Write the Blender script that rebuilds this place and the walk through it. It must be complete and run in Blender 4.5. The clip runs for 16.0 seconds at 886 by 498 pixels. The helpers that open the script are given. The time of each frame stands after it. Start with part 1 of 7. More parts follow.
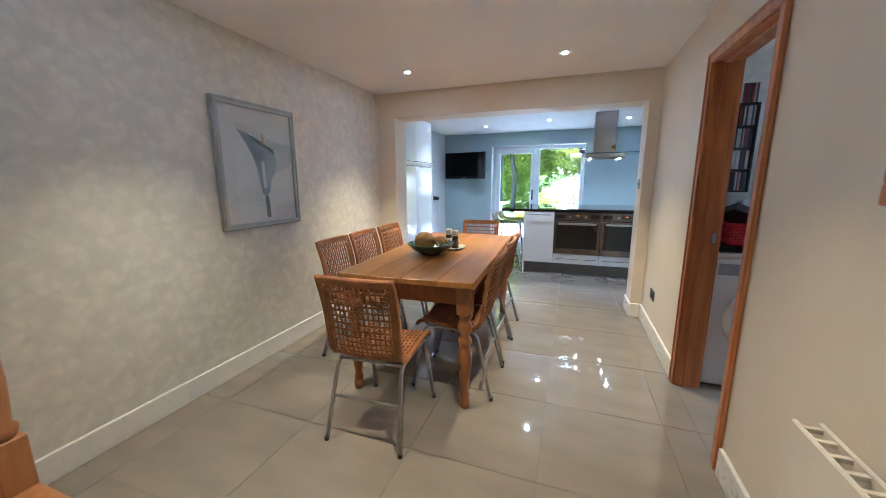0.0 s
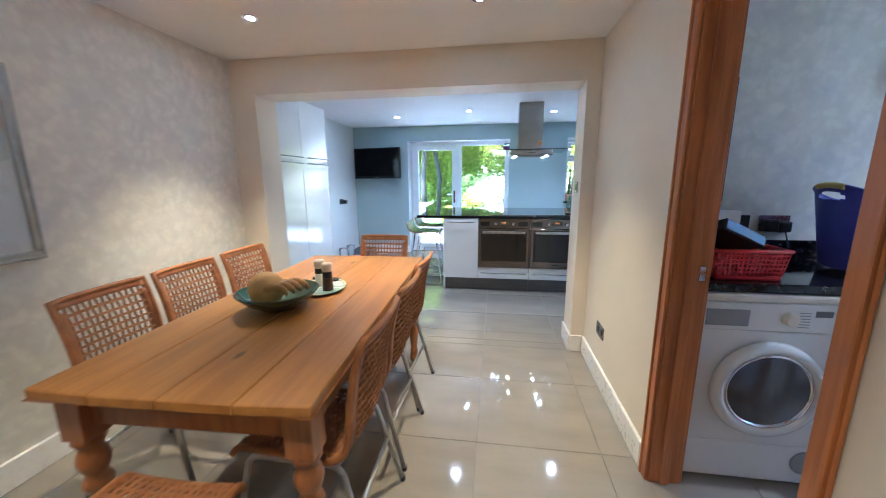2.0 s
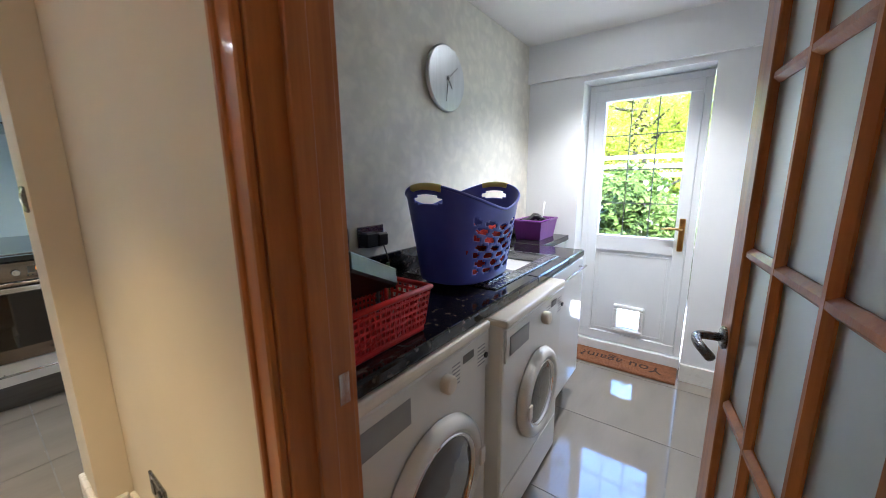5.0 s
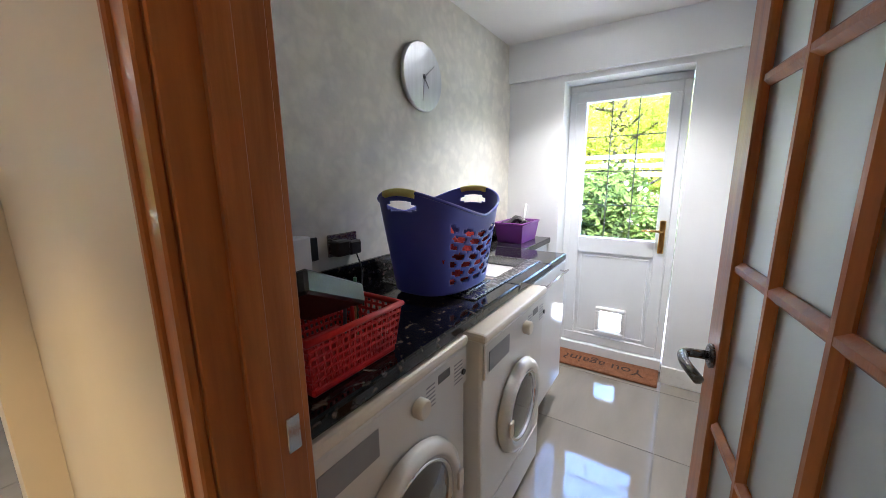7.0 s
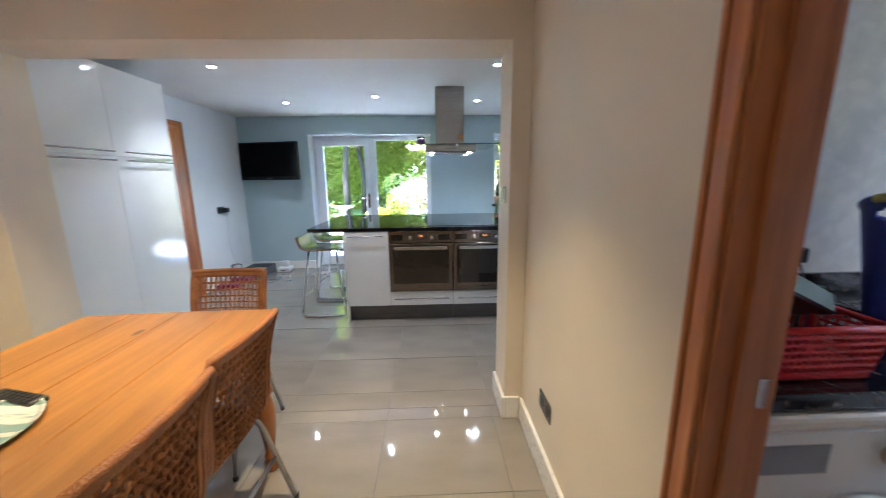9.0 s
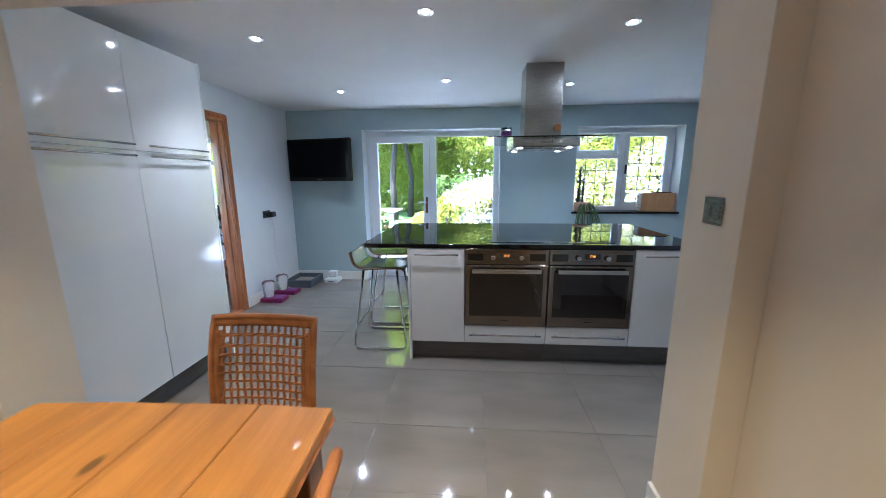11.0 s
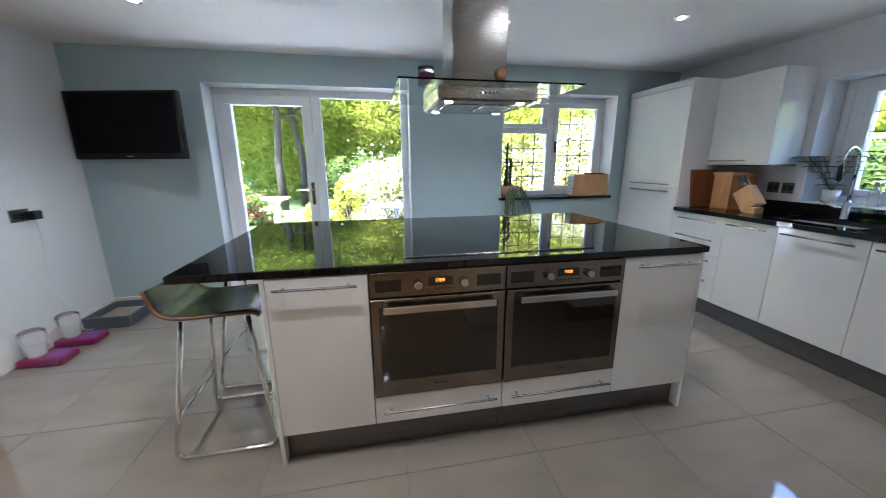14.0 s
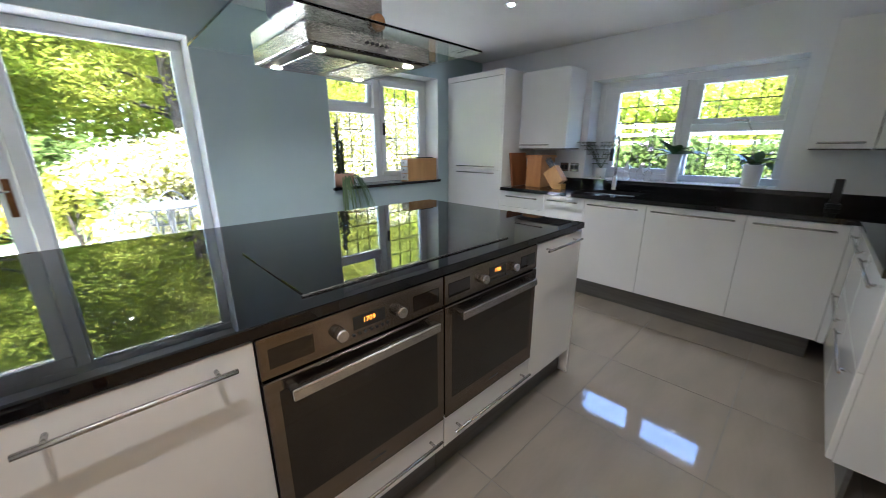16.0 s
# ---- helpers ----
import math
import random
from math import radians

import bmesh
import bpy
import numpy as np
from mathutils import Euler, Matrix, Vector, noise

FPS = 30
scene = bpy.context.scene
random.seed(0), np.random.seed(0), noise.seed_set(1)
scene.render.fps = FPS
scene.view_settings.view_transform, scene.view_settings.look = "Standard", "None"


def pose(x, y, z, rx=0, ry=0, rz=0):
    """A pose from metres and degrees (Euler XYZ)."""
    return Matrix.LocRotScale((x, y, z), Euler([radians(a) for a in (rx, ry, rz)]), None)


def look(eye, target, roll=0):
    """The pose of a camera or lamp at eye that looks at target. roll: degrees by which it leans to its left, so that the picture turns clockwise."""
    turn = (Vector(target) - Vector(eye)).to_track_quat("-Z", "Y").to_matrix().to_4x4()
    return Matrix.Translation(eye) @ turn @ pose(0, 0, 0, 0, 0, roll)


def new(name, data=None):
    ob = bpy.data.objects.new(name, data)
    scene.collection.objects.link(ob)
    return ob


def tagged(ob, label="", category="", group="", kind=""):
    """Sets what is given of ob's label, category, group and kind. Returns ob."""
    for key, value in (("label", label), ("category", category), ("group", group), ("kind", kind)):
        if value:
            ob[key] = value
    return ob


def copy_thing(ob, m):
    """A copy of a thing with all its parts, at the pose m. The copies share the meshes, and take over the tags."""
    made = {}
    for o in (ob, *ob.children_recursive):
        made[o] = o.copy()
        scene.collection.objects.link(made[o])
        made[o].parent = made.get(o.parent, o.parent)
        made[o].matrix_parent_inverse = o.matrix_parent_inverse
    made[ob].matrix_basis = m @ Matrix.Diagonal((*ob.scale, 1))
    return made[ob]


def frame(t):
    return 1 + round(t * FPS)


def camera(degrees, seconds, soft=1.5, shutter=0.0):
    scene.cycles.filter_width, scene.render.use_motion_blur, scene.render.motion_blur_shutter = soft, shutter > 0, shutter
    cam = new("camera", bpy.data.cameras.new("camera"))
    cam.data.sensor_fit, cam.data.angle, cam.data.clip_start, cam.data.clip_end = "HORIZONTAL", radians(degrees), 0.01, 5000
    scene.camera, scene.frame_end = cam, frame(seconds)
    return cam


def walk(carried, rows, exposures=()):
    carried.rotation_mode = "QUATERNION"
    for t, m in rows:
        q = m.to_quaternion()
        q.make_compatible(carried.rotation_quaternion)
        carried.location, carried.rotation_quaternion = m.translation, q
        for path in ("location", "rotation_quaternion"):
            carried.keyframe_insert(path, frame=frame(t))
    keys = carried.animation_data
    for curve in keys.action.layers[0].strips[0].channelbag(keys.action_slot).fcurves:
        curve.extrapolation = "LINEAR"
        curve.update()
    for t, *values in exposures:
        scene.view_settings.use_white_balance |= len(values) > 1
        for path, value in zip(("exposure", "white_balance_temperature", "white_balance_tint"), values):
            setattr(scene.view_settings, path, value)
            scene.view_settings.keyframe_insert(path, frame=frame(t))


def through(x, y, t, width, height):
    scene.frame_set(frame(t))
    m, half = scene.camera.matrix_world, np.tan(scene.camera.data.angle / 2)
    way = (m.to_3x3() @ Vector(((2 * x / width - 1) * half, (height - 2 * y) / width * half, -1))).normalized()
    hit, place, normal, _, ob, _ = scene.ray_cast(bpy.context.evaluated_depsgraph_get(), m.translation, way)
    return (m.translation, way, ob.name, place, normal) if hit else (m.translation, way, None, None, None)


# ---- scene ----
cam = camera(102.8, 16.0, soft=0.8, shutter=0.4)
EXPOSURES = [(0.0, 4.7, 4380, 10), (1.8, 4.82, 4280, 10), (3.0, 4.78, 4270, 10), (3.5, 4.58, 4430, 10), (4.5, 4.4, 5050, 10), (7.0, 4.45, 5450, 12), (8.0, 4.52, 5050, 12), (9.0, 4.45, 4800, 12), (9.7, 4.3, 4700, 12),
             (12.0, 4.1, 4620, 12), (14.0, 4.24, 5180, 14), (16.0, 4.3, 5450, 14)]
PATH = [
    (0, (0.334, 1.769, 1.295), (-0.328, 3.618, 0.922), -0.3),
    (0.5, (0.29, 1.967, 1.312), (-0.376, 3.815, 0.935), -0.3),
    (1, (0.291, 2.22, 1.303), (-0.309, 4.089, 0.923), -0.2),
    (1.5, (0.322, 2.495, 1.314), (-0.091, 4.415, 0.934), -0.4),
    (2, (0.333, 2.759, 1.329), (0.046, 4.7, 0.944), -0.4),
    (2.5, (0.326, 2.979, 1.351), (0.331, 4.942, 0.966), -0.3),
    (3, (0.404, 3.249, 1.324), (0.813, 5.168, 0.938), -0.5),
    (3.5, (0.502, 3.43, 1.31), (1.327, 5.213, 0.935), -0.4),
    (4, (0.597, 3.591, 1.314), (1.788, 5.151, 0.932), -0.5),
    (4.5, (0.697, 3.719, 1.315), (2.184, 5.001, 0.936), -0.5),
    (4.7, (0.748, 3.75, 1.312), (2.31, 4.942, 0.937), -0.5),
    (7, (0.873, 3.778, 1.334), (2.509, 4.861, 0.948), -0.6),
    (7.5, (0.742, 3.703, 1.319), (2.294, 4.906, 0.939), -0.5),
    (8, (0.629, 3.652, 1.331), (1.791, 5.234, 0.947), -0.6),
    (8.5, (0.574, 3.637, 1.349), (1.146, 5.509, 0.942), -1.0),
    (9, (0.534, 3.663, 1.358), (0.602, 5.622, 0.963), -0.7),
    (9.5, (0.429, 3.776, 1.354), (0.299, 5.733, 0.964), -0.5),
    (9.7, (0.374, 3.84, 1.367), (0.213, 5.796, 0.98), -0.4),
    (12, (0.148, 4.907, 1.366), (0.056, 6.867, 0.979), -0.2),
    (12.5, (0.172, 5.108, 1.336), (0.214, 7.069, 0.947), -0.2),
    (13, (0.192, 5.248, 1.323), (0.337, 7.205, 0.936), -0.3),
    (13.5, (0.187, 5.374, 1.301), (0.407, 7.32, 0.894), -0.3),
    (14, (0.181, 5.503, 1.314), (0.549, 7.411, 0.841), -0.3),
    (14.5, (0.186, 5.68, 1.296), (0.743, 7.529, 0.777), -0.3),
    (15, (0.177, 5.842, 1.293), (0.92, 7.621, 0.759), -0.5),
    (15.5, (0.061, 5.987, 1.311), (1.124, 7.589, 0.76), -0.3),
    (16, (-0.047, 6.109, 1.295), (1.291, 7.49, 0.744), -0.1),
]
walk(cam, [(t, look(eye, target, roll)) for t, eye, target, roll in PATH], exposures=EXPOSURES)

# ---- world, sun, exposure ----
SUN_EL, SUN_AZ = 60.0, 215.0
world = bpy.data.worlds.new("sky")
scene.world = world
world.use_nodes = True
wn = world.node_tree.nodes
sky = wn.new("ShaderNodeTexSky")
sky.sky_type = 'NISHITA'
sky.sun_disc = False
sky.sun_elevation, sky.sun_rotation = radians(SUN_EL), radians(SUN_AZ)
world.node_tree.links.new(sky.outputs[0], wn["Background"].inputs[0])
wn["Background"].inputs[1].default_value = 0.15


def sun_lamp():
    data = bpy.data.lights.new("sun", "SUN")
    data.energy, data.angle, data.color = 5.0, radians(0.6), (1.0, 0.95, 0.86)
    ob = new("sun", data)
    a, e = radians(SUN_AZ), radians(SUN_EL)
    ob.matrix_basis = look((math.sin(a) * math.cos(e) * 20, math.cos(a) * math.cos(e) * 20, math.sin(e) * 20), (0, 0, 0))


def spot(x, y, z, watts, colour, size=112, blend=0.9, r=0.014):
    data = bpy.data.lights.new("downlight_lamp", "SPOT")
    data.energy, data.color, data.spot_size, data.spot_blend, data.shadow_soft_size = watts, colour, radians(size), blend, r
    ob = new("downlight_lamp", data)
    ob.matrix_basis = pose(x, y, z)
    return ob


sun_lamp()


# ---- materials ----
def material(name, base, base2=None, scale=6.0, rough=0.5, rough2=None, metal=0.0, bump=0.0, bump_scale=60.0,
             stretch=(1, 1, 1), coat=0.0, contrast=(0.35, 0.65), fine=0.0, island=0.0, spec=0.5):
    """A surface with broad variation between two colours, finer grain, varied gloss and relief."""
    m = bpy.data.materials.new(name)
    m.use_nodes = True
    t = m.node_tree
    n, l = t.nodes, t.links
    p = n["Principled BSDF"]
    p.inputs["Metallic"].default_value = metal
    p.inputs["Specular IOR Level"].default_value = spec
    p.inputs["Coat Weight"].default_value = coat
    p.inputs["Coat Roughness"].default_value = 0.06
    base2 = base2 or tuple(c * 0.88 for c in base)
    rough2 = rough + 0.06 if rough2 is None else rough2
    tc = n.new("ShaderNodeTexCoord")
    mp = n.new("ShaderNodeMapping")
    mp.inputs["Scale"].default_value = stretch
    l.new(tc.outputs["Object"], mp.inputs["Vector"])
    broad = n.new("ShaderNodeTexNoise")
    broad.inputs["Scale"].default_value, broad.inputs["Detail"].default_value = scale, 6
    l.new(mp.outputs[0], broad.inputs["Vector"])
    ramp = n.new("ShaderNodeMapRange")
    ramp.inputs["From Min"].default_value, ramp.inputs["From Max"].default_value = contrast
    l.new(broad.outputs["Fac"], ramp.inputs["Value"])
    mix = n.new("ShaderNodeMix")
    mix.data_type = 'RGBA'
    mix.inputs["A"].default_value, mix.inputs["B"].default_value = (*base, 1), (*base2, 1)
    l.new(ramp.outputs[0], mix.inputs["Factor"])
    colour = mix.outputs["Result"]
    grain = n.new("ShaderNodeTexNoise")
    grain.inputs["Scale"].default_value, grain.inputs["Detail"].default_value = bump_scale, 4
    l.new(mp.outputs[0], grain.inputs["Vector"])
    for amount, source in ((fine, grain.outputs["Fac"]), (island, None)):
        if amount:
            if source is None:
                source = n.new("ShaderNodeNewGeometry").outputs["Random Per Island"]
            gr = n.new("ShaderNodeMapRange")
            gr.inputs["To Min"].default_value, gr.inputs["To Max"].default_value = 1 - amount, 1 + amount
            l.new(source, gr.inputs["Value"])
            mul = n.new("ShaderNodeVectorMath")
            mul.operation = 'MULTIPLY'
            l.new(colour, mul.inputs[0])
            l.new(gr.outputs[0], mul.inputs[1])
            colour = mul.outputs[0]
    l.new(colour, p.inputs["Base Color"])
    rr = n.new("ShaderNodeMapRange")
    rr.inputs["To Min"].default_value, rr.inputs["To Max"].default_value = rough, rough2
    l.new(grain.outputs["Fac"], rr.inputs["Value"])
    l.new(rr.outputs[0], p.inputs["Roughness"])
    if bump:
        b = n.new("ShaderNodeBump")
        b.inputs["Strength"].default_value, b.inputs["Distance"].default_value = bump, 0.01
        l.new(grain.outputs["Fac"], b.inputs["Height"])
        l.new(b.outputs[0], p.inputs["Normal"])
    return m


def glass_material(name, tint=(1, 1, 1), rough=0.0, ior=1.45):
    m = bpy.data.materials.new(name)
    m.use_nodes = True
    p = m.node_tree.nodes["Principled BSDF"]
    p.inputs["Base Color"].default_value = (*tint, 1)
    p.inputs["Transmission Weight"].default_value = 1.0
    p.inputs["Roughness"].default_value = rough
    p.inputs["IOR"].default_value = ior
    return m


def glow_material(name, colour, strength):
    m = bpy.data.materials.new(name)
    m.use_nodes = True
    p = m.node_tree.nodes["Principled BSDF"]
    p.inputs["Base Color"].default_value = (*colour, 1)
    p.inputs["Emission Color"].default_value = (*colour, 1)
    p.inputs["Emission Strength"].default_value = strength
    return m


def wallpaper_material(name, ground, leaf):
    """Pale paper with an all-over print of faint silvery leaves."""
    m = material(name, ground, leaf, scale=11.0, rough=0.55, rough2=0.7, bump=0.12, bump_scale=34.0, stretch=(1, 1, 1.1), contrast=(0.44, 0.60))
    t = m.node_tree
    n, l = t.nodes, t.links
    p = n["Principled BSDF"]
    tc, wave = n.new("ShaderNodeTexCoord"), n.new("ShaderNodeTexVoronoi")
    wave.inputs["Scale"].default_value = 15.0
    warp = n.new("ShaderNodeTexNoise")
    warp.inputs["Scale"].default_value = 9.0
    add = n.new("ShaderNodeVectorMath")
    add.operation = 'MULTIPLY_ADD'
    add.inputs[1].default_value = (0.16, 0.16, 0.16)
    l.new(tc.outputs["Object"], warp.inputs["Vector"])
    l.new(warp.outputs["Color"], add.inputs[0])
    l.new(tc.outputs["Object"], add.inputs[2])
    l.new(add.outputs[0], wave.inputs["Vector"])
    r = n.new("ShaderNodeMapRange")
    r.inputs["From Min"].default_value, r.inputs["From Max"].default_value = 0.25, 0.6
    r.inputs["To Min"].default_value, r.inputs["To Max"].default_value = 1.04, 0.94
    l.new(wave.outputs["Distance"], r.inputs["Value"])
    mul = n.new("ShaderNodeVectorMath")
    mul.operation = 'MULTIPLY'
    source = p.inputs["Base Color"].links[0].from_socket
    l.new(source, mul.inputs[0])
    l.new(r.outputs[0], mul.inputs[1])
    l.new(mul.outputs[0], p.inputs["Base Color"])
    return m


def tile_material(name):
    """Polished porcelain, each tile a shade apart."""
    m = material(name, (0.275, 0.243, 0.197), (0.232, 0.205, 0.167), scale=2.2, coat=0.5, rough=0.03, rough2=0.075, bump_scale=9.0, stretch=(1, 3, 1), fine=0.05, spec=1.0)
    t = m.node_tree
    n, l = t.nodes, t.links
    p = n["Principled BSDF"]
    info, r, mul = n.new("ShaderNodeObjectInfo"), n.new("ShaderNodeMapRange"), n.new("ShaderNodeVectorMath")
    r.inputs["To Min"].default_value, r.inputs["To Max"].default_value = 0.96, 1.04
    mul.operation = 'MULTIPLY'
    source = p.inputs["Base Color"].links[0].from_socket
    l.new(info.outputs["Random"], r.inputs["Value"])
    l.new(source, mul.inputs[0])
    l.new(r.outputs[0], mul.inputs[1])
    l.new(mul.outputs[0], p.inputs["Base Color"])
    return m


def add_knots(m, scale, size, stretch=(1, 1, 0.35), dark=0.28):
    """Scattered dark knots in sawn pine."""
    t = m.node_tree
    n, l = t.nodes, t.links
    p = n["Principled BSDF"]
    tc, mp, vor, r, mul = (n.new("ShaderNode" + k) for k in ("TexCoord", "Mapping", "TexVoronoi", "MapRange", "VectorMath"))
    mp.inputs["Scale"].default_value = stretch
    vor.inputs["Scale"].default_value = scale
    l.new(tc.outputs["Object"], mp.inputs["Vector"])
    l.new(mp.outputs[0], vor.inputs["Vector"])
    r.inputs["From Min"].default_value, r.inputs["From Max"].default_value = size * 0.5, size
    r.inputs["To Min"].default_value = dark
    l.new(vor.outputs["Distance"], r.inputs["Value"])
    mul.operation = 'MULTIPLY'
    source = p.inputs["Base Color"].links[0].from_socket
    l.new(source, mul.inputs[0])
    l.new(r.outputs[0], mul.inputs[1])
    l.new(mul.outputs[0], p.inputs["Base Color"])


M_CEIL = material("ceiling_paint", (0.80, 0.79, 0.77), (0.77, 0.76, 0.74), 2.0, 0.75, bump=0.03, bump_scale=90)
M_PAPER = wallpaper_material("leaf_wallpaper", (0.72, 0.69, 0.61), (0.665, 0.64, 0.572))
M_CREAM = material("cream_wall_paint", (0.74, 0.66, 0.535), (0.71, 0.63, 0.51), 2.5, 0.6, bump=0.04, bump_scale=110)
M_WHITEWALL = material("white_wall_paint", (0.83, 0.84, 0.85), (0.80, 0.81, 0.82), 2.5, 0.6, bump=0.04, bump_scale=110)
M_BLUE = material("duck_egg_wall_paint", (0.44, 0.545, 0.58), (0.415, 0.52, 0.555), 2.5, 0.6, bump=0.04, bump_scale=110)
M_TRIM = material("white_gloss_paint", (0.82, 0.80, 0.76), (0.78, 0.76, 0.72), 4, 0.25, bump=0.02, bump_scale=40)
M_TILE = tile_material("polished_porcelain")
M_GROUT = material("grout", (0.20, 0.185, 0.16), (0.155, 0.145, 0.125), 12, 0.85, bump=0.2)
M_PINE = material("varnished_pine", (0.52, 0.190, 0.045), (0.36, 0.115, 0.026), 5, 0.28, 0.42, bump=0.05, bump_scale=30, stretch=(6, 6, 0.5), coat=0.3, fine=0.12)
M_TABLE = material("waxed_pine_top", (0.37, 0.170, 0.026), (0.26, 0.112, 0.017), 4, 0.28, 0.42, bump=0.05, bump_scale=26, stretch=(6, 0.5, 6), coat=0.05, fine=0.14)
M_TABLELEG = material("waxed_pine_leg", (0.30, 0.115, 0.026), (0.20, 0.07, 0.016), 5, 0.25, 0.4, bump=0.05, bump_scale=26, stretch=(6, 6, 0.6), coat=0.25, fine=0.12)
add_knots(M_PINE, 4.5, 0.075)
add_knots(M_TABLE, 5.0, 0.085, (1, 0.45, 1))
add_knots(M_TABLELEG, 5.0, 0.06)
M_RATTAN = material("woven_rattan", (0.37, 0.150, 0.036), (0.25, 0.092, 0.022), 14, 0.45, 0.6, bump=0.5, bump_scale=160, fine=0.22)
M_TUBE = material("brushed_steel_tube", (0.50, 0.49, 0.47), (0.42, 0.41, 0.40), 20, 0.28, 0.38, metal=1.0)
M_CHROME = material("chrome", (0.75, 0.75, 0.76), (0.70, 0.70, 0.71), 20, 0.06, 0.12, metal=1.0)
M_STEEL = material("brushed_steel", (0.27, 0.26, 0.25), (0.22, 0.215, 0.21), 6, 0.22, 0.32, metal=1.0, stretch=(1, 1, 14), bump_scale=90)
M_HOOD = material("hood_steel", (0.41, 0.385, 0.36), (0.37, 0.35, 0.325), 3, 0.24, 0.30, metal=1.0, stretch=(1, 1, 10), bump_scale=70)
M_ALU = material("satin_aluminium", (0.56, 0.55, 0.54), (0.48, 0.475, 0.47), 6, 0.2, 0.3, metal=1.0, stretch=(1, 1, 14), bump_scale=90)
M_GLOSS = material("white_gloss_laminate", (0.80, 0.80, 0.79), (0.77, 0.775, 0.77), 3, 0.05, 0.09, spec=0.5)
M_PLINTH = material("grey_metal_plinth", (0.16, 0.155, 0.15), (0.13, 0.125, 0.12), 4, 0.35, 0.45, metal=0.6, stretch=(1, 1, 12))
M_GRANITE = material("black_granite", (0.005, 0.005, 0.006), (0.014, 0.0135, 0.0135), 160, 0.008, 0.016, contrast=(0.62, 0.72), spec=0.42)
M_LAMINATE = material("black_speckled_laminate", (0.010, 0.010, 0.012), (0.13, 0.10, 0.08), 45, 0.06, 0.12, contrast=(0.58, 0.70), spec=0.4)
M_HOB = material("black_glass", (0.006, 0.006, 0.007), (0.008, 0.008, 0.009), 5, 0.015, 0.03)
# Oven glass and steel: brown in the colour stands in for the warm room's reflection.
M_OVENGLASS = material("smoked_oven_glass", (0.020, 0.015, 0.011), (0.014, 0.011, 0.009), 3, 0.02, 0.05, spec=0.55)
M_OVENSTEEL = material("oven_steel", (0.23, 0.195, 0.165), (0.19, 0.16, 0.135), 4, 0.16, 0.24, metal=1.0, stretch=(1, 1, 16), bump_scale=80)
M_BLACK = material("black_plastic", (0.012, 0.012, 0.013), (0.02, 0.02, 0.02), 30, 0.3, 0.45, bump=0.05, bump_scale=200)
M_TVCASE = material("tv_casing", (0.008, 0.008, 0.009), (0.012, 0.012, 0.013), 30, 0.3, 0.4, spec=0.15)
M_SCREEN = material("tv_screen", (0.004, 0.004, 0.005), (0.006, 0.006, 0.007), 5, 0.12, 0.18, spec=0.08)
M_UPVC = material("white_upvc", (0.80, 0.82, 0.84), (0.77, 0.79, 0.81), 4, 0.22, 0.3)
M_APPLIANCE = material("white_enamel", (0.78, 0.77, 0.74), (0.75, 0.74, 0.71), 4, 0.18, 0.26)
M_CREAMPLASTIC = material("cream_plastic", (0.74, 0.68, 0.58), (0.70, 0.64, 0.55), 8, 0.3, 0.4)
M_GLASS = glass_material("clear_glass")
M_GLASSGREEN = glass_material("greenish_glass", (0.86, 0.97, 0.93))
M_FROST = glass_material("obscured_glass", (0.88, 0.97, 0.94), 0.35)
M_LEAD = material("lead_strip", (0.09, 0.09, 0.09), (0.13, 0.13, 0.13), 30, 0.5, 0.6, metal=0.5)
M_BLUEPLASTIC = material("blue_plastic", (0.085, 0.105, 0.50), (0.07, 0.09, 0.45), 8, 0.3, 0.4)
M_RED = material("red_plastic", (0.60, 0.018, 0.02), (0.52, 0.014, 0.016), 8, 0.25, 0.35)
M_PURPLE = material("purple_plastic", (0.22, 0.05, 0.30), (0.18, 0.04, 0.26), 8, 0.3, 0.4)
M_YELLOW = material("yellow_grip", (0.70, 0.62, 0.20), (0.64, 0.56, 0.17), 8, 0.45, 0.5)
M_PINK = material("pink_plastic", (0.26, 0.018, 0.11), (0.22, 0.015, 0.095), 8, 0.3, 0.4)
M_GREYPLASTIC = material("grey_plastic", (0.12, 0.14, 0.16), (0.10, 0.12, 0.14), 8, 0.4, 0.5)
M_WHITEPLASTIC = material("white_plastic", (0.78, 0.78, 0.78), (0.74, 0.74, 0.74), 8, 0.35, 0.45)
M_COIR = material("coir_matting", (0.30, 0.12, 0.05), (0.22, 0.085, 0.036), 30, 0.9, 0.95, bump=0.8, bump_scale=400, fine=0.3)
M_DARKTEXT = material("dark_print", (0.06, 0.03, 0.02), (0.05, 0.025, 0.018), 30, 0.9)
M_GRILL = material("grey_vent", (0.30, 0.30, 0.31), (0.26, 0.26, 0.27), 10, 0.4)
M_BRASS = material("polished_brass", (0.62, 0.40, 0.14), (0.56, 0.35, 0.12), 20, 0.15, 0.25, metal=1.0)
M_BRONZE = material("worn_bronze", (0.20, 0.085, 0.032), (0.13, 0.055, 0.022), 20, 0.3, 0.4, metal=0.7)
M_BOARD = material("chopping_board_wood", (0.46, 0.22, 0.075), (0.38, 0.17, 0.055), 5, 0.4, 0.5, stretch=(5, 5, 0.7), fine=0.12)
M_DARKBOARD = material("dark_chopping_board", (0.24, 0.085, 0.026), (0.17, 0.058, 0.018), 5, 0.4, 0.5, stretch=(5, 5, 0.7), fine=0.15)
M_BEECH = material("beech_block", (0.62, 0.36, 0.15), (0.54, 0.30, 0.12), 5, 0.4, 0.5, stretch=(5, 5, 0.7), fine=0.1)
M_LEAF = material("house_plant_leaf", (0.035, 0.10, 0.03), (0.022, 0.065, 0.022), 12, 0.35, 0.5, island=0.3)
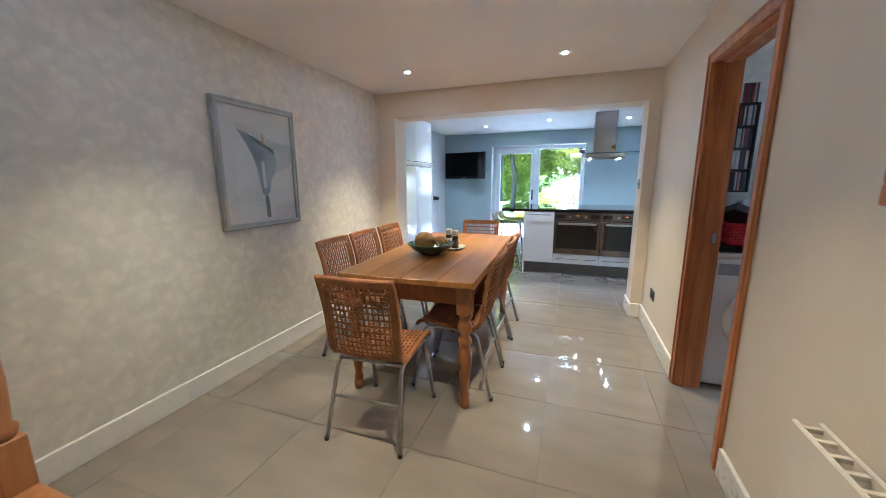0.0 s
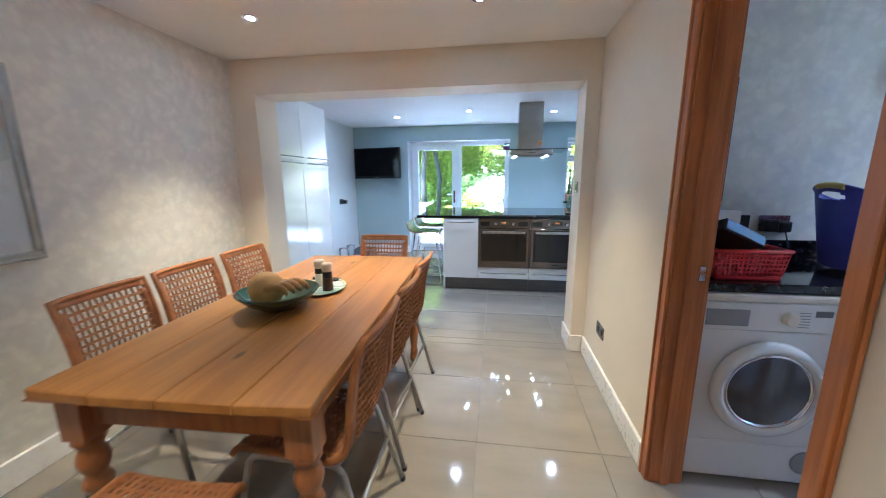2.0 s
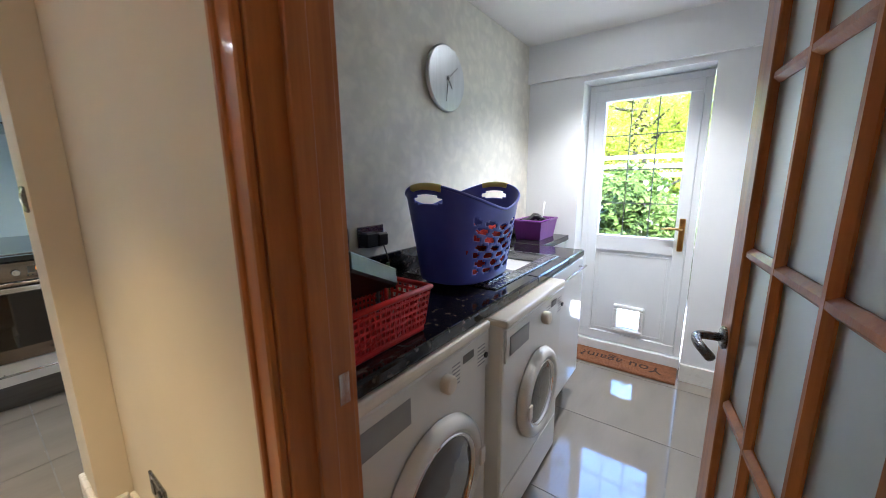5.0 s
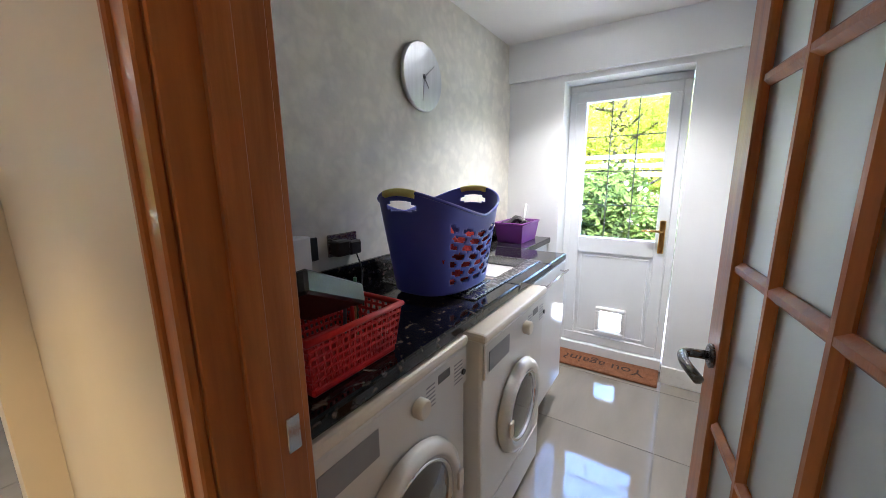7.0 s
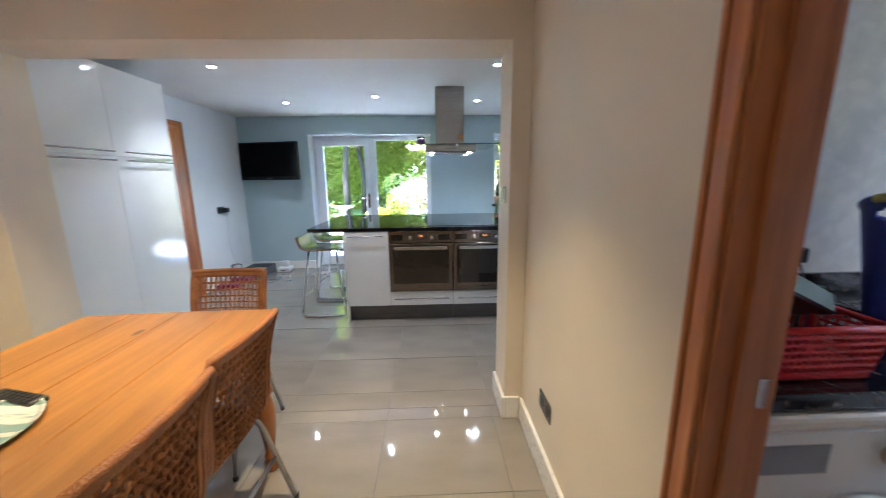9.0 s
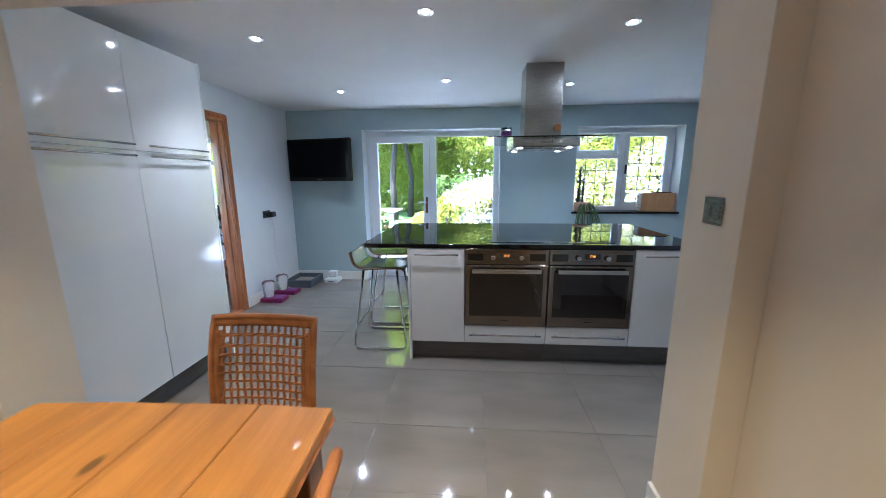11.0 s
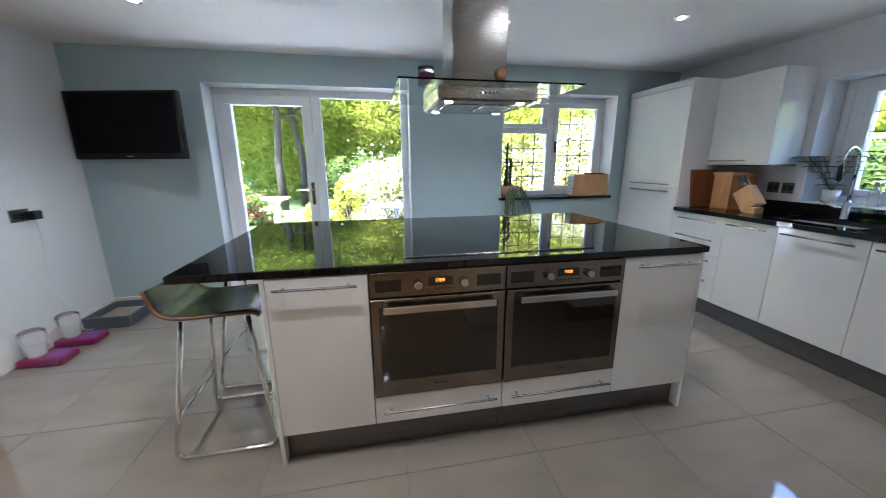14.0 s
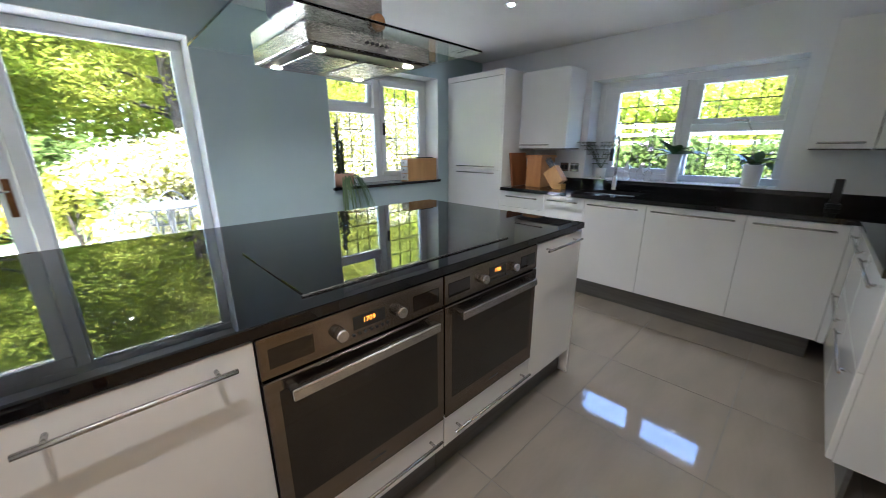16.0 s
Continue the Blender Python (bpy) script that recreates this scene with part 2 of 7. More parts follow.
M_SUCCULENT = material("dark_succulent", (0.018, 0.040, 0.016), (0.012, 0.026, 0.012), 12, 0.4, 0.5, island=0.3)
M_POT = material("glazed_white_pot", (0.72, 0.70, 0.66), (0.66, 0.64, 0.60), 8, 0.25, 0.35)
M_TERRA = material("pale_terracotta", (0.55, 0.33, 0.24), (0.48, 0.28, 0.20), 10, 0.7, 0.8, bump=0.1)
M_SPIDER = material("spider_plant_leaf", (0.10, 0.17, 0.06), (0.06, 0.11, 0.04), 12, 0.5, island=0.3)
M_CARPET = material("pale_pink_carpet", (0.50, 0.41, 0.36), (0.44, 0.36, 0.315), 20, 0.95, bump=0.6, bump_scale=500, fine=0.15)
M_PLY = material("green_black_lacquer", (0.012, 0.018, 0.010), (0.018, 0.024, 0.014), 6, 0.16, 0.24, coat=0.1)
M_PLYEDGE = material("bent_ply_edge", (0.22, 0.09, 0.035), (0.16, 0.065, 0.026), 20, 0.4, stretch=(1, 1, 12))


# ---- mesh helpers ----
def B():
    return bmesh.new()


def box(bm, x0, x1, y0, y1, z0, z1, bevel=0.0, seg=1):
    r = bmesh.ops.create_cube(bm, size=1.0)
    vs = r["verts"]
    for v in vs:
        v.co = Vector(((x0 + x1) / 2 + v.co.x * (x1 - x0), (y0 + y1) / 2 + v.co.y * (y1 - y0), (z0 + z1) / 2 + v.co.z * (z1 - z0)))
    if bevel:
        es = list({e for v in vs for e in v.link_edges})
        bmesh.ops.bevel(bm, geom=es, offset=bevel, segments=seg, affect='EDGES', profile=0.5)
    return bm


def tube(bm, pts, r, seg=10, closed=False, caps=True):
    """A round bar through the points, its rings mitred at the bends."""
    pts = [Vector(p) for p in pts]
    n, rings = len(pts), []
    up = Vector((0.13, 0.29, 0.95)).normalized()
    for i, p in enumerate(pts):
        a = pts[(i - 1) % n] if closed or i else None
        b = pts[(i + 1) % n] if closed or i < n - 1 else None
        d = ((p - a).normalized() if a is not None else Vector()) + ((b - p).normalized() if b is not None else Vector())
        d = d.normalized() if d.length > 1e-6 else Vector((0, 0, 1))
        s = d.cross(up).normalized() if abs(d.dot(up)) < 0.98 else d.cross(Vector((1, 0, 0))).normalized()
        t = s.cross(d)
        k = r(i / max(1, n - 1)) if callable(r) else r
        rings.append([bm.verts.new(p + s * (math.cos(q) * k) + t * (math.sin(q) * k)) for q in (2 * math.pi * j / seg for j in range(seg))])
    for i in range(n if closed else n - 1):
        A, C = rings[i], rings[(i + 1) % n]
        for j in range(seg):
            f = bm.faces.new((A[j], A[(j + 1) % seg], C[(j + 1) % seg], C[j]))
            f.smooth = True
    if caps and not closed:
        bm.faces.new(rings[0][::-1])
        bm.faces.new(rings[-1])
    return bm


def rounded(pts, r, n=5):
    """The points of a path with its inner corners rounded."""
    pts = [Vector(p) for p in pts]
    out = [pts[0]]
    for a, p, b in zip(pts, pts[1:], pts[2:]):
        u, w = (a - p), (b - p)
        k = min(r, u.length * 0.49, w.length * 0.49)
        s, e = p + u.normalized() * k, p + w.normalized() * k
        out += [(s * (1 - t) + p * t) * (1 - t) + (p * (1 - t) + e * t) * t for t in (i / n for i in range(n + 1))]
    return out + [pts[-1]]


def lathe(bm, profile, cx=0.0, cy=0.0, seg=24, axis='z', flat=False):
    """Turned round an upright axis through (cx, cy) from rows of radius and height."""
    rings = []
    for r, z in profile:
        ring = []
        for j in range(seg):
            q = 2 * math.pi * j / seg
            ring.append(bm.verts.new((cx + r * math.cos(q), cy + r * math.sin(q), z)))
        rings.append(ring)
    for A, C in zip(rings, rings[1:]):
        for j in range(seg):
            f = bm.faces.new((A[j], A[(j + 1) % seg], C[(j + 1) % seg], C[j]))
            f.smooth = not flat
    bm.faces.new(rings[0][::-1])
    bm.faces.new(rings[-1])
    return bm


def turn(bm, m):
    bmesh.ops.transform(bm, matrix=m, verts=bm.verts)
    return bm


def disc_y(bm, x, y0, y1, z, r, seg=32, bevel=0.0):
    """A round body lying along y."""
    b2 = B()
    k = bevel
    prof = [(r - k, 0), (r, k), (r, (y1 - y0) - k), (r - k, y1 - y0)] if k else [(r, 0), (r, y1 - y0)]
    lathe(b2, prof, seg=seg)
    turn(b2, Matrix.Translation((x, y1, z)) @ Matrix.Rotation(radians(90), 4, 'X'))
    merge(bm, b2)
    return bm


def merge(bm, other):
    mesh = bpy.data.meshes.new("tmp")
    other.to_mesh(mesh)
    other.free()
    bm.from_mesh(mesh)
    bpy.data.meshes.remove(mesh)
    return bm


def lattice(bm, fn, nu, nv, bar=0.36, th=0.008):
    """A woven sheet over fn(u, v): one square eye in each cell, the crossing strands lifted in turn."""
    def pt(u, v, lift):
        p = Vector(fn(u, v))
        e = 1e-3
        du, dv = Vector(fn(u + e, v)) - p, Vector(fn(u, v + e)) - p
        return p + du.cross(dv).normalized() * lift
    for i in range(nu):
        for j in range(nv):
            u0, u1, v0, v1 = i / nu, (i + 1) / nu, j / nv, (j + 1) / nv
            a = bar / 2
            iu0, iu1, iv0, iv1 = u0 + (u1 - u0) * a, u1 - (u1 - u0) * a, v0 + (v1 - v0) * a, v1 - (v1 - v0) * a
            bow = th * 0.35 * (1 if (i + j) % 2 else -1)
            outer = [(u0, v0), (u1, v0), (u1, v1), (u0, v1)]
            inner = [(iu0, iv0), (iu1, iv0), (iu1, iv1), (iu0, iv1)]
            to = [bm.verts.new(pt(*q, th / 2)) for q in outer]
            ti = [bm.verts.new(pt(*q, th / 2 + bow * (1 if k % 2 else -1))) for k, q in enumerate(inner)]
            bo = [bm.verts.new(pt(*q, -th / 2)) for q in outer]
            bi = [bm.verts.new(pt(*q, -th / 2 + bow * (1 if k % 2 else -1))) for k, q in enumerate(inner)]
            for k in range(4):
                n = (k + 1) % 4
                bm.faces.new((to[k], to[n], ti[n], ti[k]))
                bm.faces.new((bo[n], bo[k], bi[k], bi[n]))
                bm.faces.new((ti[k], ti[n], bi[n], bi[k]))
    bmesh.ops.remove_doubles(bm, verts=bm.verts, dist=1e-5)
    return bm


def sheet(bm, fn, nu, nv, th=0.0):
    """A smooth sheet over fn(u, v), with thickness."""
    def grid(lift):
        rows = []
        for i in range(nu + 1):
            row = []
            for j in range(nv + 1):
                u, v = i / nu, j / nv
                p = Vector(fn(u, v))
                if lift:
                    e = 1e-3
                    du, dv = Vector(fn(u + e, v)) - p, Vector(fn(u, v + e)) - p
                    p = p + du.cross(dv).normalized() * lift
                row.append(bm.verts.new(p))
            rows.append(row)
        return rows
    t = grid(th / 2)
    for i in range(nu):
        for j in range(nv):
            bm.faces.new((t[i][j], t[i + 1][j], t[i + 1][j + 1], t[i][j + 1])).smooth = True
    if th:
        b = grid(-th / 2)
        for i in range(nu):
            for j in range(nv):
                bm.faces.new((b[i][j], b[i][j + 1], b[i + 1][j + 1], b[i + 1][j])).smooth = True
        for i in range(nu):
            bm.faces.new((t[i + 1][0], t[i][0], b[i][0], b[i + 1][0]))
            bm.faces.new((t[i][nv], t[i + 1][nv], b[i + 1][nv], b[i][nv]))
        for j in range(nv):
            bm.faces.new((t[0][j], t[0][j + 1], b[0][j + 1], b[0][j]))
            bm.faces.new((t[nu][j + 1], t[nu][j], b[nu][j], b[nu][j + 1]))
    return bm


ORIGIN = {}


def mesh_of(name, bm, mats, shift=None):
    if shift:
        bmesh.ops.translate(bm, vec=-Vector(shift), verts=bm.verts)
    me = bpy.data.meshes.new(name)
    bm.to_mesh(me)
    bm.free()
    for m in (mats if isinstance(mats, (list, tuple)) else (mats,)):
        me.materials.append(m)
    return me


def thing(name, label, category, at=(0, 0, 0), group="", kind=""):
    """An empty at the thing's base; its parts are modelled in the room's coordinates."""
    ob = new(name)
    ob.empty_display_size = 0.1
    ob.location = at
    ORIGIN[ob.name] = tuple(at)
    return tagged(ob, label, category, group, kind)


def part(name, bm, mats, parent, label=""):
    ob = new(name, mesh_of(name, bm, mats, ORIGIN[parent.name]))
    ob.parent = parent
    ORIGIN[ob.name] = ORIGIN[parent.name]
    return tagged(ob, label)


def solid(name, bm, mats, label, category, group="", kind="", at=None):
    """A thing that is one mesh."""
    ob = new(name, mesh_of(name, bm, mats, at))
    if at:
        ob.location = at
    ORIGIN[ob.name] = tuple(at or (0, 0, 0))
    return tagged(ob, label, category, group, kind)


def structure(name, bm, mats, label):
    return solid(name, bm, mats, label, name.split("_")[0], kind="structure")


def wall_x(bm, x0, x1, y0, y1, z0, z1, holes=()):
    """A wall between two x planes from y0 to y1, with openings (ya, yb, za, zb)."""
    y = y0
    for ya, yb, za, zb in sorted(holes):
        if ya > y:
            box(bm, x0, x1, y, ya, z0, z1)
        if za > z0:
            box(bm, x0, x1, ya, yb, z0, za)
        if zb < z1:
            box(bm, x0, x1, ya, yb, zb, z1)
        y = yb
    if y < y1:
        box(bm, x0, x1, y, y1, z0, z1)
    return bm


def wall_y(bm, y0, y1, x0, x1, z0, z1, holes=()):
    x = x0
    for xa, xb, za, zb in sorted(holes):
        if xa > x:
            box(bm, x, xa, y0, y1, z0, z1)
        if za > z0:
            box(bm, xa, xb, y0, y1, z0, za)
        if zb < z1:
            box(bm, xa, xb, y0, y1, zb, z1)
        x = xb
    if x < x1:
        box(bm, x, x1, y0, y1, z0, z1)
    return bm


# ---- rooms ----
H = 2.25
DL, DR, DS = -1.762, 1.035, -0.9          # dining room: left, right, far end behind the walker
AF, AB = 5.465, 5.735                     # archway: front and back
KL, KR, KN, KS = -2.23, 3.51, 9.105, 5.25  # kitchen
UN, US, UE, UD = 4.875, 3.46, 3.44, 3.62   # utility: north, south, east walls and its outer door
OX0, OX1 = 3.55, 4.228                    # doorway from the dining room to the utility, in y
DH = 1.925
FD = (-1.23, 0.556, 0.0, 1.997)           # garden doors
WN = (1.50, 2.78, 0.945, 2.0)             # kitchen window to the garden
WE = (6.28, 7.74, 0.995, 1.90)            # kitchen window over the sink
LD = (7.19, 7.87, 0.0, 1.965)             # door to the living room
UDO = (3.765, 4.485, 0.0, 1.965)          # outer door of the utility

structure("wall_dining_left", wall_x(B(), DL - 0.12, DL, DS, AF, 0, H), M_PAPER, "pale wallpaper with a faint silver leaf print")
structure("wall_dining_end", wall_y(B(), DS - 0.12, DS, DL - 0.12, DR + 0.12, 0, H), M_CREAM, "plain cream painted wall")
structure("wall_dining_right", wall_x(B(), DR, DR + 0.115, DS, AB - 0.002, 0, H, [(OX0 - 0.03, OX1 + 0.03, 0, DH + 0.03)]), M_CREAM, "smooth cream painted wall with a pine doorway")
b = B()
box(b, DL - 0.12, -1.551, AF, AB, 0, H)
box(b, 0.937, DR - 0.001, AF, AB, 0, H)
box(b, -1.551, 0.937, AF, AB, 1.988, H)
structure("wall_arch", b, M_CREAM, "cream wall with a wide square opening to the kitchen")
b = B()
wall_x(b, KL - 0.12, KL, AB, KN, 0, H, [LD])
box(b, KL - 0.12, DL - 0.12, AB - 0.12, AB, 0, H)
structure("wall_kitchen_left", b, M_WHITEWALL, "plain white painted kitchen wall with a doorway")
structure("wall_kitchen_garden", wall_y(B(), KN, KN + 0.30, KL - 0.12, KR + 0.3, 0, H, [FD, WN]), M_BLUE, "duck egg blue painted wall with garden doors and window")
structure("wall_kitchen_right", wall_x(B(), KR, KR + 0.30, KS - 0.1, KN, 0, H, [WE]), M_WHITEWALL, "white painted kitchen wall with a window over the sink")
structure("wall_kitchen_back", wall_y(B(), KS - 0.12, KS, DR + 0.115, KR, 0, H), M_WHITEWALL, "white painted wall behind the worktop")
structure("wall_utility_north", wall_y(B(), UN, UN + 0.12, DR + 0.116, UE, 0, H), M_PAPER, "pale leaf wallpaper behind the worktop")
b = wall_x(B(), UE, UE + 0.30, US - 0.12, UN + 0.12, 0, H, [UDO])
box(b, UE - 0.035, UE - 0.001, US, UN, 2.0, H)
structure("wall_utility_east", b, M_WHITEWALL, "white painted wall with a boxed beam over the back door")
structure("wall_utility_south", wall_y(B(), US - 0.12, US, DR + 0.116, UE, 0, H), M_WHITEWALL, "plain white painted wall")
b = B()
box(b, DL - 0.12, DR + 0.115, DS - 0.12, AB, H, H + 0.25)
box(b, KL - 0.12, KR + 0.3, AB + 0.001, KN + 0.3, H, H + 0.25)
box(b, DR + 0.116, UE + 0.3, US - 0.12, AB, H, H + 0.25)
structure("ceiling", b, M_CEIL, "smooth white painted ceiling with recessed downlights")

# white plaster lining of the openings
def reveal_y(name, hole, y0, y1):
    b = B()
    box(b, hole[0], hole[0] + 0.004, y0, y1, hole[2], hole[3] - 0.004)
    box(b, hole[1] - 0.004, hole[1], y0, y1, hole[2], hole[3] - 0.004)
    box(b, hole[0], hole[1], y0, y1, hole[3] - 0.004, hole[3])
    structure(name, b, M_UPVC, "smooth white painted reveal of the opening")


def reveal_x(name, hole, x0, x1):
    b = B()
    box(b, x0, x1, hole[0], hole[0] + 0.004, hole[2], hole[3] - 0.004)
    box(b, x0, x1, hole[1] - 0.004, hole[1], hole[2], hole[3] - 0.004)
    box(b, x0, x1, hole[0], hole[1], hole[3] - 0.004, hole[3])
    structure(name, b, M_UPVC, "smooth white painted reveal of the opening")


reveal_y("trim_reveal_garden", FD, KN - 0.002, KN + 0.20)
reveal_y("trim_reveal_window", WN, KN - 0.002, KN + 0.20)
reveal_x("trim_reveal_sink", WE, KR - 0.002, KR + 0.20)

# sills and skirting
b = box(B(), WN[0] - 0.02, WN[1] + 0.02, KN - 0.03, KN + 0.24, WN[2] - 0.022, WN[2] + 0.004, 0.004)
structure("sill_garden", b, M_GRANITE, "polished black granite window sill")
b = box(B(), KR - 0.005, KR + 0.24, WE[0] + 0.002, WE[1] - 0.002, WE[2] - 0.01, WE[2] + 0.006, 0.003)
structure("sill_sink", b, M_TRIM, "white window sill over the sink")


def skirting(name, runs, h=0.132, t=0.018):
    b = B()
    for x0, x1, y0, y1 in runs:
        box(b, x0, x1, y0, y1, 0.0, h, 0.004)
    return structure(name, b, M_TRIM, "white gloss painted skirting board")


skirting("baseboard_dining", [(DL, DL + 0.018, DS, AF - 0.018), (DL, -1.551, AF - 0.018, AF), (-1.551, -1.533, AF - 0.018, AB),
                              (0.919, 0.937, AF - 0.018, AB), (0.9372, DR - 0.0182, AF - 0.018, AF), (DR - 0.018, DR, OX1 + 0.075, AF - 0.018),
                              (DR - 0.018, DR, DS, OX0 - 0.075), (DL, DR, DS, DS + 0.018)])
skirting("baseboard_kitchen", [(KL, KL + 0.016, LD[1] + 0.075, KN - 0.016), (KL, FD[0], KN - 0.016, KN), (FD[1], 2.9, KN - 0.016, KN)], 0.12, 0.016)
skirting("baseboard_utility", [(1.2, UE, US, US + 0.016), (UE - 0.016, UE, US + 0.016, UDO[0])], 0.12)


def door_lining(name, x0, x1, y0, y1, top, arch, faces):
    """A pine lining round a doorway in an x wall, with moulded architraves on the given faces and a stop."""
    ob = thing(name, "varnished knotty pine door lining with moulded architrave", "door frame", (x0, y0, 0), kind="structure")
    t = 0.028
    b = B()
    box(b, x0, x1, y0 - t, y0, 0, top, 0.002)
    box(b, x0, x1, y1, y1 + t, 0, top, 0.002)
    box(b, x0, x1, y0 - t, y1 + t, top, top + t, 0.002)
    part("lining", b, M_PINE, ob)
    b = B()
    sx = x0 + (x1 - x0) * 0.62
    box(b, sx - 0.035, sx, y0, y0 + 0.012, 0, top, 0.002)
    box(b, sx - 0.035, sx, y1 - 0.012, y1, 0, top, 0.002)
    box(b, sx - 0.035, sx, y0 + 0.012, y1 - 0.012, top - 0.012, top, 0.002)
    part("door_stop", b, M_PINE, ob)
    for s in faces:
        xo = x0 if s < 0 else x1
        b = B()
        for w0, w1, th in ((0.006, 0.045, 0.014), (0.045, 0.058, 0.020), (0.058, 0.066, 0.011)):
            xa, xb = (xo - th, xo) if s < 0 else (xo, xo + th)
            box(b, xa, xb, y0 - w1, y0 - w0, 0, top + w0, 0.003)
            box(b, xa, xb, y1 + w0, y1 + w1, 0, top + w0, 0.003)
            box(b, xa, xb, y0 - w1, y1 + w1, top + w0, top + w1, 0.003)
        part("architrave", b, M_PINE, ob)
    return ob


lining = door_lining("door_frame_utility", DR - 0.002, DR + 0.125, OX0, OX1, DH, 0.06, (-1, 1))
b = box(B(), 1.128, 1.150, OX1 - 0.003, OX1 + 0.001, 0.932, 0.990, 0.001)
part("strike_plate", b, M_CHROME, lining, "small steel strike plate")
door_lining("door_frame_living", KL - 0.122, KL + 0.002, LD[0] + 0.03, LD[1] - 0.03, LD[3] - 0.03, 0.06, (-1, 1))
b = box(B(), KL - 0.12, KL + 0.004, LD[0], LD[1], -0.002, 0.012, 0.004)
structure("trim_threshold", b, M_PINE, "pine threshold strip between tiles and carpet")


# floor: grout bed and porcelain tiles
b = B()
box(b, DL, DR + 0.115, DS, AB, -0.1, -0.002)
box(b, KL, KR, AB, KN, -0.1, -0.002)
box(b, DR + 0.115, UE + 0.3, US, AB, -0.1, -0.002)
box(b, FD[0], FD[1], KN, KN + 0.3, -0.1, -0.002)
FLOOR = structure("floor", b, M_GROUT, "polished pale grey porcelain floor tiles with fine grout joints")


# ---- windows and outer doors ----
def frame_rect(b, ax, p0, p1, a0, a1, z0, z1, w, bev=0.004):
    """A rectangular frame of bar width w, in the plane across ax, from p0 to p1 deep."""
    for aa, ab, za, zb in ((a0, a1, z0, z0 + w), (a0, a1, z1 - w, z1), (a0, a0 + w, z0 + w, z1 - w), (a1 - w, a1, z0 + w, z1 - w)):
        if ax == 'y':
            box(b, aa, ab, p0, p1, za, zb, bev)
        else:
            box(b, p0, p1, aa, ab, za, zb, bev)
    return b


def bar(b, ax, p0, p1, a0, a1, z0, z1, bev=0.003):
    return box(b, a0, a1, p0, p1, z0, z1, bev) if ax == 'y' else box(b, p0, p1, a0, a1, z0, z1, bev)


def pane(ob, ax, p, a0, a1, z0, z1, lead=None, mat=None):
    g = part("pane", bar(B(), ax, p - 0.003, p + 0.003, a0, a1, z0, z1, 0), mat or M_GLASS, ob)
    g.visible_shadow = False
    if lead:
        nx, nz = lead
        b = B()
        for i in range(1, nx):
            a = a0 + (a1 - a0) * i / nx
            bar(b, ax, p - 0.006, p + 0.006, a - 0.0035, a + 0.0035, z0, z1, 0)
        for i in range(1, nz):
            z = z0 + (z1 - z0) * i / nz
            bar(b, ax, p - 0.0055, p + 0.0055, a0, a1, z - 0.0035, z + 0.0035, 0)
        part("lead_strips", b, M_LEAD, g)
    return g


def lever(ob, ax, p, a, z, side, mats, plate=(0.03, 0.21), away=1):
    """A lever handle on a tall backplate; away: the way that the lever points."""
    b = B()
    q = -0.012 * side
    lo, hi = sorted((p, p + q))
    bar(b, ax, lo, hi, a - plate[0] / 2, a + plate[0] / 2, z - plate[1] / 2, z + plate[1] / 2, 0.004)
    h = part("handle_plate", b, mats[0], ob)
    b = B()
    d = -side
    pts = [(p, a, z + 0.04), (p + d * 0.05, a, z + 0.04), (p + d * 0.05, a + away * 0.06, z + 0.045), (p + d * 0.048, a + away * 0.115, z + 0.04)]
    pts = [(v[1], v[0], v[2]) if ax == 'y' else v for v in pts]
    tube(b, rounded(pts, 0.018), 0.008, 10)
    part("lever", b, mats[1], h)


# garden doors: a hinged leaf beside a full-height light
gd = thing("door_garden", "white upvc garden doors with tall clear panes", "glazed door", (FD[0], KN, 0), kind="structure")
yf = KN + 0.20
b = frame_rect(B(), 'y', yf, yf + 0.07, FD[0] + 0.005, FD[1] - 0.005, 0.0, FD[3] - 0.005, 0.055)
part("frame", b, M_UPVC, gd)
b = frame_rect(B(), 'y', yf - 0.012, yf + 0.055, -1.165, -0.375, 0.06, 1.935, 0.085)
leaf = part("door_leaf", b, M_UPVC, gd)
pane(leaf, 'y', yf + 0.02, -1.08, -0.46, 0.145, 1.85)
b = bar(B(), 'y', yf - 0.008, yf + 0.06, -0.370, -0.300, 0.055, 1.938)
part("mullion", b, M_UPVC, gd)
b = frame_rect(B(), 'y', yf + 0.005, yf + 0.05, -0.299, 0.500, 0.056, 1.940, 0.016)
part("bead", b, M_UPVC, gd)
pane(gd, 'y', yf + 0.025, -0.284, 0.485, 0.07, 1.925)
lever(leaf, 'y', yf - 0.012, -0.415, 1.02, 1, (M_BRONZE, M_CHROME), (0.032, 0.22), -1)

# kitchen window to the garden
wn1 = thing("window_1", "white upvc casement window with leaded panes", "window", (WN[0], KN, WN[2]), kind="structure")
part("window_frame", frame_rect(B(), 'y', yf, yf + 0.07, WN[0] + 0.004, WN[1] - 0.004, WN[2] + 0.006, WN[3] - 0.006, 0.055), M_UPVC, wn1)
b = bar(B(), 'y', yf + 0.002, yf + 0.068, 2.093, 2.163, WN[2] + 0.061, WN[3] - 0.061)
bar(b, 'y', yf + 0.002, yf + 0.068, WN[0] + 0.06, 2.092, 1.62, 1.68)
part("mullion", b, M_UPVC, wn1)
sash = part("sash", frame_rect(B(), 'y', yf - 0.012, yf + 0.05, 2.166, WN[1] - 0.062, WN[2] + 0.063, WN[3] - 0.063, 0.048), M_UPVC, wn1)
pane(sash, 'y', yf + 0.02, 2.214, WN[1] - 0.110, WN[2] + 0.111, WN[3] - 0.111, (3, 5))
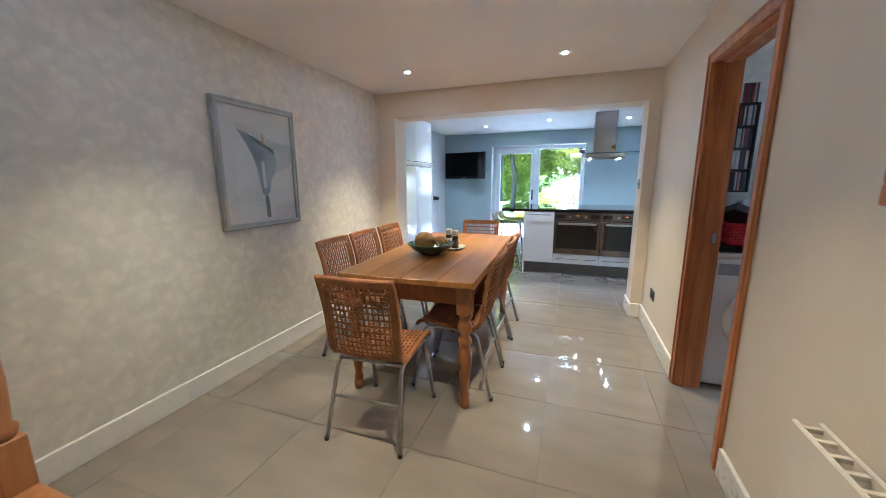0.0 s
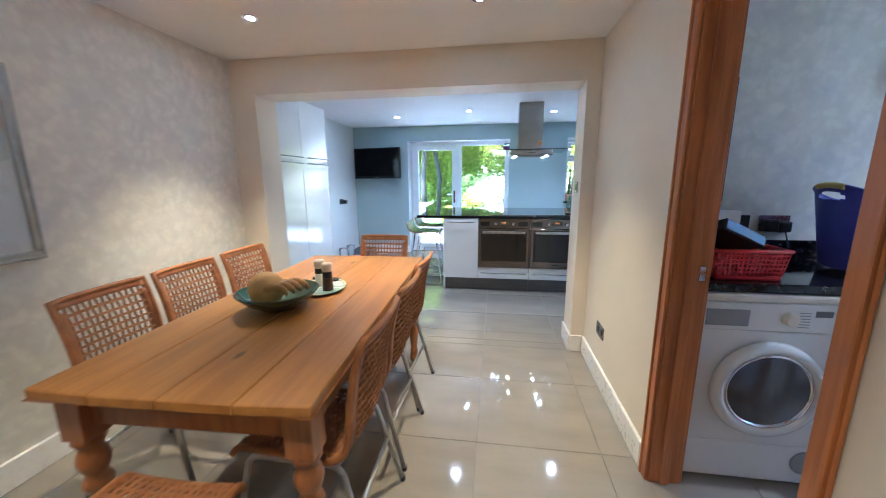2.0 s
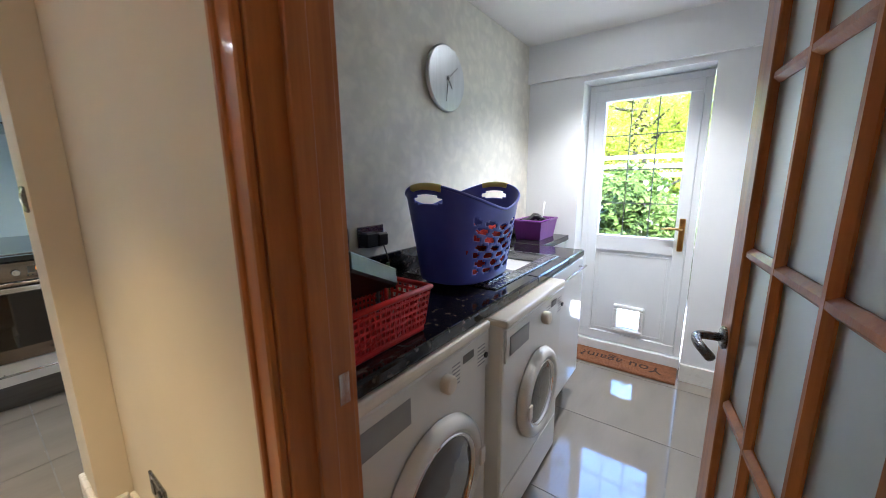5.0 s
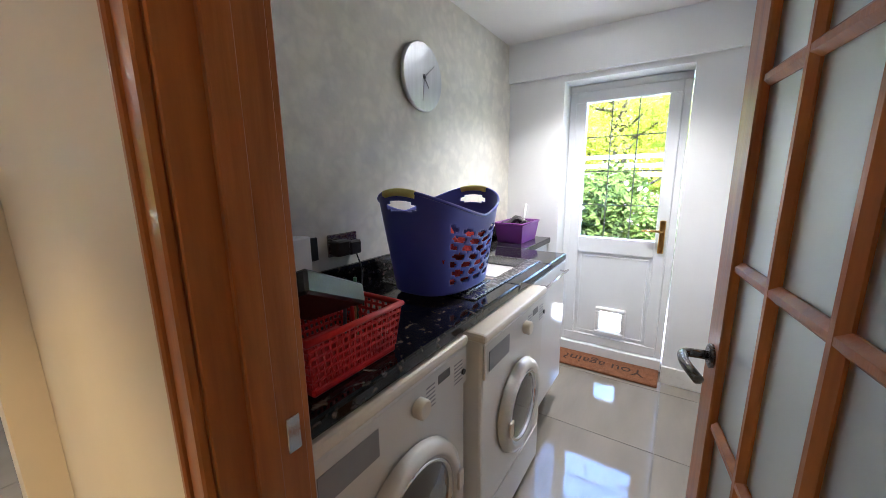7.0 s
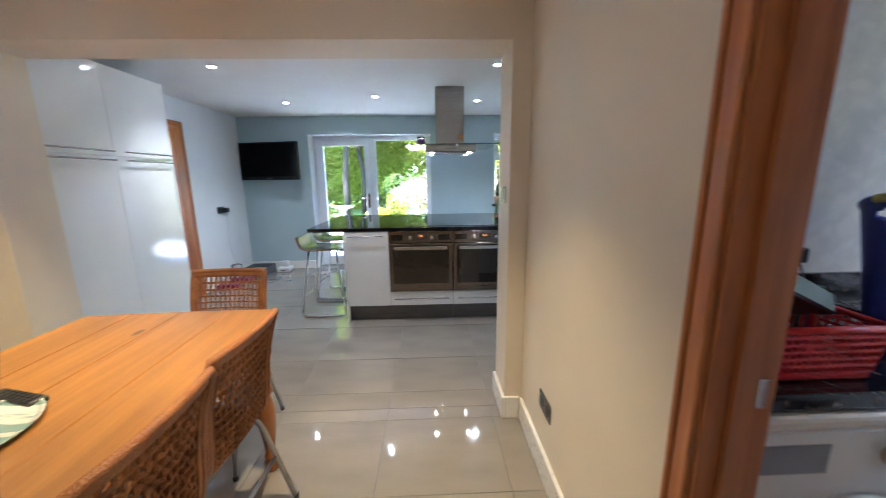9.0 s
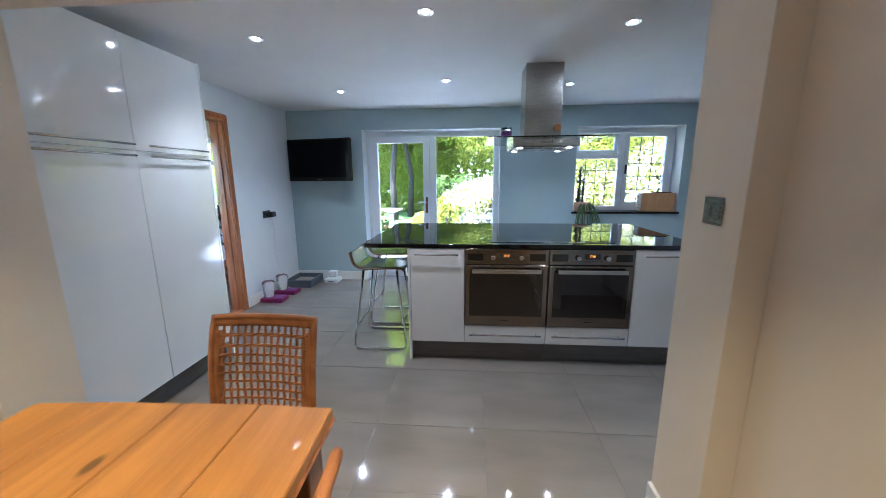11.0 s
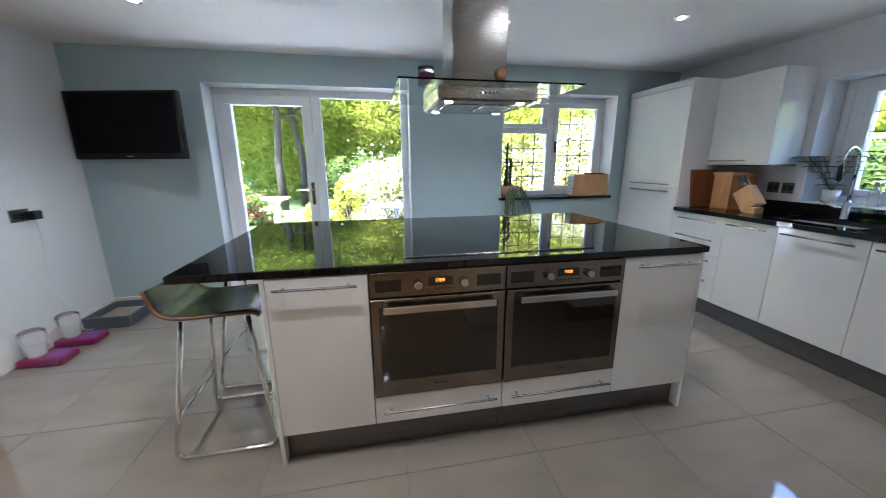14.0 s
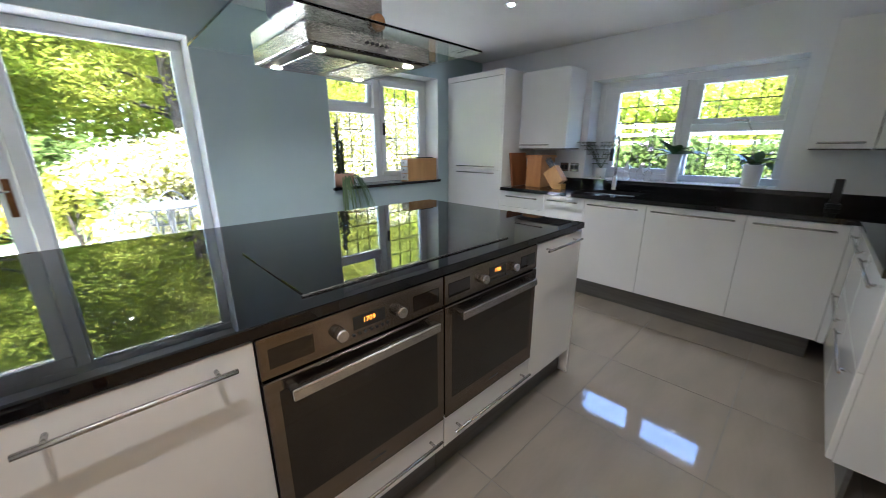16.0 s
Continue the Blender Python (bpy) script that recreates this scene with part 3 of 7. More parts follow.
b = bar(B(), 'y', yf - 0.035, yf - 0.012, 2.176, 2.198, 1.42, 1.54)
part("handle", b, M_BLACK, sash)
pane(wn1, 'y', yf + 0.03, WN[0] + 0.06, 2.092, WN[2] + 0.062, 1.62, (4, 4))
b = frame_rect(B(), 'y', -0.02, 0.03, WN[0] + 0.065, 2.088, 1.685, WN[3] - 0.066, 0.042)
turn(b, Matrix.Translation((0, yf + 0.03, WN[3] - 0.066)) @ Matrix.Rotation(radians(9), 4, 'X') @ Matrix.Translation((0, 0, -(WN[3] - 0.066))))
vent = part("vent_sash", b, M_UPVC, wn1)
g = bar(B(), 'y', 0.0, 0.006, WN[0] + 0.107, 2.046, 1.727, WN[3] - 0.108, 0)
turn(g, Matrix.Translation((0, yf + 0.03, WN[3] - 0.066)) @ Matrix.Rotation(radians(9), 4, 'X') @ Matrix.Translation((0, 0, -(WN[3] - 0.066))))
g = part("pane", g, M_GLASS, vent)
g.visible_shadow = False

# kitchen window over the sink
xf = KR + 0.20
wn2 = thing("window_2", "white upvc window over the sink with leaded panes", "window", (KR, WE[0], WE[2]), kind="structure")
part("window_frame", frame_rect(B(), 'x', xf, xf + 0.07, WE[0] + 0.004, WE[1] - 0.004, WE[2] + 0.008, WE[3] - 0.006, 0.055), M_UPVC, wn2)
b = bar(B(), 'x', xf + 0.002, xf + 0.068, 6.93, 7.0, WE[2] + 0.063, WE[3] - 0.061)
bar(b, 'x', xf + 0.002, xf + 0.068, WE[0] + 0.06, 6.929, 1.42, 1.48)
bar(b, 'x', xf + 0.002, xf + 0.068, WE[1] - 0.145, WE[1] - 0.061, WE[2] + 0.063, WE[3] - 0.061)
part("mullion", b, M_UPVC, wn2)
sash = part("sash", frame_rect(B(), 'x', xf - 0.012, xf + 0.05, 7.002, WE[1] - 0.147, WE[2] + 0.064, WE[3] - 0.063, 0.045), M_UPVC, wn2)
pane(sash, 'x', xf + 0.02, 7.047, WE[1] - 0.192, WE[2] + 0.109, WE[3] - 0.108, (3, 5))
pane(wn2, 'x', xf + 0.03, WE[0] + 0.06, 6.929, WE[2] + 0.064, 1.42, (4, 2))
sash = part("vent_sash", frame_rect(B(), 'x', xf - 0.012, xf + 0.05, WE[0] + 0.062, 6.927, 1.482, WE[3] - 0.063, 0.042), M_UPVC, wn2)
pane(sash, 'x', xf + 0.02, WE[0] + 0.104, 6.885, 1.524, WE[3] - 0.105, (4, 2))
b = bar(B(), 'x', xf - 0.035, xf - 0.012, 6.54, 6.64, 1.488, 1.506)
part("handle", b, M_CHROME, sash)

# back door of the utility
bd = thing("door_back", "white upvc back door with leaded pane and cat flap", "back door", (UD, UDO[0], 0), kind="structure")
part("frame", frame_rect(B(), 'x', UD - 0.02, UD + 0.05, UDO[0] + 0.003, UDO[1] - 0.003, 0.0, UDO[3] - 0.004, 0.045), M_UPVC, bd)
part("sill_step", box(B(), UD - 0.05, UD + 0.1, UDO[0] + 0.004, UDO[1] - 0.004, 0.0, 0.085, 0.006), M_UPVC, bd)
b = frame_rect(B(), 'x', UD - 0.03, UD + 0.03, 3.812, 4.438, 0.09, 1.915, 0.07)
bar(b, 'x', UD - 0.03, UD + 0.03, 3.882, 4.368, 0.80, 0.91)
leaf = part("door_leaf", b, M_UPVC, bd)
b = B()
for a0, a1, z0, z1 in ((3.882, 4.04, 0.16, 0.80), (4.185, 4.368, 0.16, 0.80), (4.04, 4.185, 0.16, 0.215), (4.04, 4.185, 0.365, 0.80)):
    bar(b, 'x', UD - 0.015, UD + 0.015, a0, a1, z0, z1, 0)
frame_rect(b, 'x', UD - 0.021, UD - 0.015, 3.90, 4.35, 0.18, 0.78, 0.012)
panel = part("lower_panel", b, M_UPVC, leaf)
pane(leaf, 'x', UD, 3.882, 4.368, 0.91, 1.845, (3, 4))
flap = frame_rect(B(), 'x', UD - 0.045, UD - 0.012, 4.01, 4.215, 0.185, 0.395, 0.03, 0.008)
flap = part("cat_flap", flap, M_WHITEPLASTIC, leaf)
pane(flap, 'x', UD, 4.042, 4.183, 0.217, 0.363)
lever(leaf, 'x', UD - 0.03, 3.845, 0.945, 1, (M_BRASS, M_BRASS), (0.034, 0.22), 1)


# ---- downlights ----
def downlight(x, y, z, watts, colour, size=112, blend=0.9):
    ob = thing("downlight", "recessed round chrome ceiling downlight, lit", "downlight", (x, y, z), "ceiling downlights")
    b = B()
    lathe(b, [(0.044, z - 0.001), (0.044, z - 0.006), (0.040, z - 0.010), (0.030, z - 0.008), (0.029, z - 0.004)], x, y, 28)
    part("bezel", b, M_CHROME, ob)
    b = lathe(B(), [(0.029, z - 0.0062), (0.022, z - 0.0050), (0.002, z - 0.0045), (0.002, z - 0.003), (0.029, z - 0.004)], x, y, 24)
    part("reflector", b, M_ALU, ob, "bright metal reflector dish")
    b = lathe(B(), [(0.017, z - 0.0105), (0.020, z - 0.0085), (0.020, z - 0.0055)], x, y, 20)
    part("bulb", b, M_BULB, ob, "glowing halogen bulb")
    spot(x, y, z - 0.02, watts, colour, size, blend)


M_BULB = glow_material("lit_bulb", (1.0, 0.93, 0.80), 14.0)
M_HOODBULB = glow_material("hood_bulb", (1.0, 0.80, 0.50), 3.0)
WARM, COOL = (1.0, 0.68, 0.30), (1.0, 0.88, 0.72)
for x, y, w in ((-1.08, 4.82, 4.8), (0.23, 4.80, 4.6), (-1.08, 2.9, 2.2), (0.23, 2.9, 2.6), (-1.08, 1.0, 2.1), (0.23, 1.0, 2.6)):
    downlight(x, y, H, w * 2.2, WARM, 84, 1.0)
for x, y in ((-1.14, 8.15), (-0.05, 7.85), (1.11, 8.08), (2.25, 7.80), (-1.18, 6.77), (-0.07, 6.50), (1.10, 6.73)):
    downlight(x, y, H, 2.6, COOL)
downlight(2.98, 4.19, H, 6.2, COOL)


# ---- dining room ----
def dining_table():
    """Farmhouse table: planked top, apron and four turned legs, built about its own centre."""
    ob = thing("dining_table", "waxed pine farmhouse table with turned legs and planked top", "table")
    w, l, top = 0.845, 1.765, 0.775
    edges = (-w / 2, -w / 2 + 0.215, 0.0 - 0.005, 0.21, w / 2)
    for x0, x1 in zip(edges, edges[1:]):
        b = box(B(), x0 + 0.0013, x1 - 0.0013, -l / 2, l / 2, top - 0.032, top, 0.0035)
        for v in b.verts:
            c = 0.028 - (w / 2 - abs(v.co.x))
            d = 0.028 - (l / 2 - abs(v.co.y))
            if c > 0 and d > 0:
                v.co.x -= math.copysign(0.011, v.co.x)
                v.co.y -= math.copysign(0.011, v.co.y)
        part("plank", b, M_TABLE, ob)
    # Thin dark sheet added beneath the planks so that their gaps look dark.
    part("underside", box(B(), -w / 2 + 0.006, w / 2 - 0.006, -l / 2 + 0.006, l / 2 - 0.006, top - 0.0345, top - 0.0325), M_TABLELEG, ob)
    b = B()
    ix, iy = w / 2 - 0.075, l / 2 - 0.09
    for s in (-1, 1):
        box(b, s * ix - 0.011, s * ix + 0.011, -iy + 0.042, iy - 0.042, top - 0.15, top - 0.0347, 0.002)
        box(b, -ix + 0.042, ix - 0.042, s * iy - 0.011, s * iy + 0.011, top - 0.15, top - 0.0347, 0.002)
    part("apron", b, M_TABLELEG, ob, "dark waxed apron")
    prof = [(0.022, 0.0), (0.030, 0.012), (0.031, 0.05), (0.024, 0.06), (0.029, 0.075), (0.030, 0.085), (0.022, 0.10), (0.026, 0.14), (0.038, 0.25),
            (0.040, 0.31), (0.034, 0.36), (0.026, 0.385), (0.036, 0.40), (0.040, 0.415), (0.036, 0.43), (0.026, 0.445), (0.037, 0.47), (0.043, 0.495),
            (0.038, 0.52), (0.029, 0.54), (0.036, 0.552), (0.043, 0.565), (0.040, 0.58)]
    for sx in (-1, 1):
        for sy in (-1, 1):
            b = lathe(B(), prof, sx * ix, sy * iy, 20)
            box(b, sx * ix - 0.041, sx * ix + 0.041, sy * iy - 0.041, sy * iy + 0.041, 0.578, top - 0.0347, 0.003)
            part("leg", b, M_TABLELEG, ob)
    ob.matrix_basis = pose(-0.56, 4.345, 0, 0, 0, 2.3)
    return ob


TABLE = dining_table()


def chair_curve(s):
    """The chair's shell in side view from seat front (0) to top of the back (1): depth and height."""
    pts = [(0.215, 0.425), (0.19, 0.448), (0.10, 0.452), (0.0, 0.440), (-0.10, 0.430), (-0.155, 0.440), (-0.190, 0.480),
           (-0.205, 0.56), (-0.215, 0.66), (-0.235, 0.76), (-0.268, 0.865)]
    f = s * (len(pts) - 1)
    i = min(int(f), len(pts) - 2)
    p = [pts[max(0, min(len(pts) - 1, k))] for k in (i - 1, i, i + 1, i + 2)]
    t = f - i

    def cr(a, b, c, d):
        return 0.5 * (2 * b + (c - a) * t + (2 * a - 5 * b + 4 * c - d) * t * t + (3 * b - a - 3 * c + d) * t ** 3)
    return tuple(cr(*(q[k] for q in p)) for k in (0, 1))


def dining_chair():
    """Rattan shell on a bent tube frame; faces +y, its origin under the middle of the seat."""
    ob = thing("dining_chair", "woven brown rattan dining chair on brushed steel tube legs", "chair", group="chairs round the dining table")

    def shell(u, v, s0, s1, half):
        y, z = chair_curve(s0 + (s1 - s0) * v)
        w = half * (0.97 + 0.05 * (s0 + (s1 - s0) * v))
        x = (u - 0.5) * 2 * w
        return (x, y - 0.018 * (1 - (2 * u - 1) ** 2) * (1 if s0 + (s1 - s0) * v > 0.5 else 0.0), z - 0.012 * (1 - (2 * u - 1) ** 2) * (0 if s0 + (s1 - s0) * v > 0.5 else 1))
    part("seat", lattice(B(), lambda u, v: shell(u, v, 0.03, 0.44, 0.182), 15, 14, 0.50, 0.007), M_RATTAN, ob)
    part("backrest", lattice(B(), lambda u, v: shell(u, v, 0.58, 0.968, 0.176), 14, 12, 0.30, 0.007), M_RATTAN, ob)
    part("lumbar_weave", lattice(B(), lambda u, v: shell(u, v, 0.44, 0.58, 0.182), 15, 6, 0.72, 0.008), M_RATTAN, ob, "densely woven rattan at the bend")
    b = B()
    rim = [shell(0, v / 24, 0, 1, 0.190) for v in range(25)]
    rim += [shell(u / 8, 1, 0, 1, 0.190) for u in range(1, 8)]
    rim += [shell(1, 1 - v / 24, 0, 1, 0.190) for v in range(25)]
    rim += [shell(1 - u / 8, 0, 0, 1, 0.190) for u in range(1, 8)]
    tube(b, rim, 0.0125, 8, closed=True)
    part("rim", b, M_RATTAN, ob, "wrapped rattan rim")
    b = sheet(B(), lambda u, v: shell(u, v, 0.962, 0.998, 0.186), 12, 3, 0.012)
    for s in (0.0, 0.925):
        sheet(b, lambda u, v: shell(s + 0.075 * u, v, 0.50, 0.95, 0.188), 2, 14, 0.012)
    part("back_border", b, M_RATTAN, ob, "close-wrapped rattan border round the back")
    for s in (-1, 1):
        b = tube(B(), rounded([(s * 0.198, 0.245, 0.0), (s * 0.175, 0.165, 0.418), (s * 0.175, -0.16, 0.408), (s * 0.205, -0.265, 0.0)], 0.05, 6), 0.011, 10)
        part("leg_frame", b, M_TUBE, ob, "bent steel tube leg frame")
        for y in (0.245, -0.265):
            k = 0.198 if y > 0 else 0.205
            part("foot", lathe(B(), [(0.0125, -0.001), (0.0125, 0.02)], s * k, y, 10), M_BLACK, ob, "black plastic foot")
    for y, z, k in ((0.150, 0.418, 0.175), (-0.150, 0.408, 0.175), (-0.208, 0.225, 0.190)):
        b = tube(B(), [(-k, y, z), (k, y, z)], 0.008, 8)
        part("crossbar", b, M_TUBE, ob)
    return ob


CHAIR = dining_chair()
CHAIR.matrix_basis = pose(-0.575, 3.345, 0, 0, 0, 2)
for x, y, a in ((-0.315, 3.875, 91), (-0.325, 4.345, 90), (-0.345, 4.79, 88), (-1.105, 4.025, -88), (-1.115, 4.46, -90), (-1.12, 4.93, -91), (-0.585, 5.335, 180)):
    copy_thing(CHAIR, pose(x, y, 0, 0, 0, a))


def picture():
    ob = thing("framed_picture", "framed print of a calla lily in a silver frame", "picture", (DL, 3.74, 0.977))
    y0, y1, z0, z1 = 3.412, 4.088, 0.985, 1.825
    b = frame_rect(B(), 'x', DL + 0.001, DL + 0.040, y0, y1, z0, z1, 0.04, 0.005)
    frame_rect(b, 'x', DL + 0.001, DL + 0.046, y0 + 0.006, y1 - 0.006, z0 + 0.006, z1 - 0.006, 0.012, 0.003)
    part("frame", b, M_FRAME, ob, "brushed silver moulding")
    b = box(B(), DL + 0.018, DL + 0.026, y0 + 0.03, y1 - 0.03, z0 + 0.03, z1 - 0.03)
    mount = part("mount", b, M_MOUNT, ob, "cream paper mount")
    py, pz, pw, ph = y0 + 0.04, z1 - 0.04, y1 - y0 - 0.08, z1 - z0 - 0.08

    def printed(name, outline, mat, lift, label=""):
        """A flat printed shape, its outline in shares of the sheet's width and of its height from the top."""
        sh = B()
        sh.faces.new([sh.verts.new((DL + 0.0265 + lift, py + u * pw, pz - v * ph)) for u, v in outline])
        part(name, sh, mat, mount, label)
    printed("petal_wash", ((0.17, 0.13), (0.24, 0.22), (0.42, 0.32), (0.60, 0.45), (0.70, 0.55), (0.84, 0.52), (0.98, 0.47), (0.985, 0.28), (0.80, 0.27), (0.62, 0.24), (0.42, 0.15)), M_WASH, 0.0004, "pale grey wash of the open bloom")
    printed("flower", ((0.20, 0.185), (0.28, 0.26), (0.38, 0.385), (0.44, 0.52), (0.465, 0.66), (0.49, 0.745), (0.535, 0.775), (0.60, 0.73), (0.64, 0.61), (0.71, 0.545), (0.735, 0.42), (0.70, 0.34), (0.55, 0.285), (0.36, 0.22)), M_PETAL, 0.0008, "grey green calla bloom")
    printed("throat_shadow", ((0.34, 0.225), (0.44, 0.275), (0.56, 0.325), (0.715, 0.375), (0.70, 0.335), (0.55, 0.28), (0.42, 0.235)), M_STEM, 0.0012)
    printed("highlight", ((0.505, 0.46), (0.515, 0.69), (0.55, 0.70), (0.56, 0.62), (0.545, 0.44)), M_MOUNT, 0.0012)
    printed("stem", ((0.515, 0.775), (0.525, 0.97), (0.58, 0.97), (0.575, 0.765)), M_STEM, 0.0008)
    printed("spadix", ((0.535, 0.29), (0.545, 0.195), (0.56, 0.19), (0.575, 0.30)), M_SPADIX, 0.0016)
    g = part("glazing", box(B(), DL + 0.0315, DL + 0.0335, y0 + 0.03, y1 - 0.03, z0 + 0.03, z1 - 0.03), M_GLASS, ob)
    g.visible_shadow = False


M_FRAME = material("silver_frame", (0.46, 0.47, 0.46), (0.38, 0.39, 0.38), 14, 0.35, 0.5, metal=0.7, bump=0.1)
M_MOUNT = material("cream_mount", (0.62, 0.58, 0.51), (0.59, 0.55, 0.48), 5, 0.8)
M_PETAL = material("printed_petal", (0.34, 0.36, 0.345), (0.12, 0.14, 0.145), 4.5, 0.7, contrast=(0.3, 0.7))
M_WASH = material("printed_wash", (0.42, 0.415, 0.365), (0.55, 0.52, 0.455), 5, 0.7, contrast=(0.3, 0.7))
M_STEM = material("printed_stem", (0.16, 0.18, 0.12), (0.10, 0.12, 0.08), 10, 0.7)
M_SPADIX = material("printed_spadix", (0.60, 0.28, 0.03), (0.52, 0.22, 0.03), 10, 0.7)
picture()


def plate_x(name, label, cat, x, side, y, z, w, h, mat, kind="socket"):
    """A wall plate on an x wall with two rocker switches or outlet slots."""
    ob = thing(name, label, cat, (x, y, z))
    lo, hi = sorted((x, x + side * 0.008))
    part("plate", box(B(), lo, hi, y - w / 2, y + w / 2, z - h / 2, z + h / 2, 0.003), mat, ob)
    for k in (-1, 1):
        lo, hi = sorted((x + side * 0.008, x + side * 0.011))
        part("outlet", box(B(), lo, hi, y + k * w * 0.24 - 0.016, y + k * w * 0.24 + 0.016, z - 0.02, z + 0.02, 0.002), M_BLACK if kind == "socket" else mat, ob)
    return ob


plate_x("wall_socket", "brushed steel double wall socket above the skirting", "socket", DR, -1, 5.06, 0.35, 0.146, 0.086, M_STEEL)
plate_x("light_switch", "brushed steel double light switch on the arch reveal", "switch", 0.937, -1, 5.585, 1.265, 0.086, 0.086, M_STEEL, "switch")


# things on the table
def fruit_bowl():
    x, y, z = -0.605, 4.13, 0.775
    ob = thing("fruit_bowl", "wide green glazed bowl with brown underside on the table", "bowl", (x, y, z))
    b = lathe(B(), [(0.060, z), (0.075, z + 0.006), (0.080, z + 0.012), (0.13, z + 0.04), (0.165, z + 0.075), (0.172, z + 0.084), (0.166, z + 0.084), (0.13, z + 0.05), (0.07, z + 0.022), (0.01, z + 0.018)], x, y, 40)
    part("bowl_body", b, M_BOWL, ob)
    fr = solid("melon", lathe(B(), [(0.002, z + 0.02)] + [(0.074 * math.sin(q), z + 0.094 - 0.074 * math.cos(q)) for q in (0.3 + 2.5 * i / 12 for i in range(13))] + [(0.002, z + 0.167)], x - 0.04, y - 0.02, 24), M_MELON, "round pale yellow melon in the bowl", "fruit", at=(x - 0.04, y - 0.02, z + 0.02))
    for k in range(4):
        pts = [(x + 0.02 + 0.10 * math.cos(q) * 0.5 + 0.012 * k, y - 0.06 + 0.034 * k + 0.02 * math.cos(q), z + 0.062 + 0.052 * math.sin(q)) for q in (0.2 + 2.7 * i / 10 for i in range(11))]
        b = tube(B(), pts, lambda t: 0.004 + 0.013 * math.sin(math.pi * min(1, max(0, t))) ** 0.6, 10)
        solid("banana", b, M_BANANA, "ripe banana with brown flecks in the bowl", "fruit", "bananas in the bowl", at=(x + 0.02, y - 0.06 + 0.034 * k, z + 0.06))


M_BOWL = material("green_glaze", (0.03, 0.085, 0.065), (0.05, 0.06, 0.04), 6, 0.15, 0.25)
M_MELON = material("melon_rind", (0.52, 0.31, 0.08), (0.45, 0.26, 0.06), 25, 0.5, bump=0.3, bump_scale=90)
M_BANANA = material("banana_skin", (0.40, 0.21, 0.04), (0.13, 0.06, 0.016), 18, 0.5, contrast=(0.45, 0.7))
M_TRAY = material("striped_tray", (0.62, 0.60, 0.52), (0.20, 0.30, 0.27), 40, 0.3, stretch=(0.1, 1, 1), contrast=(0.48, 0.54))
M_PEPPER = material("peppercorns", (0.10, 0.04, 0.025), (0.05, 0.02, 0.015), 120, 0.6, bump=0.6, bump_scale=200)
M_CAP = material("frosted_acrylic", (0.60, 0.55, 0.48), (0.50, 0.46, 0.40), 30, 0.3, 0.4)
M_ACRYLIC = glass_material("clear_acrylic", (0.98, 0.97, 0.95), 0.12)
fruit_bowl()
tr = thing("serving_tray", "oval glazed tray with pale stripes on the table", "tray", (-0.545, 4.42, 0.775))
b = lathe(B(), [(0.085, 0.775), (0.10, 0.779), (0.118, 0.790), (0.122, 0.790), (0.10, 0.783), (0.01, 0.781)], 0, 0, 36)
turn(b, Matrix.Translation((-0.545, 4.42, 0)) @ Matrix.Rotation(radians(20), 4, 'Z') @ Matrix.Diagonal((0.95, 1.25, 1, 1)))
part("tray_body", b, M_TRAY, tr)
for dx, dy, lab in ((-0.03, 0.03, "salt"), (0.045, -0.035, "pepper")):
    x, y, z = -0.545 + dx, 4.42 + dy, 0.783
    ob = thing("pepper_mill" if lab == "pepper" else "salt_mill", "clear acrylic %s mill with a black band" % lab, "mill", (x, y, z), "mills on the tray")
    part("body", lathe(B(), [(0.026, z), (0.027, z + 0.01), (0.024, z + 0.07), (0.021, z + 0.075)], x, y, 20), M_PEPPER if lab == "pepper" else M_POT, ob)
    part("band", lathe(B(), [(0.0235, z + 0.066), (0.0245, z + 0.070), (0.0235, z + 0.094), (0.022, z + 0.096)], x, y, 20), M_BLACK, ob)
    part("cap", lathe(B(), [(0.022, z + 0.096), (0.025, z + 0.105), (0.027, z + 0.128), (0.024, z + 0.138), (0.012, z + 0.141), (0.001, z + 0.1415)], x, y, 20), M_CAP, ob, "frosted pale cap")
b = box(B(), -0.022, 0.022, -0.085, 0.085, 0.0, 0.016, 0.004)
for i in range(7):
    for j in range(3):
        box(b, -0.014 + j * 0.011, -0.007 + j * 0.011, -0.07 + i * 0.02, -0.059 + i * 0.02, 0.0155, 0.018)
ob = solid("remote_control", b, M_BLACK, "black television remote control lying on the table", "remote control")
ob.matrix_basis = pose(-0.60, 4.57, 0.776, 0, 0, 75)


# newel post and stair tread by the wall, radiator opposite
nw = thing("newel_post", "turned pine newel post at the foot of the stairs", "newel post", (-1.53, 2.29, 0))
x, y = -1.53, 2.29
b = lathe(B(), [(0.03, 0.40), (0.042, 0.42), (0.044, 0.44), (0.030, 0.46), (0.034, 0.50), (0.040, 0.62), (0.036, 0.80), (0.028, 0.95), (0.026, 1.0)], x, y, 20)
box(b, x - 0.045, x + 0.045, y - 0.045, y + 0.045, 0.1902, 0.40, 0.004)
part("post", b, M_BOARD, nw)
st = thing("bottom_stair", "rounded pine bottom step of a staircase", "stair", (-1.5, 1.85, 0))
b = box(B(), DL + 0.019, -1.13, 1.70, 2.34, 0.155, 0.19, 0.012, 3)
part("tread", b, M_BOARD, st)
part("riser", box(B(), DL + 0.019, -1.16, 1.73, 2.31, 0.0, 0.155), M_BOARD, st)


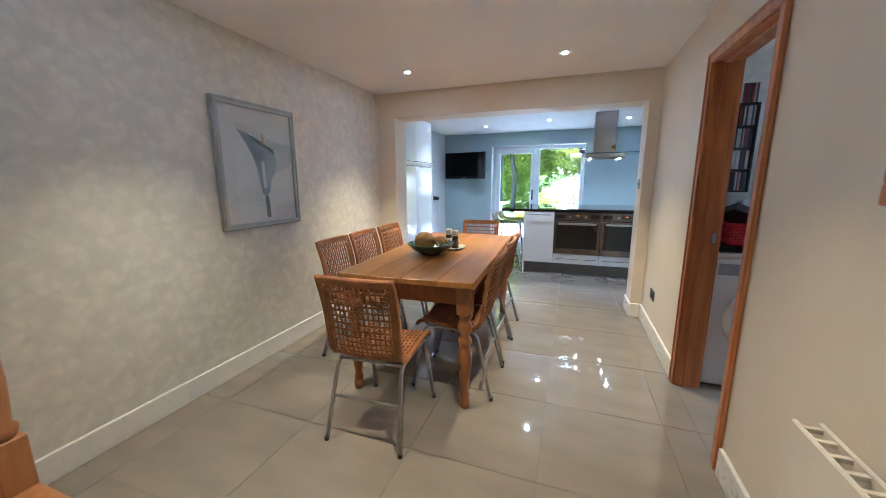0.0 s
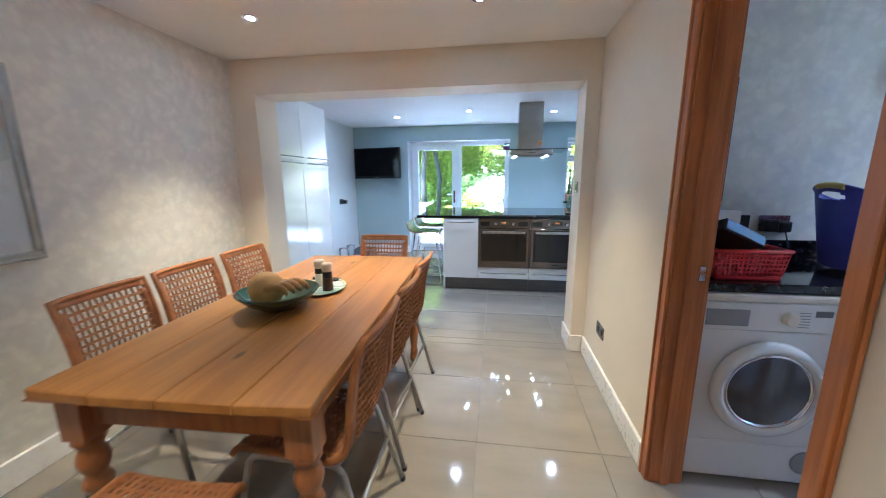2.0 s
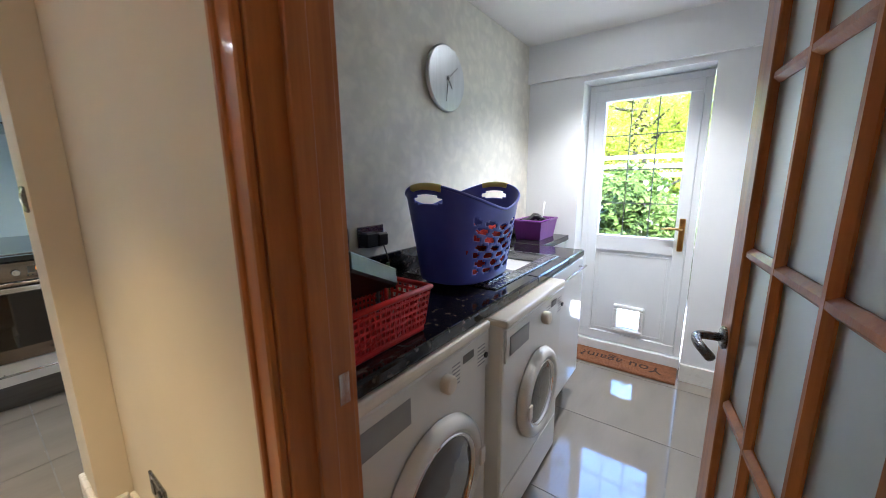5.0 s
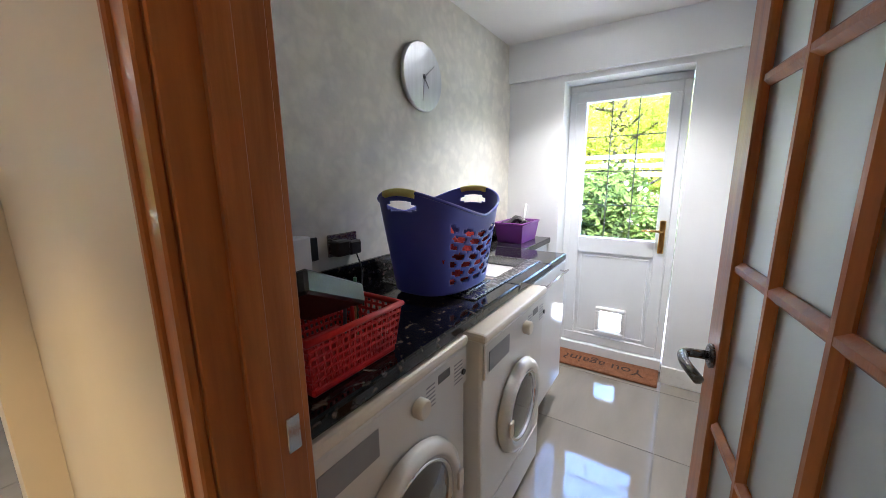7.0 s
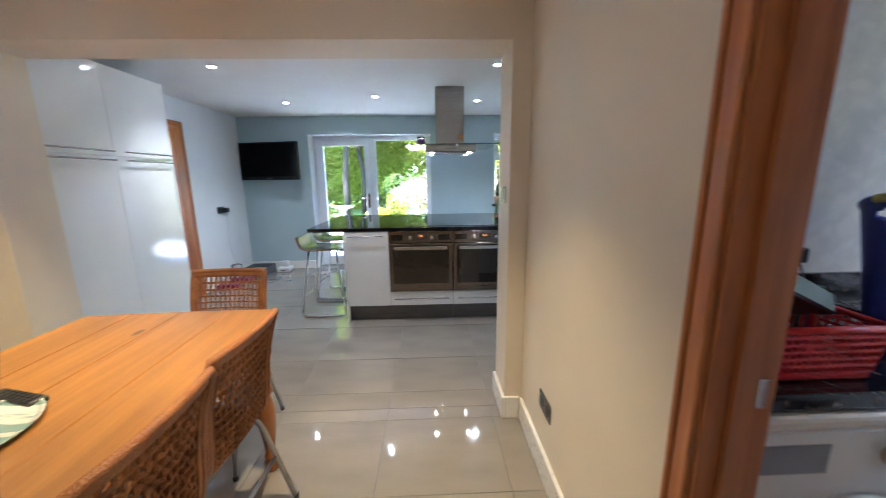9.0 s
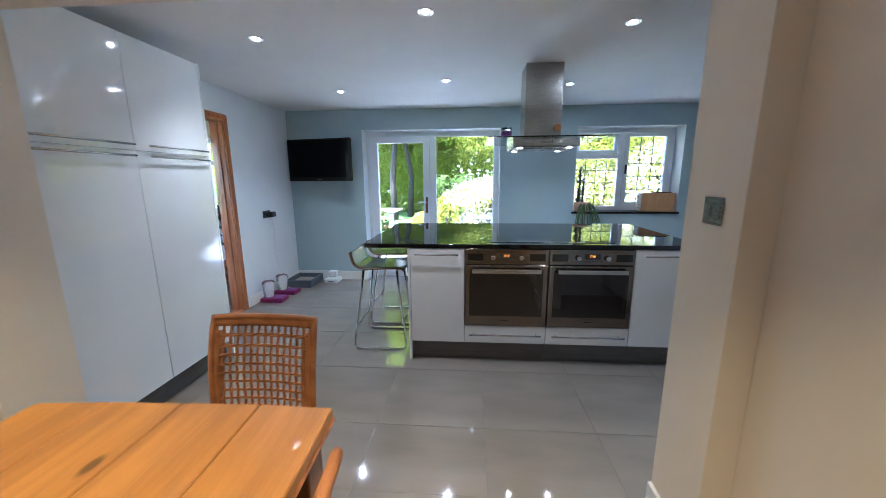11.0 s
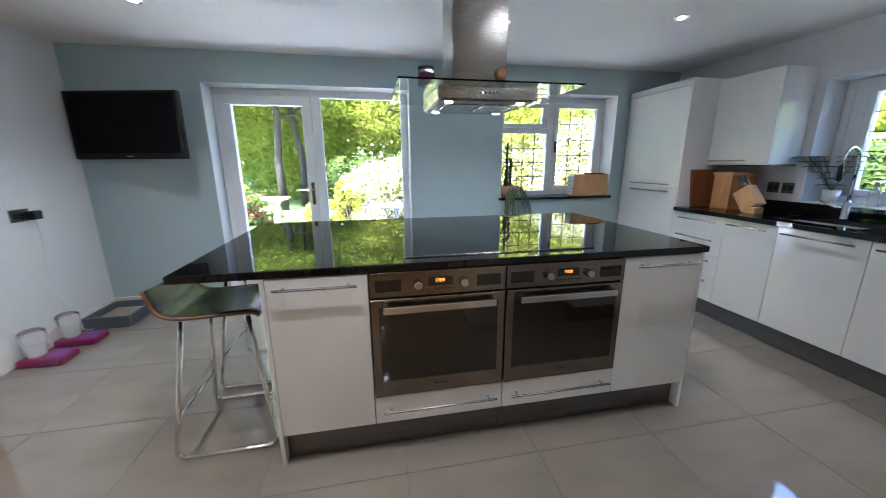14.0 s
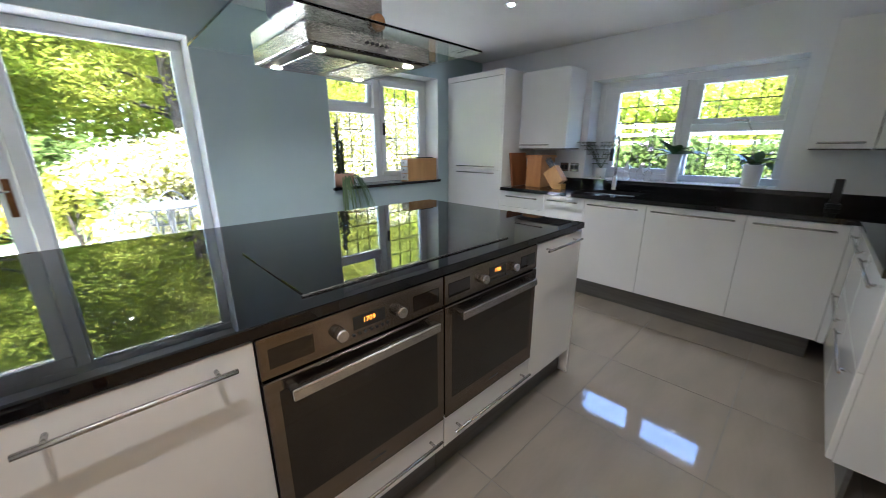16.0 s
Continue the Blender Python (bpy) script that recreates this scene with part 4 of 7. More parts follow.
def radiator(name, label, ax, p, side, a0, a1, z0, z1, mat):
    """A flat panel radiator with rounded edges, top grille and valve pipe."""
    ob = thing(name, label, "radiator", ((p, (a0 + a1) / 2, 0) if ax == 'x' else ((a0 + a1) / 2, p, 0)))
    d = lambda q: p + side * q
    lo, hi = sorted((d(0.085), d(0.100)))
    part("front_panel", bar(B(), ax, lo, hi, a0, a1, z0, z1, 0.006), mat, ob)
    lo, hi = sorted((d(0.03), d(0.042)))
    part("back_panel", bar(B(), ax, lo, hi, a0, a1, z0, z1, 0.005), mat, ob)
    lo, hi = sorted((d(0.044), d(0.083)))
    for i in range(18):
        a = a0 + 0.02 + (a1 - a0 - 0.05) * i / 17
        part("grille_bar", bar(B(), ax, lo, hi, a, a + 0.012, z1 - 0.02, z1 - 0.008, 0), mat, ob)
    lo, hi = sorted((d(0.0), d(0.03)))
    b = B()
    for a in (a0 + 0.12, a1 - 0.16):
        bar(b, ax, lo, hi, a, a + 0.04, z0 + 0.08, z1 - 0.08, 0)
    part("bracket", b, mat, ob)
    lo = d(0.06)
    for a in (a0 + 0.03, a1 - 0.03):
        pts = [(lo, a, 0.0), (lo, a, z0 + 0.03)]
        part("pipe", tube(B(), [(q[1], q[0], q[2]) if ax == 'y' else q for q in pts], 0.008, 8), M_TRIM, ob)
    return ob


radiator("radiator", "cream panel radiator on the dining room wall", 'x', DR, -1, 1.95, 2.90, 0.10, 0.66, M_CREAMPLASTIC)
pm = thing("small_picture", "dark wooden picture frame on the cream wall", "picture", (DR, 2.62, 1.22))
part("frame", frame_rect(B(), 'x', DR - 0.022, DR - 0.001, 2.30, 2.90, 1.235, 1.75, 0.05, 0.004), M_PINE, pm)
part("print", box(B(), DR - 0.012, DR - 0.003, 2.35, 2.85, 1.285, 1.70), M_MOUNT, pm)


# ---- kitchen ----
def bar_handle(ob, ax, p, side, a0, a1, z, name="handle", off=0.032, vertical=None):
    """A round bar on two short posts, in front of the plane p."""
    b = B()
    q = p + side * off
    at = (lambda a, r, zz: (a, r, zz)) if ax == 'y' else (lambda a, r, zz: (r, a, zz))
    tube(b, [at(a0, q, z), at(a1, q, z)], 0.006, 8)
    for a in (a0 + 0.035, a1 - 0.035):
        tube(b, [at(a, p, z), at(a, q, z)], 0.005, 8)
    return part(name, b, M_ALU, ob, "brushed steel bar handle")


def front(ob, ax, p, side, a0, a1, z0, z1, name="door", handle=None, mat=None):
    """One door or drawer front, 19 mm thick, standing in front of the plane p, with its handle."""
    lo, hi = sorted((p, p + side * 0.019))
    d = part(name, bar(B(), ax, lo, hi, a0 + 0.0015, a1 - 0.0015, z0, z1, 0.0018), mat or M_GLOSS, ob)
    if handle:
        h0, h1, hz = handle
        bar_handle(d, ax, p + side * 0.019, side, h0, h1, hz)
    return d


# island
IX0, IX1, IY0, IY1 = -0.278, 1.774, 6.938, 8.10
TOPZ = 0.91
isl = thing("island_worktop", "polished black granite worktop on the island", "worktop", (0.6, 7.5, 0.88))
b = box(B(), -0.60, 1.794, 6.915, 8.157, 0.878, TOPZ, 0.004, 2)
part("slab", b, M_GRANITE, isl)
hob = thing("induction_hob", "flush black glass induction hob in the island", "hob", (0.75, 7.3, TOPZ))
part("glass_top", box(B(), 0.297, 1.21, 7.005, 7.55, TOPZ + 0.0005, TOPZ + 0.005, 0.0015), M_HOB, hob)
part("trim_strip", box(B(), 0.290, 1.217, 6.998, 7.0045, TOPZ, TOPZ + 0.006, 0.001), M_STEEL, hob)


def island_cabinet(x0, x1, hx0, hx1):
    ob = thing("island_cabinet", "white gloss island cupboard with a long bar handle", "cabinet", ((x0 + x1) / 2, IY0 + 0.3, 0.15), "island cupboards")
    part("body", box(B(), x0 + 0.001, x1 - 0.001, IY0 + 0.001, IY1 - 0.02, 0.15, 0.876), M_GLOSS, ob)
    front(ob, 'y', IY0, -1, x0, x1, 0.155, 0.872, "door", (hx0, hx1, 0.835))


island_cabinet(IX0 + 0.019, 0.139, -0.225, 0.095)
island_cabinet(1.334, IX1 - 0.019, 1.385, 1.72)
for x0 in (IX0, IX1 - 0.018):
    solid("end_panel", box(B(), x0, x0 + 0.018, IY0 - 0.019, IY1, 0.0, 0.877, 0.001), M_GLOSS, "white gloss end panel of the island", "panel", "island end panels", at=(x0, IY0, 0))
solid("end_panel", box(B(), IX0 + 0.0185, IX1 - 0.0185, IY1 - 0.018, IY1, 0.0, 0.877, 0.001), M_GLOSS, "white gloss back panel of the island", "panel", "island end panels", at=(0.7, IY1, 0))
for x0, x1 in ((IX0 + 0.0185, 0.74), (0.742, IX1 - 0.0185)):
    solid("plinth", box(B(), x0, x1, IY0 + 0.030, IY0 + 0.046, 0.0, 0.148, 0.001), M_PLINTH, "brushed grey metal plinth under the island", "plinth", "kitchen plinths", at=(x0, IY0, 0))


def text_part(words, size, mat, parent, m, extrude=0.0004):
    cu = bpy.data.curves.new("lettering", "FONT")
    cu.body, cu.size, cu.extrude, cu.align_x, cu.align_y = words, size, extrude, 'CENTER', 'CENTER'
    tmp = bpy.data.objects.new("tmp", cu)
    scene.collection.objects.link(tmp)
    me = bpy.data.meshes.new_from_object(tmp.evaluated_get(bpy.context.evaluated_depsgraph_get()))
    bpy.data.objects.remove(tmp)
    me.transform(Matrix.Translation(-Vector(ORIGIN[parent.name])) @ m)
    me.materials.append(mat)
    ob = new("lettering", me)
    ob.parent = parent
    ORIGIN[ob.name] = ORIGIN[parent.name]
    return ob


M_LED = glow_material("amber_display", (1.0, 0.30, 0.03), 0.16)


def oven(x0, x1, clock):
    yf = IY0 - 0.004
    ob = thing("oven", "built-in stainless steel oven with smoked glass door", "oven", ((x0 + x1) / 2, yf, 0.29), "ovens in the island")
    part("body", box(B(), x0 + 0.004, x1 - 0.004, yf + 0.001, yf + 0.55, 0.292, 0.876), M_BLACK, ob)
    fascia = part("control_panel", box(B(), x0 + 0.002, x1 - 0.002, yf - 0.018, yf, 0.765, 0.874, 0.002), M_OVENSTEEL, ob)
    cx = (x0 + x1) / 2
    for dx in (-0.095, 0.105):
        b = disc_y(B(), cx + dx, yf - 0.045, yf - 0.0185, 0.815, 0.018, 20, 0.003)
        part("knob", b, M_ALU, fascia)
    part("display", box(B(), cx - 0.05, cx + 0.055, yf - 0.0195, yf - 0.0182, 0.806, 0.845), M_BLACK, fascia)
    text_part(clock, 0.021, M_LED, fascia, Matrix.Translation((cx, yf - 0.0202, 0.828)) @ Matrix.Rotation(radians(90), 4, 'X'))
    for i in range(7):
        part("button", disc_y(B(), cx - 0.052 + i * 0.019, yf - 0.022, yf - 0.0185, 0.792, 0.0045, 10), M_BLACK, fascia)
    for s in (-1, 1):
        xa, xb = sorted((cx + s * 0.165, cx + s * 0.275))
        part("inset", box(B(), xa, xb, yf - 0.0192, yf - 0.0182, 0.79, 0.842), M_OVENGLASS, fascia)
    b = box(B(), x0 + 0.003, x1 - 0.003, yf - 0.022, yf, 0.294, 0.758, 0.003)
    door = part("door", b, M_OVENSTEEL, ob)
    part("window", box(B(), x0 + 0.036, x1 - 0.036, yf - 0.0228, yf - 0.0212, 0.372, 0.725, 0.0005), M_OVENGLASS, door, "smoked glass oven window")
    b = B()
    box(b, x0 + 0.055, x1 - 0.055, yf - 0.062, yf - 0.045, 0.705, 0.737, 0.004, 2)
    for xa in (x0 + 0.058, x1 - 0.078):
        box(b, xa, xa + 0.02, yf - 0.046, yf - 0.0215, 0.712, 0.732, 0.002)
    part("handle", b, M_ALU, door, "flat steel door handle")
    part("badge", box(B(), cx - 0.03, cx + 0.03, yf - 0.0228, yf - 0.0219, 0.334, 0.340), M_BLACK, door)
    front(ob, 'y', IY0, -1, x0, x1, 0.155, 0.288, "drawer_front", (x0 + 0.035, x1 - 0.035, 0.228))
    part("drawer_box", box(B(), x0 + 0.003, x1 - 0.003, IY0 + 0.001, IY0 + 0.5, 0.152, 0.290), M_GLOSS, ob)


oven(0.140, 0.739, "1709")
oven(0.741, 1.333, "1708")


# cooker hood over the island
HB = 1.612
def cooker_hood():
    ob = thing("cooker_hood", "stainless steel island hood with a flat glass canopy", "cooker hood", (0.75, 7.5, HB))
    part("chimney", box(B(), 0.605, 0.893, 7.42, 7.68, HB + 0.075, H - 0.001, 0.002), M_HOOD, ob)
    part("collar", box(B(), 0.56, 0.94, 7.38, 7.72, HB + 0.0665, HB + 0.078, 0.002), M_HOOD, ob)
    body = part("body", box(B(), 0.500, 1.003, 7.268, 7.755, HB, HB + 0.057, 0.003), M_HOOD, ob)
    part("underside", box(B(), 0.515, 0.988, 7.283, 7.74, HB - 0.006, HB - 0.0005), M_PLINTH, body)
    for x0 in (0.56, 0.765):
        part("grease_filter", box(B(), x0, x0 + 0.18, 7.37, 7.66, HB - 0.011, HB - 0.006, 0.002), M_HOOD, body)
    for x in (0.565, 0.938):
        for y in (7.325, 7.70):
            part("lamp", lathe(B(), [(0.020, HB - 0.0065), (0.020, HB - 0.009), (0.016, HB - 0.011)], x, y, 16), M_HOODBULB, body, "glowing hood lamp")
            spot(x, y, HB - 0.02, 0.22, COOL, 110)
    for i in range(5):
        part("button", disc_y(B(), 0.715 + i * 0.02, 7.262, 7.2685, HB + 0.03, 0.005, 12), M_BLACK, body)
    g = part("canopy", box(B(), 0.305, 1.20, 7.16, 7.88, HB + 0.058, HB + 0.066, 0.0015), M_GLASSGREEN, ob, "greenish glass canopy")
    g.visible_shadow = False


cooker_hood()
jar = thing("candle_jar", "glass jar with a purple candle on the hood glass", "candle", (0.455, 7.33, 1.6785))
part("jar", lathe(B(), [(0.038, 1.6787), (0.041, 1.686), (0.041, 1.757), (0.039, 1.757), (0.039, 1.740), (0.01, 1.740)], 0.455, 7.33, 24), M_ACRYLIC, jar)
part("wax", lathe(B(), [(0.034, 1.681), (0.0375, 1.683), (0.0375, 1.728), (0.01, 1.730)], 0.455, 7.33, 24), M_PURPLE, jar)
ob = thing("oven_timer", "small round brown timer stuck on the hood chimney", "timer", (0.85, 7.42, 1.76))
part("dial", disc_y(B(), 0.862, 7.392, 7.4195, 1.765, 0.028, 20, 0.006), M_BOARD, ob)


# tall larder units by the arch
TX = -1.672
units = ((5.74, 6.31), (6.31, 6.865))
for y0, y1 in units:
    ob = thing("tall_larder_unit", "full-height white gloss larder unit with twin bar handles", "cabinet", (KL, (y0 + y1) / 2, 0.12), "tall larder units")
    part("body", box(B(), KL + 0.002, TX - 0.02, y0 + 0.001, y1 - (0.019 if y1 > 6.8 else 0.001), 0.15, 2.145), M_GLOSS, ob)
    front(ob, 'x', TX - 0.019, 1, y0, y1, 0.155, 1.532, "lower_door", (y0 + 0.06, y1 - 0.03, 1.505))
    front(ob, 'x', TX - 0.019, 1, y0, y1, 1.536, 2.14, "upper_door", (y0 + 0.06, y1 - 0.03, 1.565))
    solid("plinth", box(B(), TX - 0.075, TX - 0.06, y0, y1, 0.0, 0.149, 0.001), M_PLINTH, "grey metal plinth under the larder units", "plinth", "kitchen plinths", at=(TX, y0, 0))
solid("end_panel", box(B(), KL + 0.002, TX, 6.8665, 6.884, 0.0, 2.145, 0.001), M_GLOSS, "tall white gloss end panel beside the larder units", "panel", at=(KL, 6.87, 0))

# fridge housing in the corner
FX = 2.925
ob = thing("fridge_housing", "tall white gloss fridge housing in the corner", "cabinet", (3.2, 8.7, 0))
part("body", box(B(), FX + 0.02, KR - 0.002, 8.342, KN - 0.012, 0.15, 2.018), M_GLOSS, ob)
part("side_panel", box(B(), FX, KR - 0.002, 8.322, 8.341, 0.0, 2.018, 0.001), M_GLOSS, ob)
part("top_filler", box(B(), FX + 0.002, FX + 0.0195, 8.342, KN - 0.012, 1.965, 2.018, 0.001), M_GLOSS, ob)
front(ob, 'x', FX + 0.019, -1, 8.344, KN - 0.014, 1.075, 1.960, "upper_door", (8.40, 8.92, 1.105))
front(ob, 'x', FX + 0.019, -1, 8.344, KN - 0.014, 0.155, 1.071, "lower_door", (8.40, 8.92, 1.040))
solid("plinth", box(B(), FX + 0.06, FX + 0.075, 5.93, KN - 0.012, 0.0, 0.149, 0.001), M_PLINTH, "grey metal plinth under the sink run", "plinth", "kitchen plinths", at=(FX, 7, 0))


# base units along the window wall
def base_unit(y0, y1, drawers=0):
    ob = thing("base_drawer_unit" if drawers else "base_unit", "white gloss base unit with %s" % ("four drawers and bar handles" if drawers else "one door and a bar handle"), "cabinet", (3.2, (y0 + y1) / 2, 0.15), "base units under the window")
    part("body", box(B(), FX + 0.02, KR - 0.002, y0 + 0.001, y1 - 0.001, 0.15, 0.876), M_GLOSS, ob)
    if drawers:
        zs = (0.155, 0.37, 0.545, 0.72, 0.872)
        for z0, z1 in zip(zs, zs[1:]):
            front(ob, 'x', FX + 0.019, -1, y0, y1, z0 + 0.001, z1 - 0.001, "drawer_front", (y0 + 0.06, y1 - 0.08, z1 - 0.045))
    else:
        front(ob, 'x', FX + 0.019, -1, y0, y1, 0.155, 0.872, "door", (y0 + 0.05, y1 - 0.04, 0.832))


base_unit(7.82, 8.320, 4)
for y0, y1 in ((7.435, 7.82), (6.95, 7.435), (6.36, 6.95), (5.905, 6.36)):
    base_unit(y0, y1)
solid("corner_post", box(B(), FX, FX + 0.055, 5.8715, 5.904, 0.15, 0.876, 0.001), M_GLOSS, "white gloss corner post between the unit runs", "panel", at=(FX, 5.88, 0.15))
# units along the back wall
SX = 5.87
for x0, x1 in ((1.75, 2.335), (2.335, 2.92)):
    ob = thing("base_drawer_unit", "white gloss drawer unit with wide bar handles", "cabinet", ((x0 + x1) / 2, 5.6, 0.15), "base units along the back wall")
    part("body", box(B(), x0 + 0.001, x1 - 0.001, KS + 0.002, SX - 0.02, 0.15, 0.876), M_GLOSS, ob)
    for z0, z1 in ((0.155, 0.53), (0.532, 0.872)):
        front(ob, 'y', SX - 0.019, 1, x0, x1, z0, z1, "drawer_front", (x0 + 0.06, x1 - 0.06, z1 - 0.045))
solid("plinth", box(B(), 1.75, 2.98, SX - 0.075, SX - 0.06, 0.0, 0.149, 0.001), M_PLINTH, "grey metal plinth under the drawer units", "plinth", "kitchen plinths", at=(2.3, SX, 0))

# worktop with sink cut-out
ob = thing("sink_worktop", "polished black granite worktop and upstand round the sink", "worktop", (3.2, 7.0, 0.878))
b = B()
SY0, SY1, SX0, SX1 = 7.10, 7.62, 3.05, 3.38
box(b, FX - 0.02, KR - 0.002, KS + 0.002, SY0, 0.878, TOPZ, 0.003)
box(b, FX - 0.02, KR - 0.002, SY1, 8.320, 0.878, TOPZ, 0.003)
box(b, FX - 0.02, SX0, SY0, SY1, 0.8785, TOPZ - 0.0002, 0.0)
box(b, SX1, KR - 0.002, SY0, SY1, 0.8785, TOPZ - 0.0002, 0.0)
part("slab", b, M_GRANITE, ob)
b = box(B(), 1.75, FX - 0.0205, KS + 0.002, SX + 0.02, 0.878, TOPZ, 0.003)
part("return_slab", b, M_GRANITE, ob)
b = box(B(), KR - 0.022, KR - 0.002, KS + 0.024, 8.320, TOPZ + 0.0002, TOPZ + 0.085, 0.002)
box(b, 1.75, KR - 0.0225, KS + 0.002, KS + 0.022, TOPZ + 0.0002, TOPZ + 0.085, 0.002)
part("upstand", b, M_GRANITE, ob)
sk = thing("kitchen_sink", "black undermounted sink bowl with steel rim", "sink", (3.2, 7.36, 0.7))
b = B()
box(b, SX0 - 0.012, SX0, SY0 - 0.012, SY1 + 0.012, 0.70, 0.877)
box(b, SX1, SX1 + 0.012, SY0 - 0.012, SY1 + 0.012, 0.70, 0.877)
box(b, SX0, SX1, SY0 - 0.012, SY0, 0.70, 0.877)
box(b, SX0, SX1, SY1, SY1 + 0.012, 0.70, 0.877)
box(b, SX0, SX1, SY0, SY1, 0.69, 0.702)
part("bowl", b, M_BLACK, sk)
part("waste", lathe(B(), [(0.04, 0.7022), (0.04, 0.706), (0.03, 0.707)], 3.22, 7.36, 20), M_CHROME, sk)
tp = thing("kitchen_tap", "tall curved chrome kitchen mixer tap", "tap", (3.42, 7.40, TOPZ))
tx, ty = 3.435, 7.40
b = lathe(B(), [(0.028, TOPZ + 0.0002), (0.028, TOPZ + 0.01), (0.022, TOPZ + 0.014), (0.022, TOPZ + 0.12), (0.015, TOPZ + 0.13)], tx, ty, 20)
part("tap_body", b, M_CHROME, tp)
arc = [(tx, ty, TOPZ + 0.12), (tx, ty, TOPZ + 0.40)] + [(tx - 0.07 + 0.07 * math.cos(q), ty, TOPZ + 0.42 + 0.07 * math.sin(q)) for q in (math.pi * i / 10 for i in range(1, 11))] + [(tx - 0.14, ty, TOPZ + 0.34)]
part("spout", tube(B(), arc, 0.011, 12), M_CHROME, tp)
part("spray_head", tube(B(), [(tx - 0.14, ty, TOPZ + 0.37), (tx - 0.14, ty, TOPZ + 0.27)], 0.015, 12), M_BLACK, tp)
part("lever", tube(B(), [(tx, ty + 0.02, TOPZ + 0.08), (tx - 0.03, ty + 0.05, TOPZ + 0.085), (tx - 0.06, ty + 0.12, TOPZ + 0.12)], 0.007, 10), M_CHROME, tp)


# wall cupboards
def wall_unit(y0, y1, hy0, hy1, z0=1.29, z1=2.0):
    ob = thing("wall_unit", "white gloss wall cupboard with a bar handle", "cabinet", (3.35, (y0 + y1) / 2, z0), "kitchen wall cupboards")
    part("body", box(B(), 3.22, KR - 0.002, y0 + 0.001, y1 - 0.001, z0, z1, 0.001), M_GLOSS, ob)
    front(ob, 'x', 3.219, -1, y0, y1, z0 - 0.004, z1, "door", (hy0, hy1, z0 + 0.03))
    part("light_strip", box(B(), 3.24, KR - 0.01, y0 + 0.01, y1 - 0.01, z0 - 0.014, z0 - 0.0005), M_PLINTH, ob)


wall_unit(7.80, 8.318, 7.96, 8.29)
wall_unit(5.90, 6.18, 5.94, 6.14)
wall_unit(5.40, 5.898, 5.44, 5.86)


# television
tv = thing("television", "black flat screen television on a wall bracket", "television", (-1.74, 8.95, 1.35))
b = box(B(), -0.455, 0.455, -0.02, 0.035, -0.262, 0.262, 0.008, 2)
part_tv = part("casing", turn(b, Matrix.Translation((-1.745, 8.93, 1.618)) @ Matrix.Rotation(radians(-12), 4, 'Z')), M_TVCASE, tv)
b = box(B(), -0.43, 0.43, -0.0225, -0.0202, -0.215, 0.242)
part("screen", turn(b, Matrix.Translation((-1.745, 8.93, 1.618)) @ Matrix.Rotation(radians(-12), 4, 'Z')), M_SCREEN, part_tv)
part("bracket", box(B(), -1.80, -1.68, 8.975, KN - 0.001, 1.53, 1.70, 0.004), M_BLACK, tv)
b = box(B(), -0.03, 0.03, -0.0215, -0.0202, -0.243, -0.236)
part("badge", turn(b, Matrix.Translation((-1.745, 8.93, 1.618)) @ Matrix.Rotation(radians(-12), 4, 'Z')), M_GRILL, part_tv)


# bar stools
def bar_stool():
    """Bent lacquered seat on a chrome sled frame, facing +x."""
    ob = thing("bar_stool", "bar stool with dark lacquered seat on a chrome sled frame", "stool", group="stools at the island")
    pts = [(0.20, 0.655), (0.17, 0.672), (0.05, 0.672), (-0.08, 0.668), (-0.15, 0.675), (-0.195, 0.705), (-0.215, 0.76), (-0.225, 0.80)]

    def curve(s):
        f = s * (len(pts) - 1)
        i = min(int(f), len(pts) - 2)
        t = f - i
        q = [pts[max(0, min(len(pts) - 1, k))] for k in (i - 1, i, i + 1, i + 2)]
        return [0.5 * (2 * q[1][k] + (q[2][k] - q[0][k]) * t + (2 * q[0][k] - 5 * q[1][k] + 4 * q[2][k] - q[3][k]) * t * t + (3 * q[1][k] - q[0][k] - 3 * q[2][k] + q[3][k]) * t ** 3) for k in (0, 1)]

    def shell(u, v, lift=0.0):
        x, z = curve(v)
        return (x, -(u - 0.5) * 0.39, z + lift + 0.010 * (2 * u - 1) ** 2)
    part("seat", sheet(B(), lambda u, v: shell(u, v), 10, 26, 0.014), M_PLY, ob)
    for u in (0.0, 1.0):
        part("ply_edge", tube(B(), [shell(u, v / 20) for v in range(21)], 0.0075, 6), M_PLYEDGE, ob, "brown plywood edge")
    for s in (-1, 1):
        path = rounded([(0.14, s * 0.15, 0.652), (0.215, s * 0.215, 0.011), (-0.215, s * 0.215, 0.011), (-0.13, s * 0.15, 0.652)], 0.05, 6)
        part("side_frame", tube(B(), path, 0.0105, 10), M_CHROME, ob)
    part("footrest", tube(B(), [(0.19, -0.195, 0.22), (0.19, 0.195, 0.22)], 0.009, 8), M_CHROME, ob)
    part("rear_bar", tube(B(), [(-0.195, -0.197, 0.19), (-0.195, 0.197, 0.19)], 0.009, 8), M_CHROME, ob)
    for x in (0.14, -0.13):
        part("seat_support", tube(B(), [(x, -0.15, 0.652), (x, 0.15, 0.652)], 0.009, 8), M_CHROME, ob)
    return ob


STOOL = bar_stool()
STOOL.matrix_basis = pose(-0.545, 7.265, 0, 0, 0, 1)
copy_thing(STOOL, pose(-0.555, 7.80, 0, 0, 0, -1))

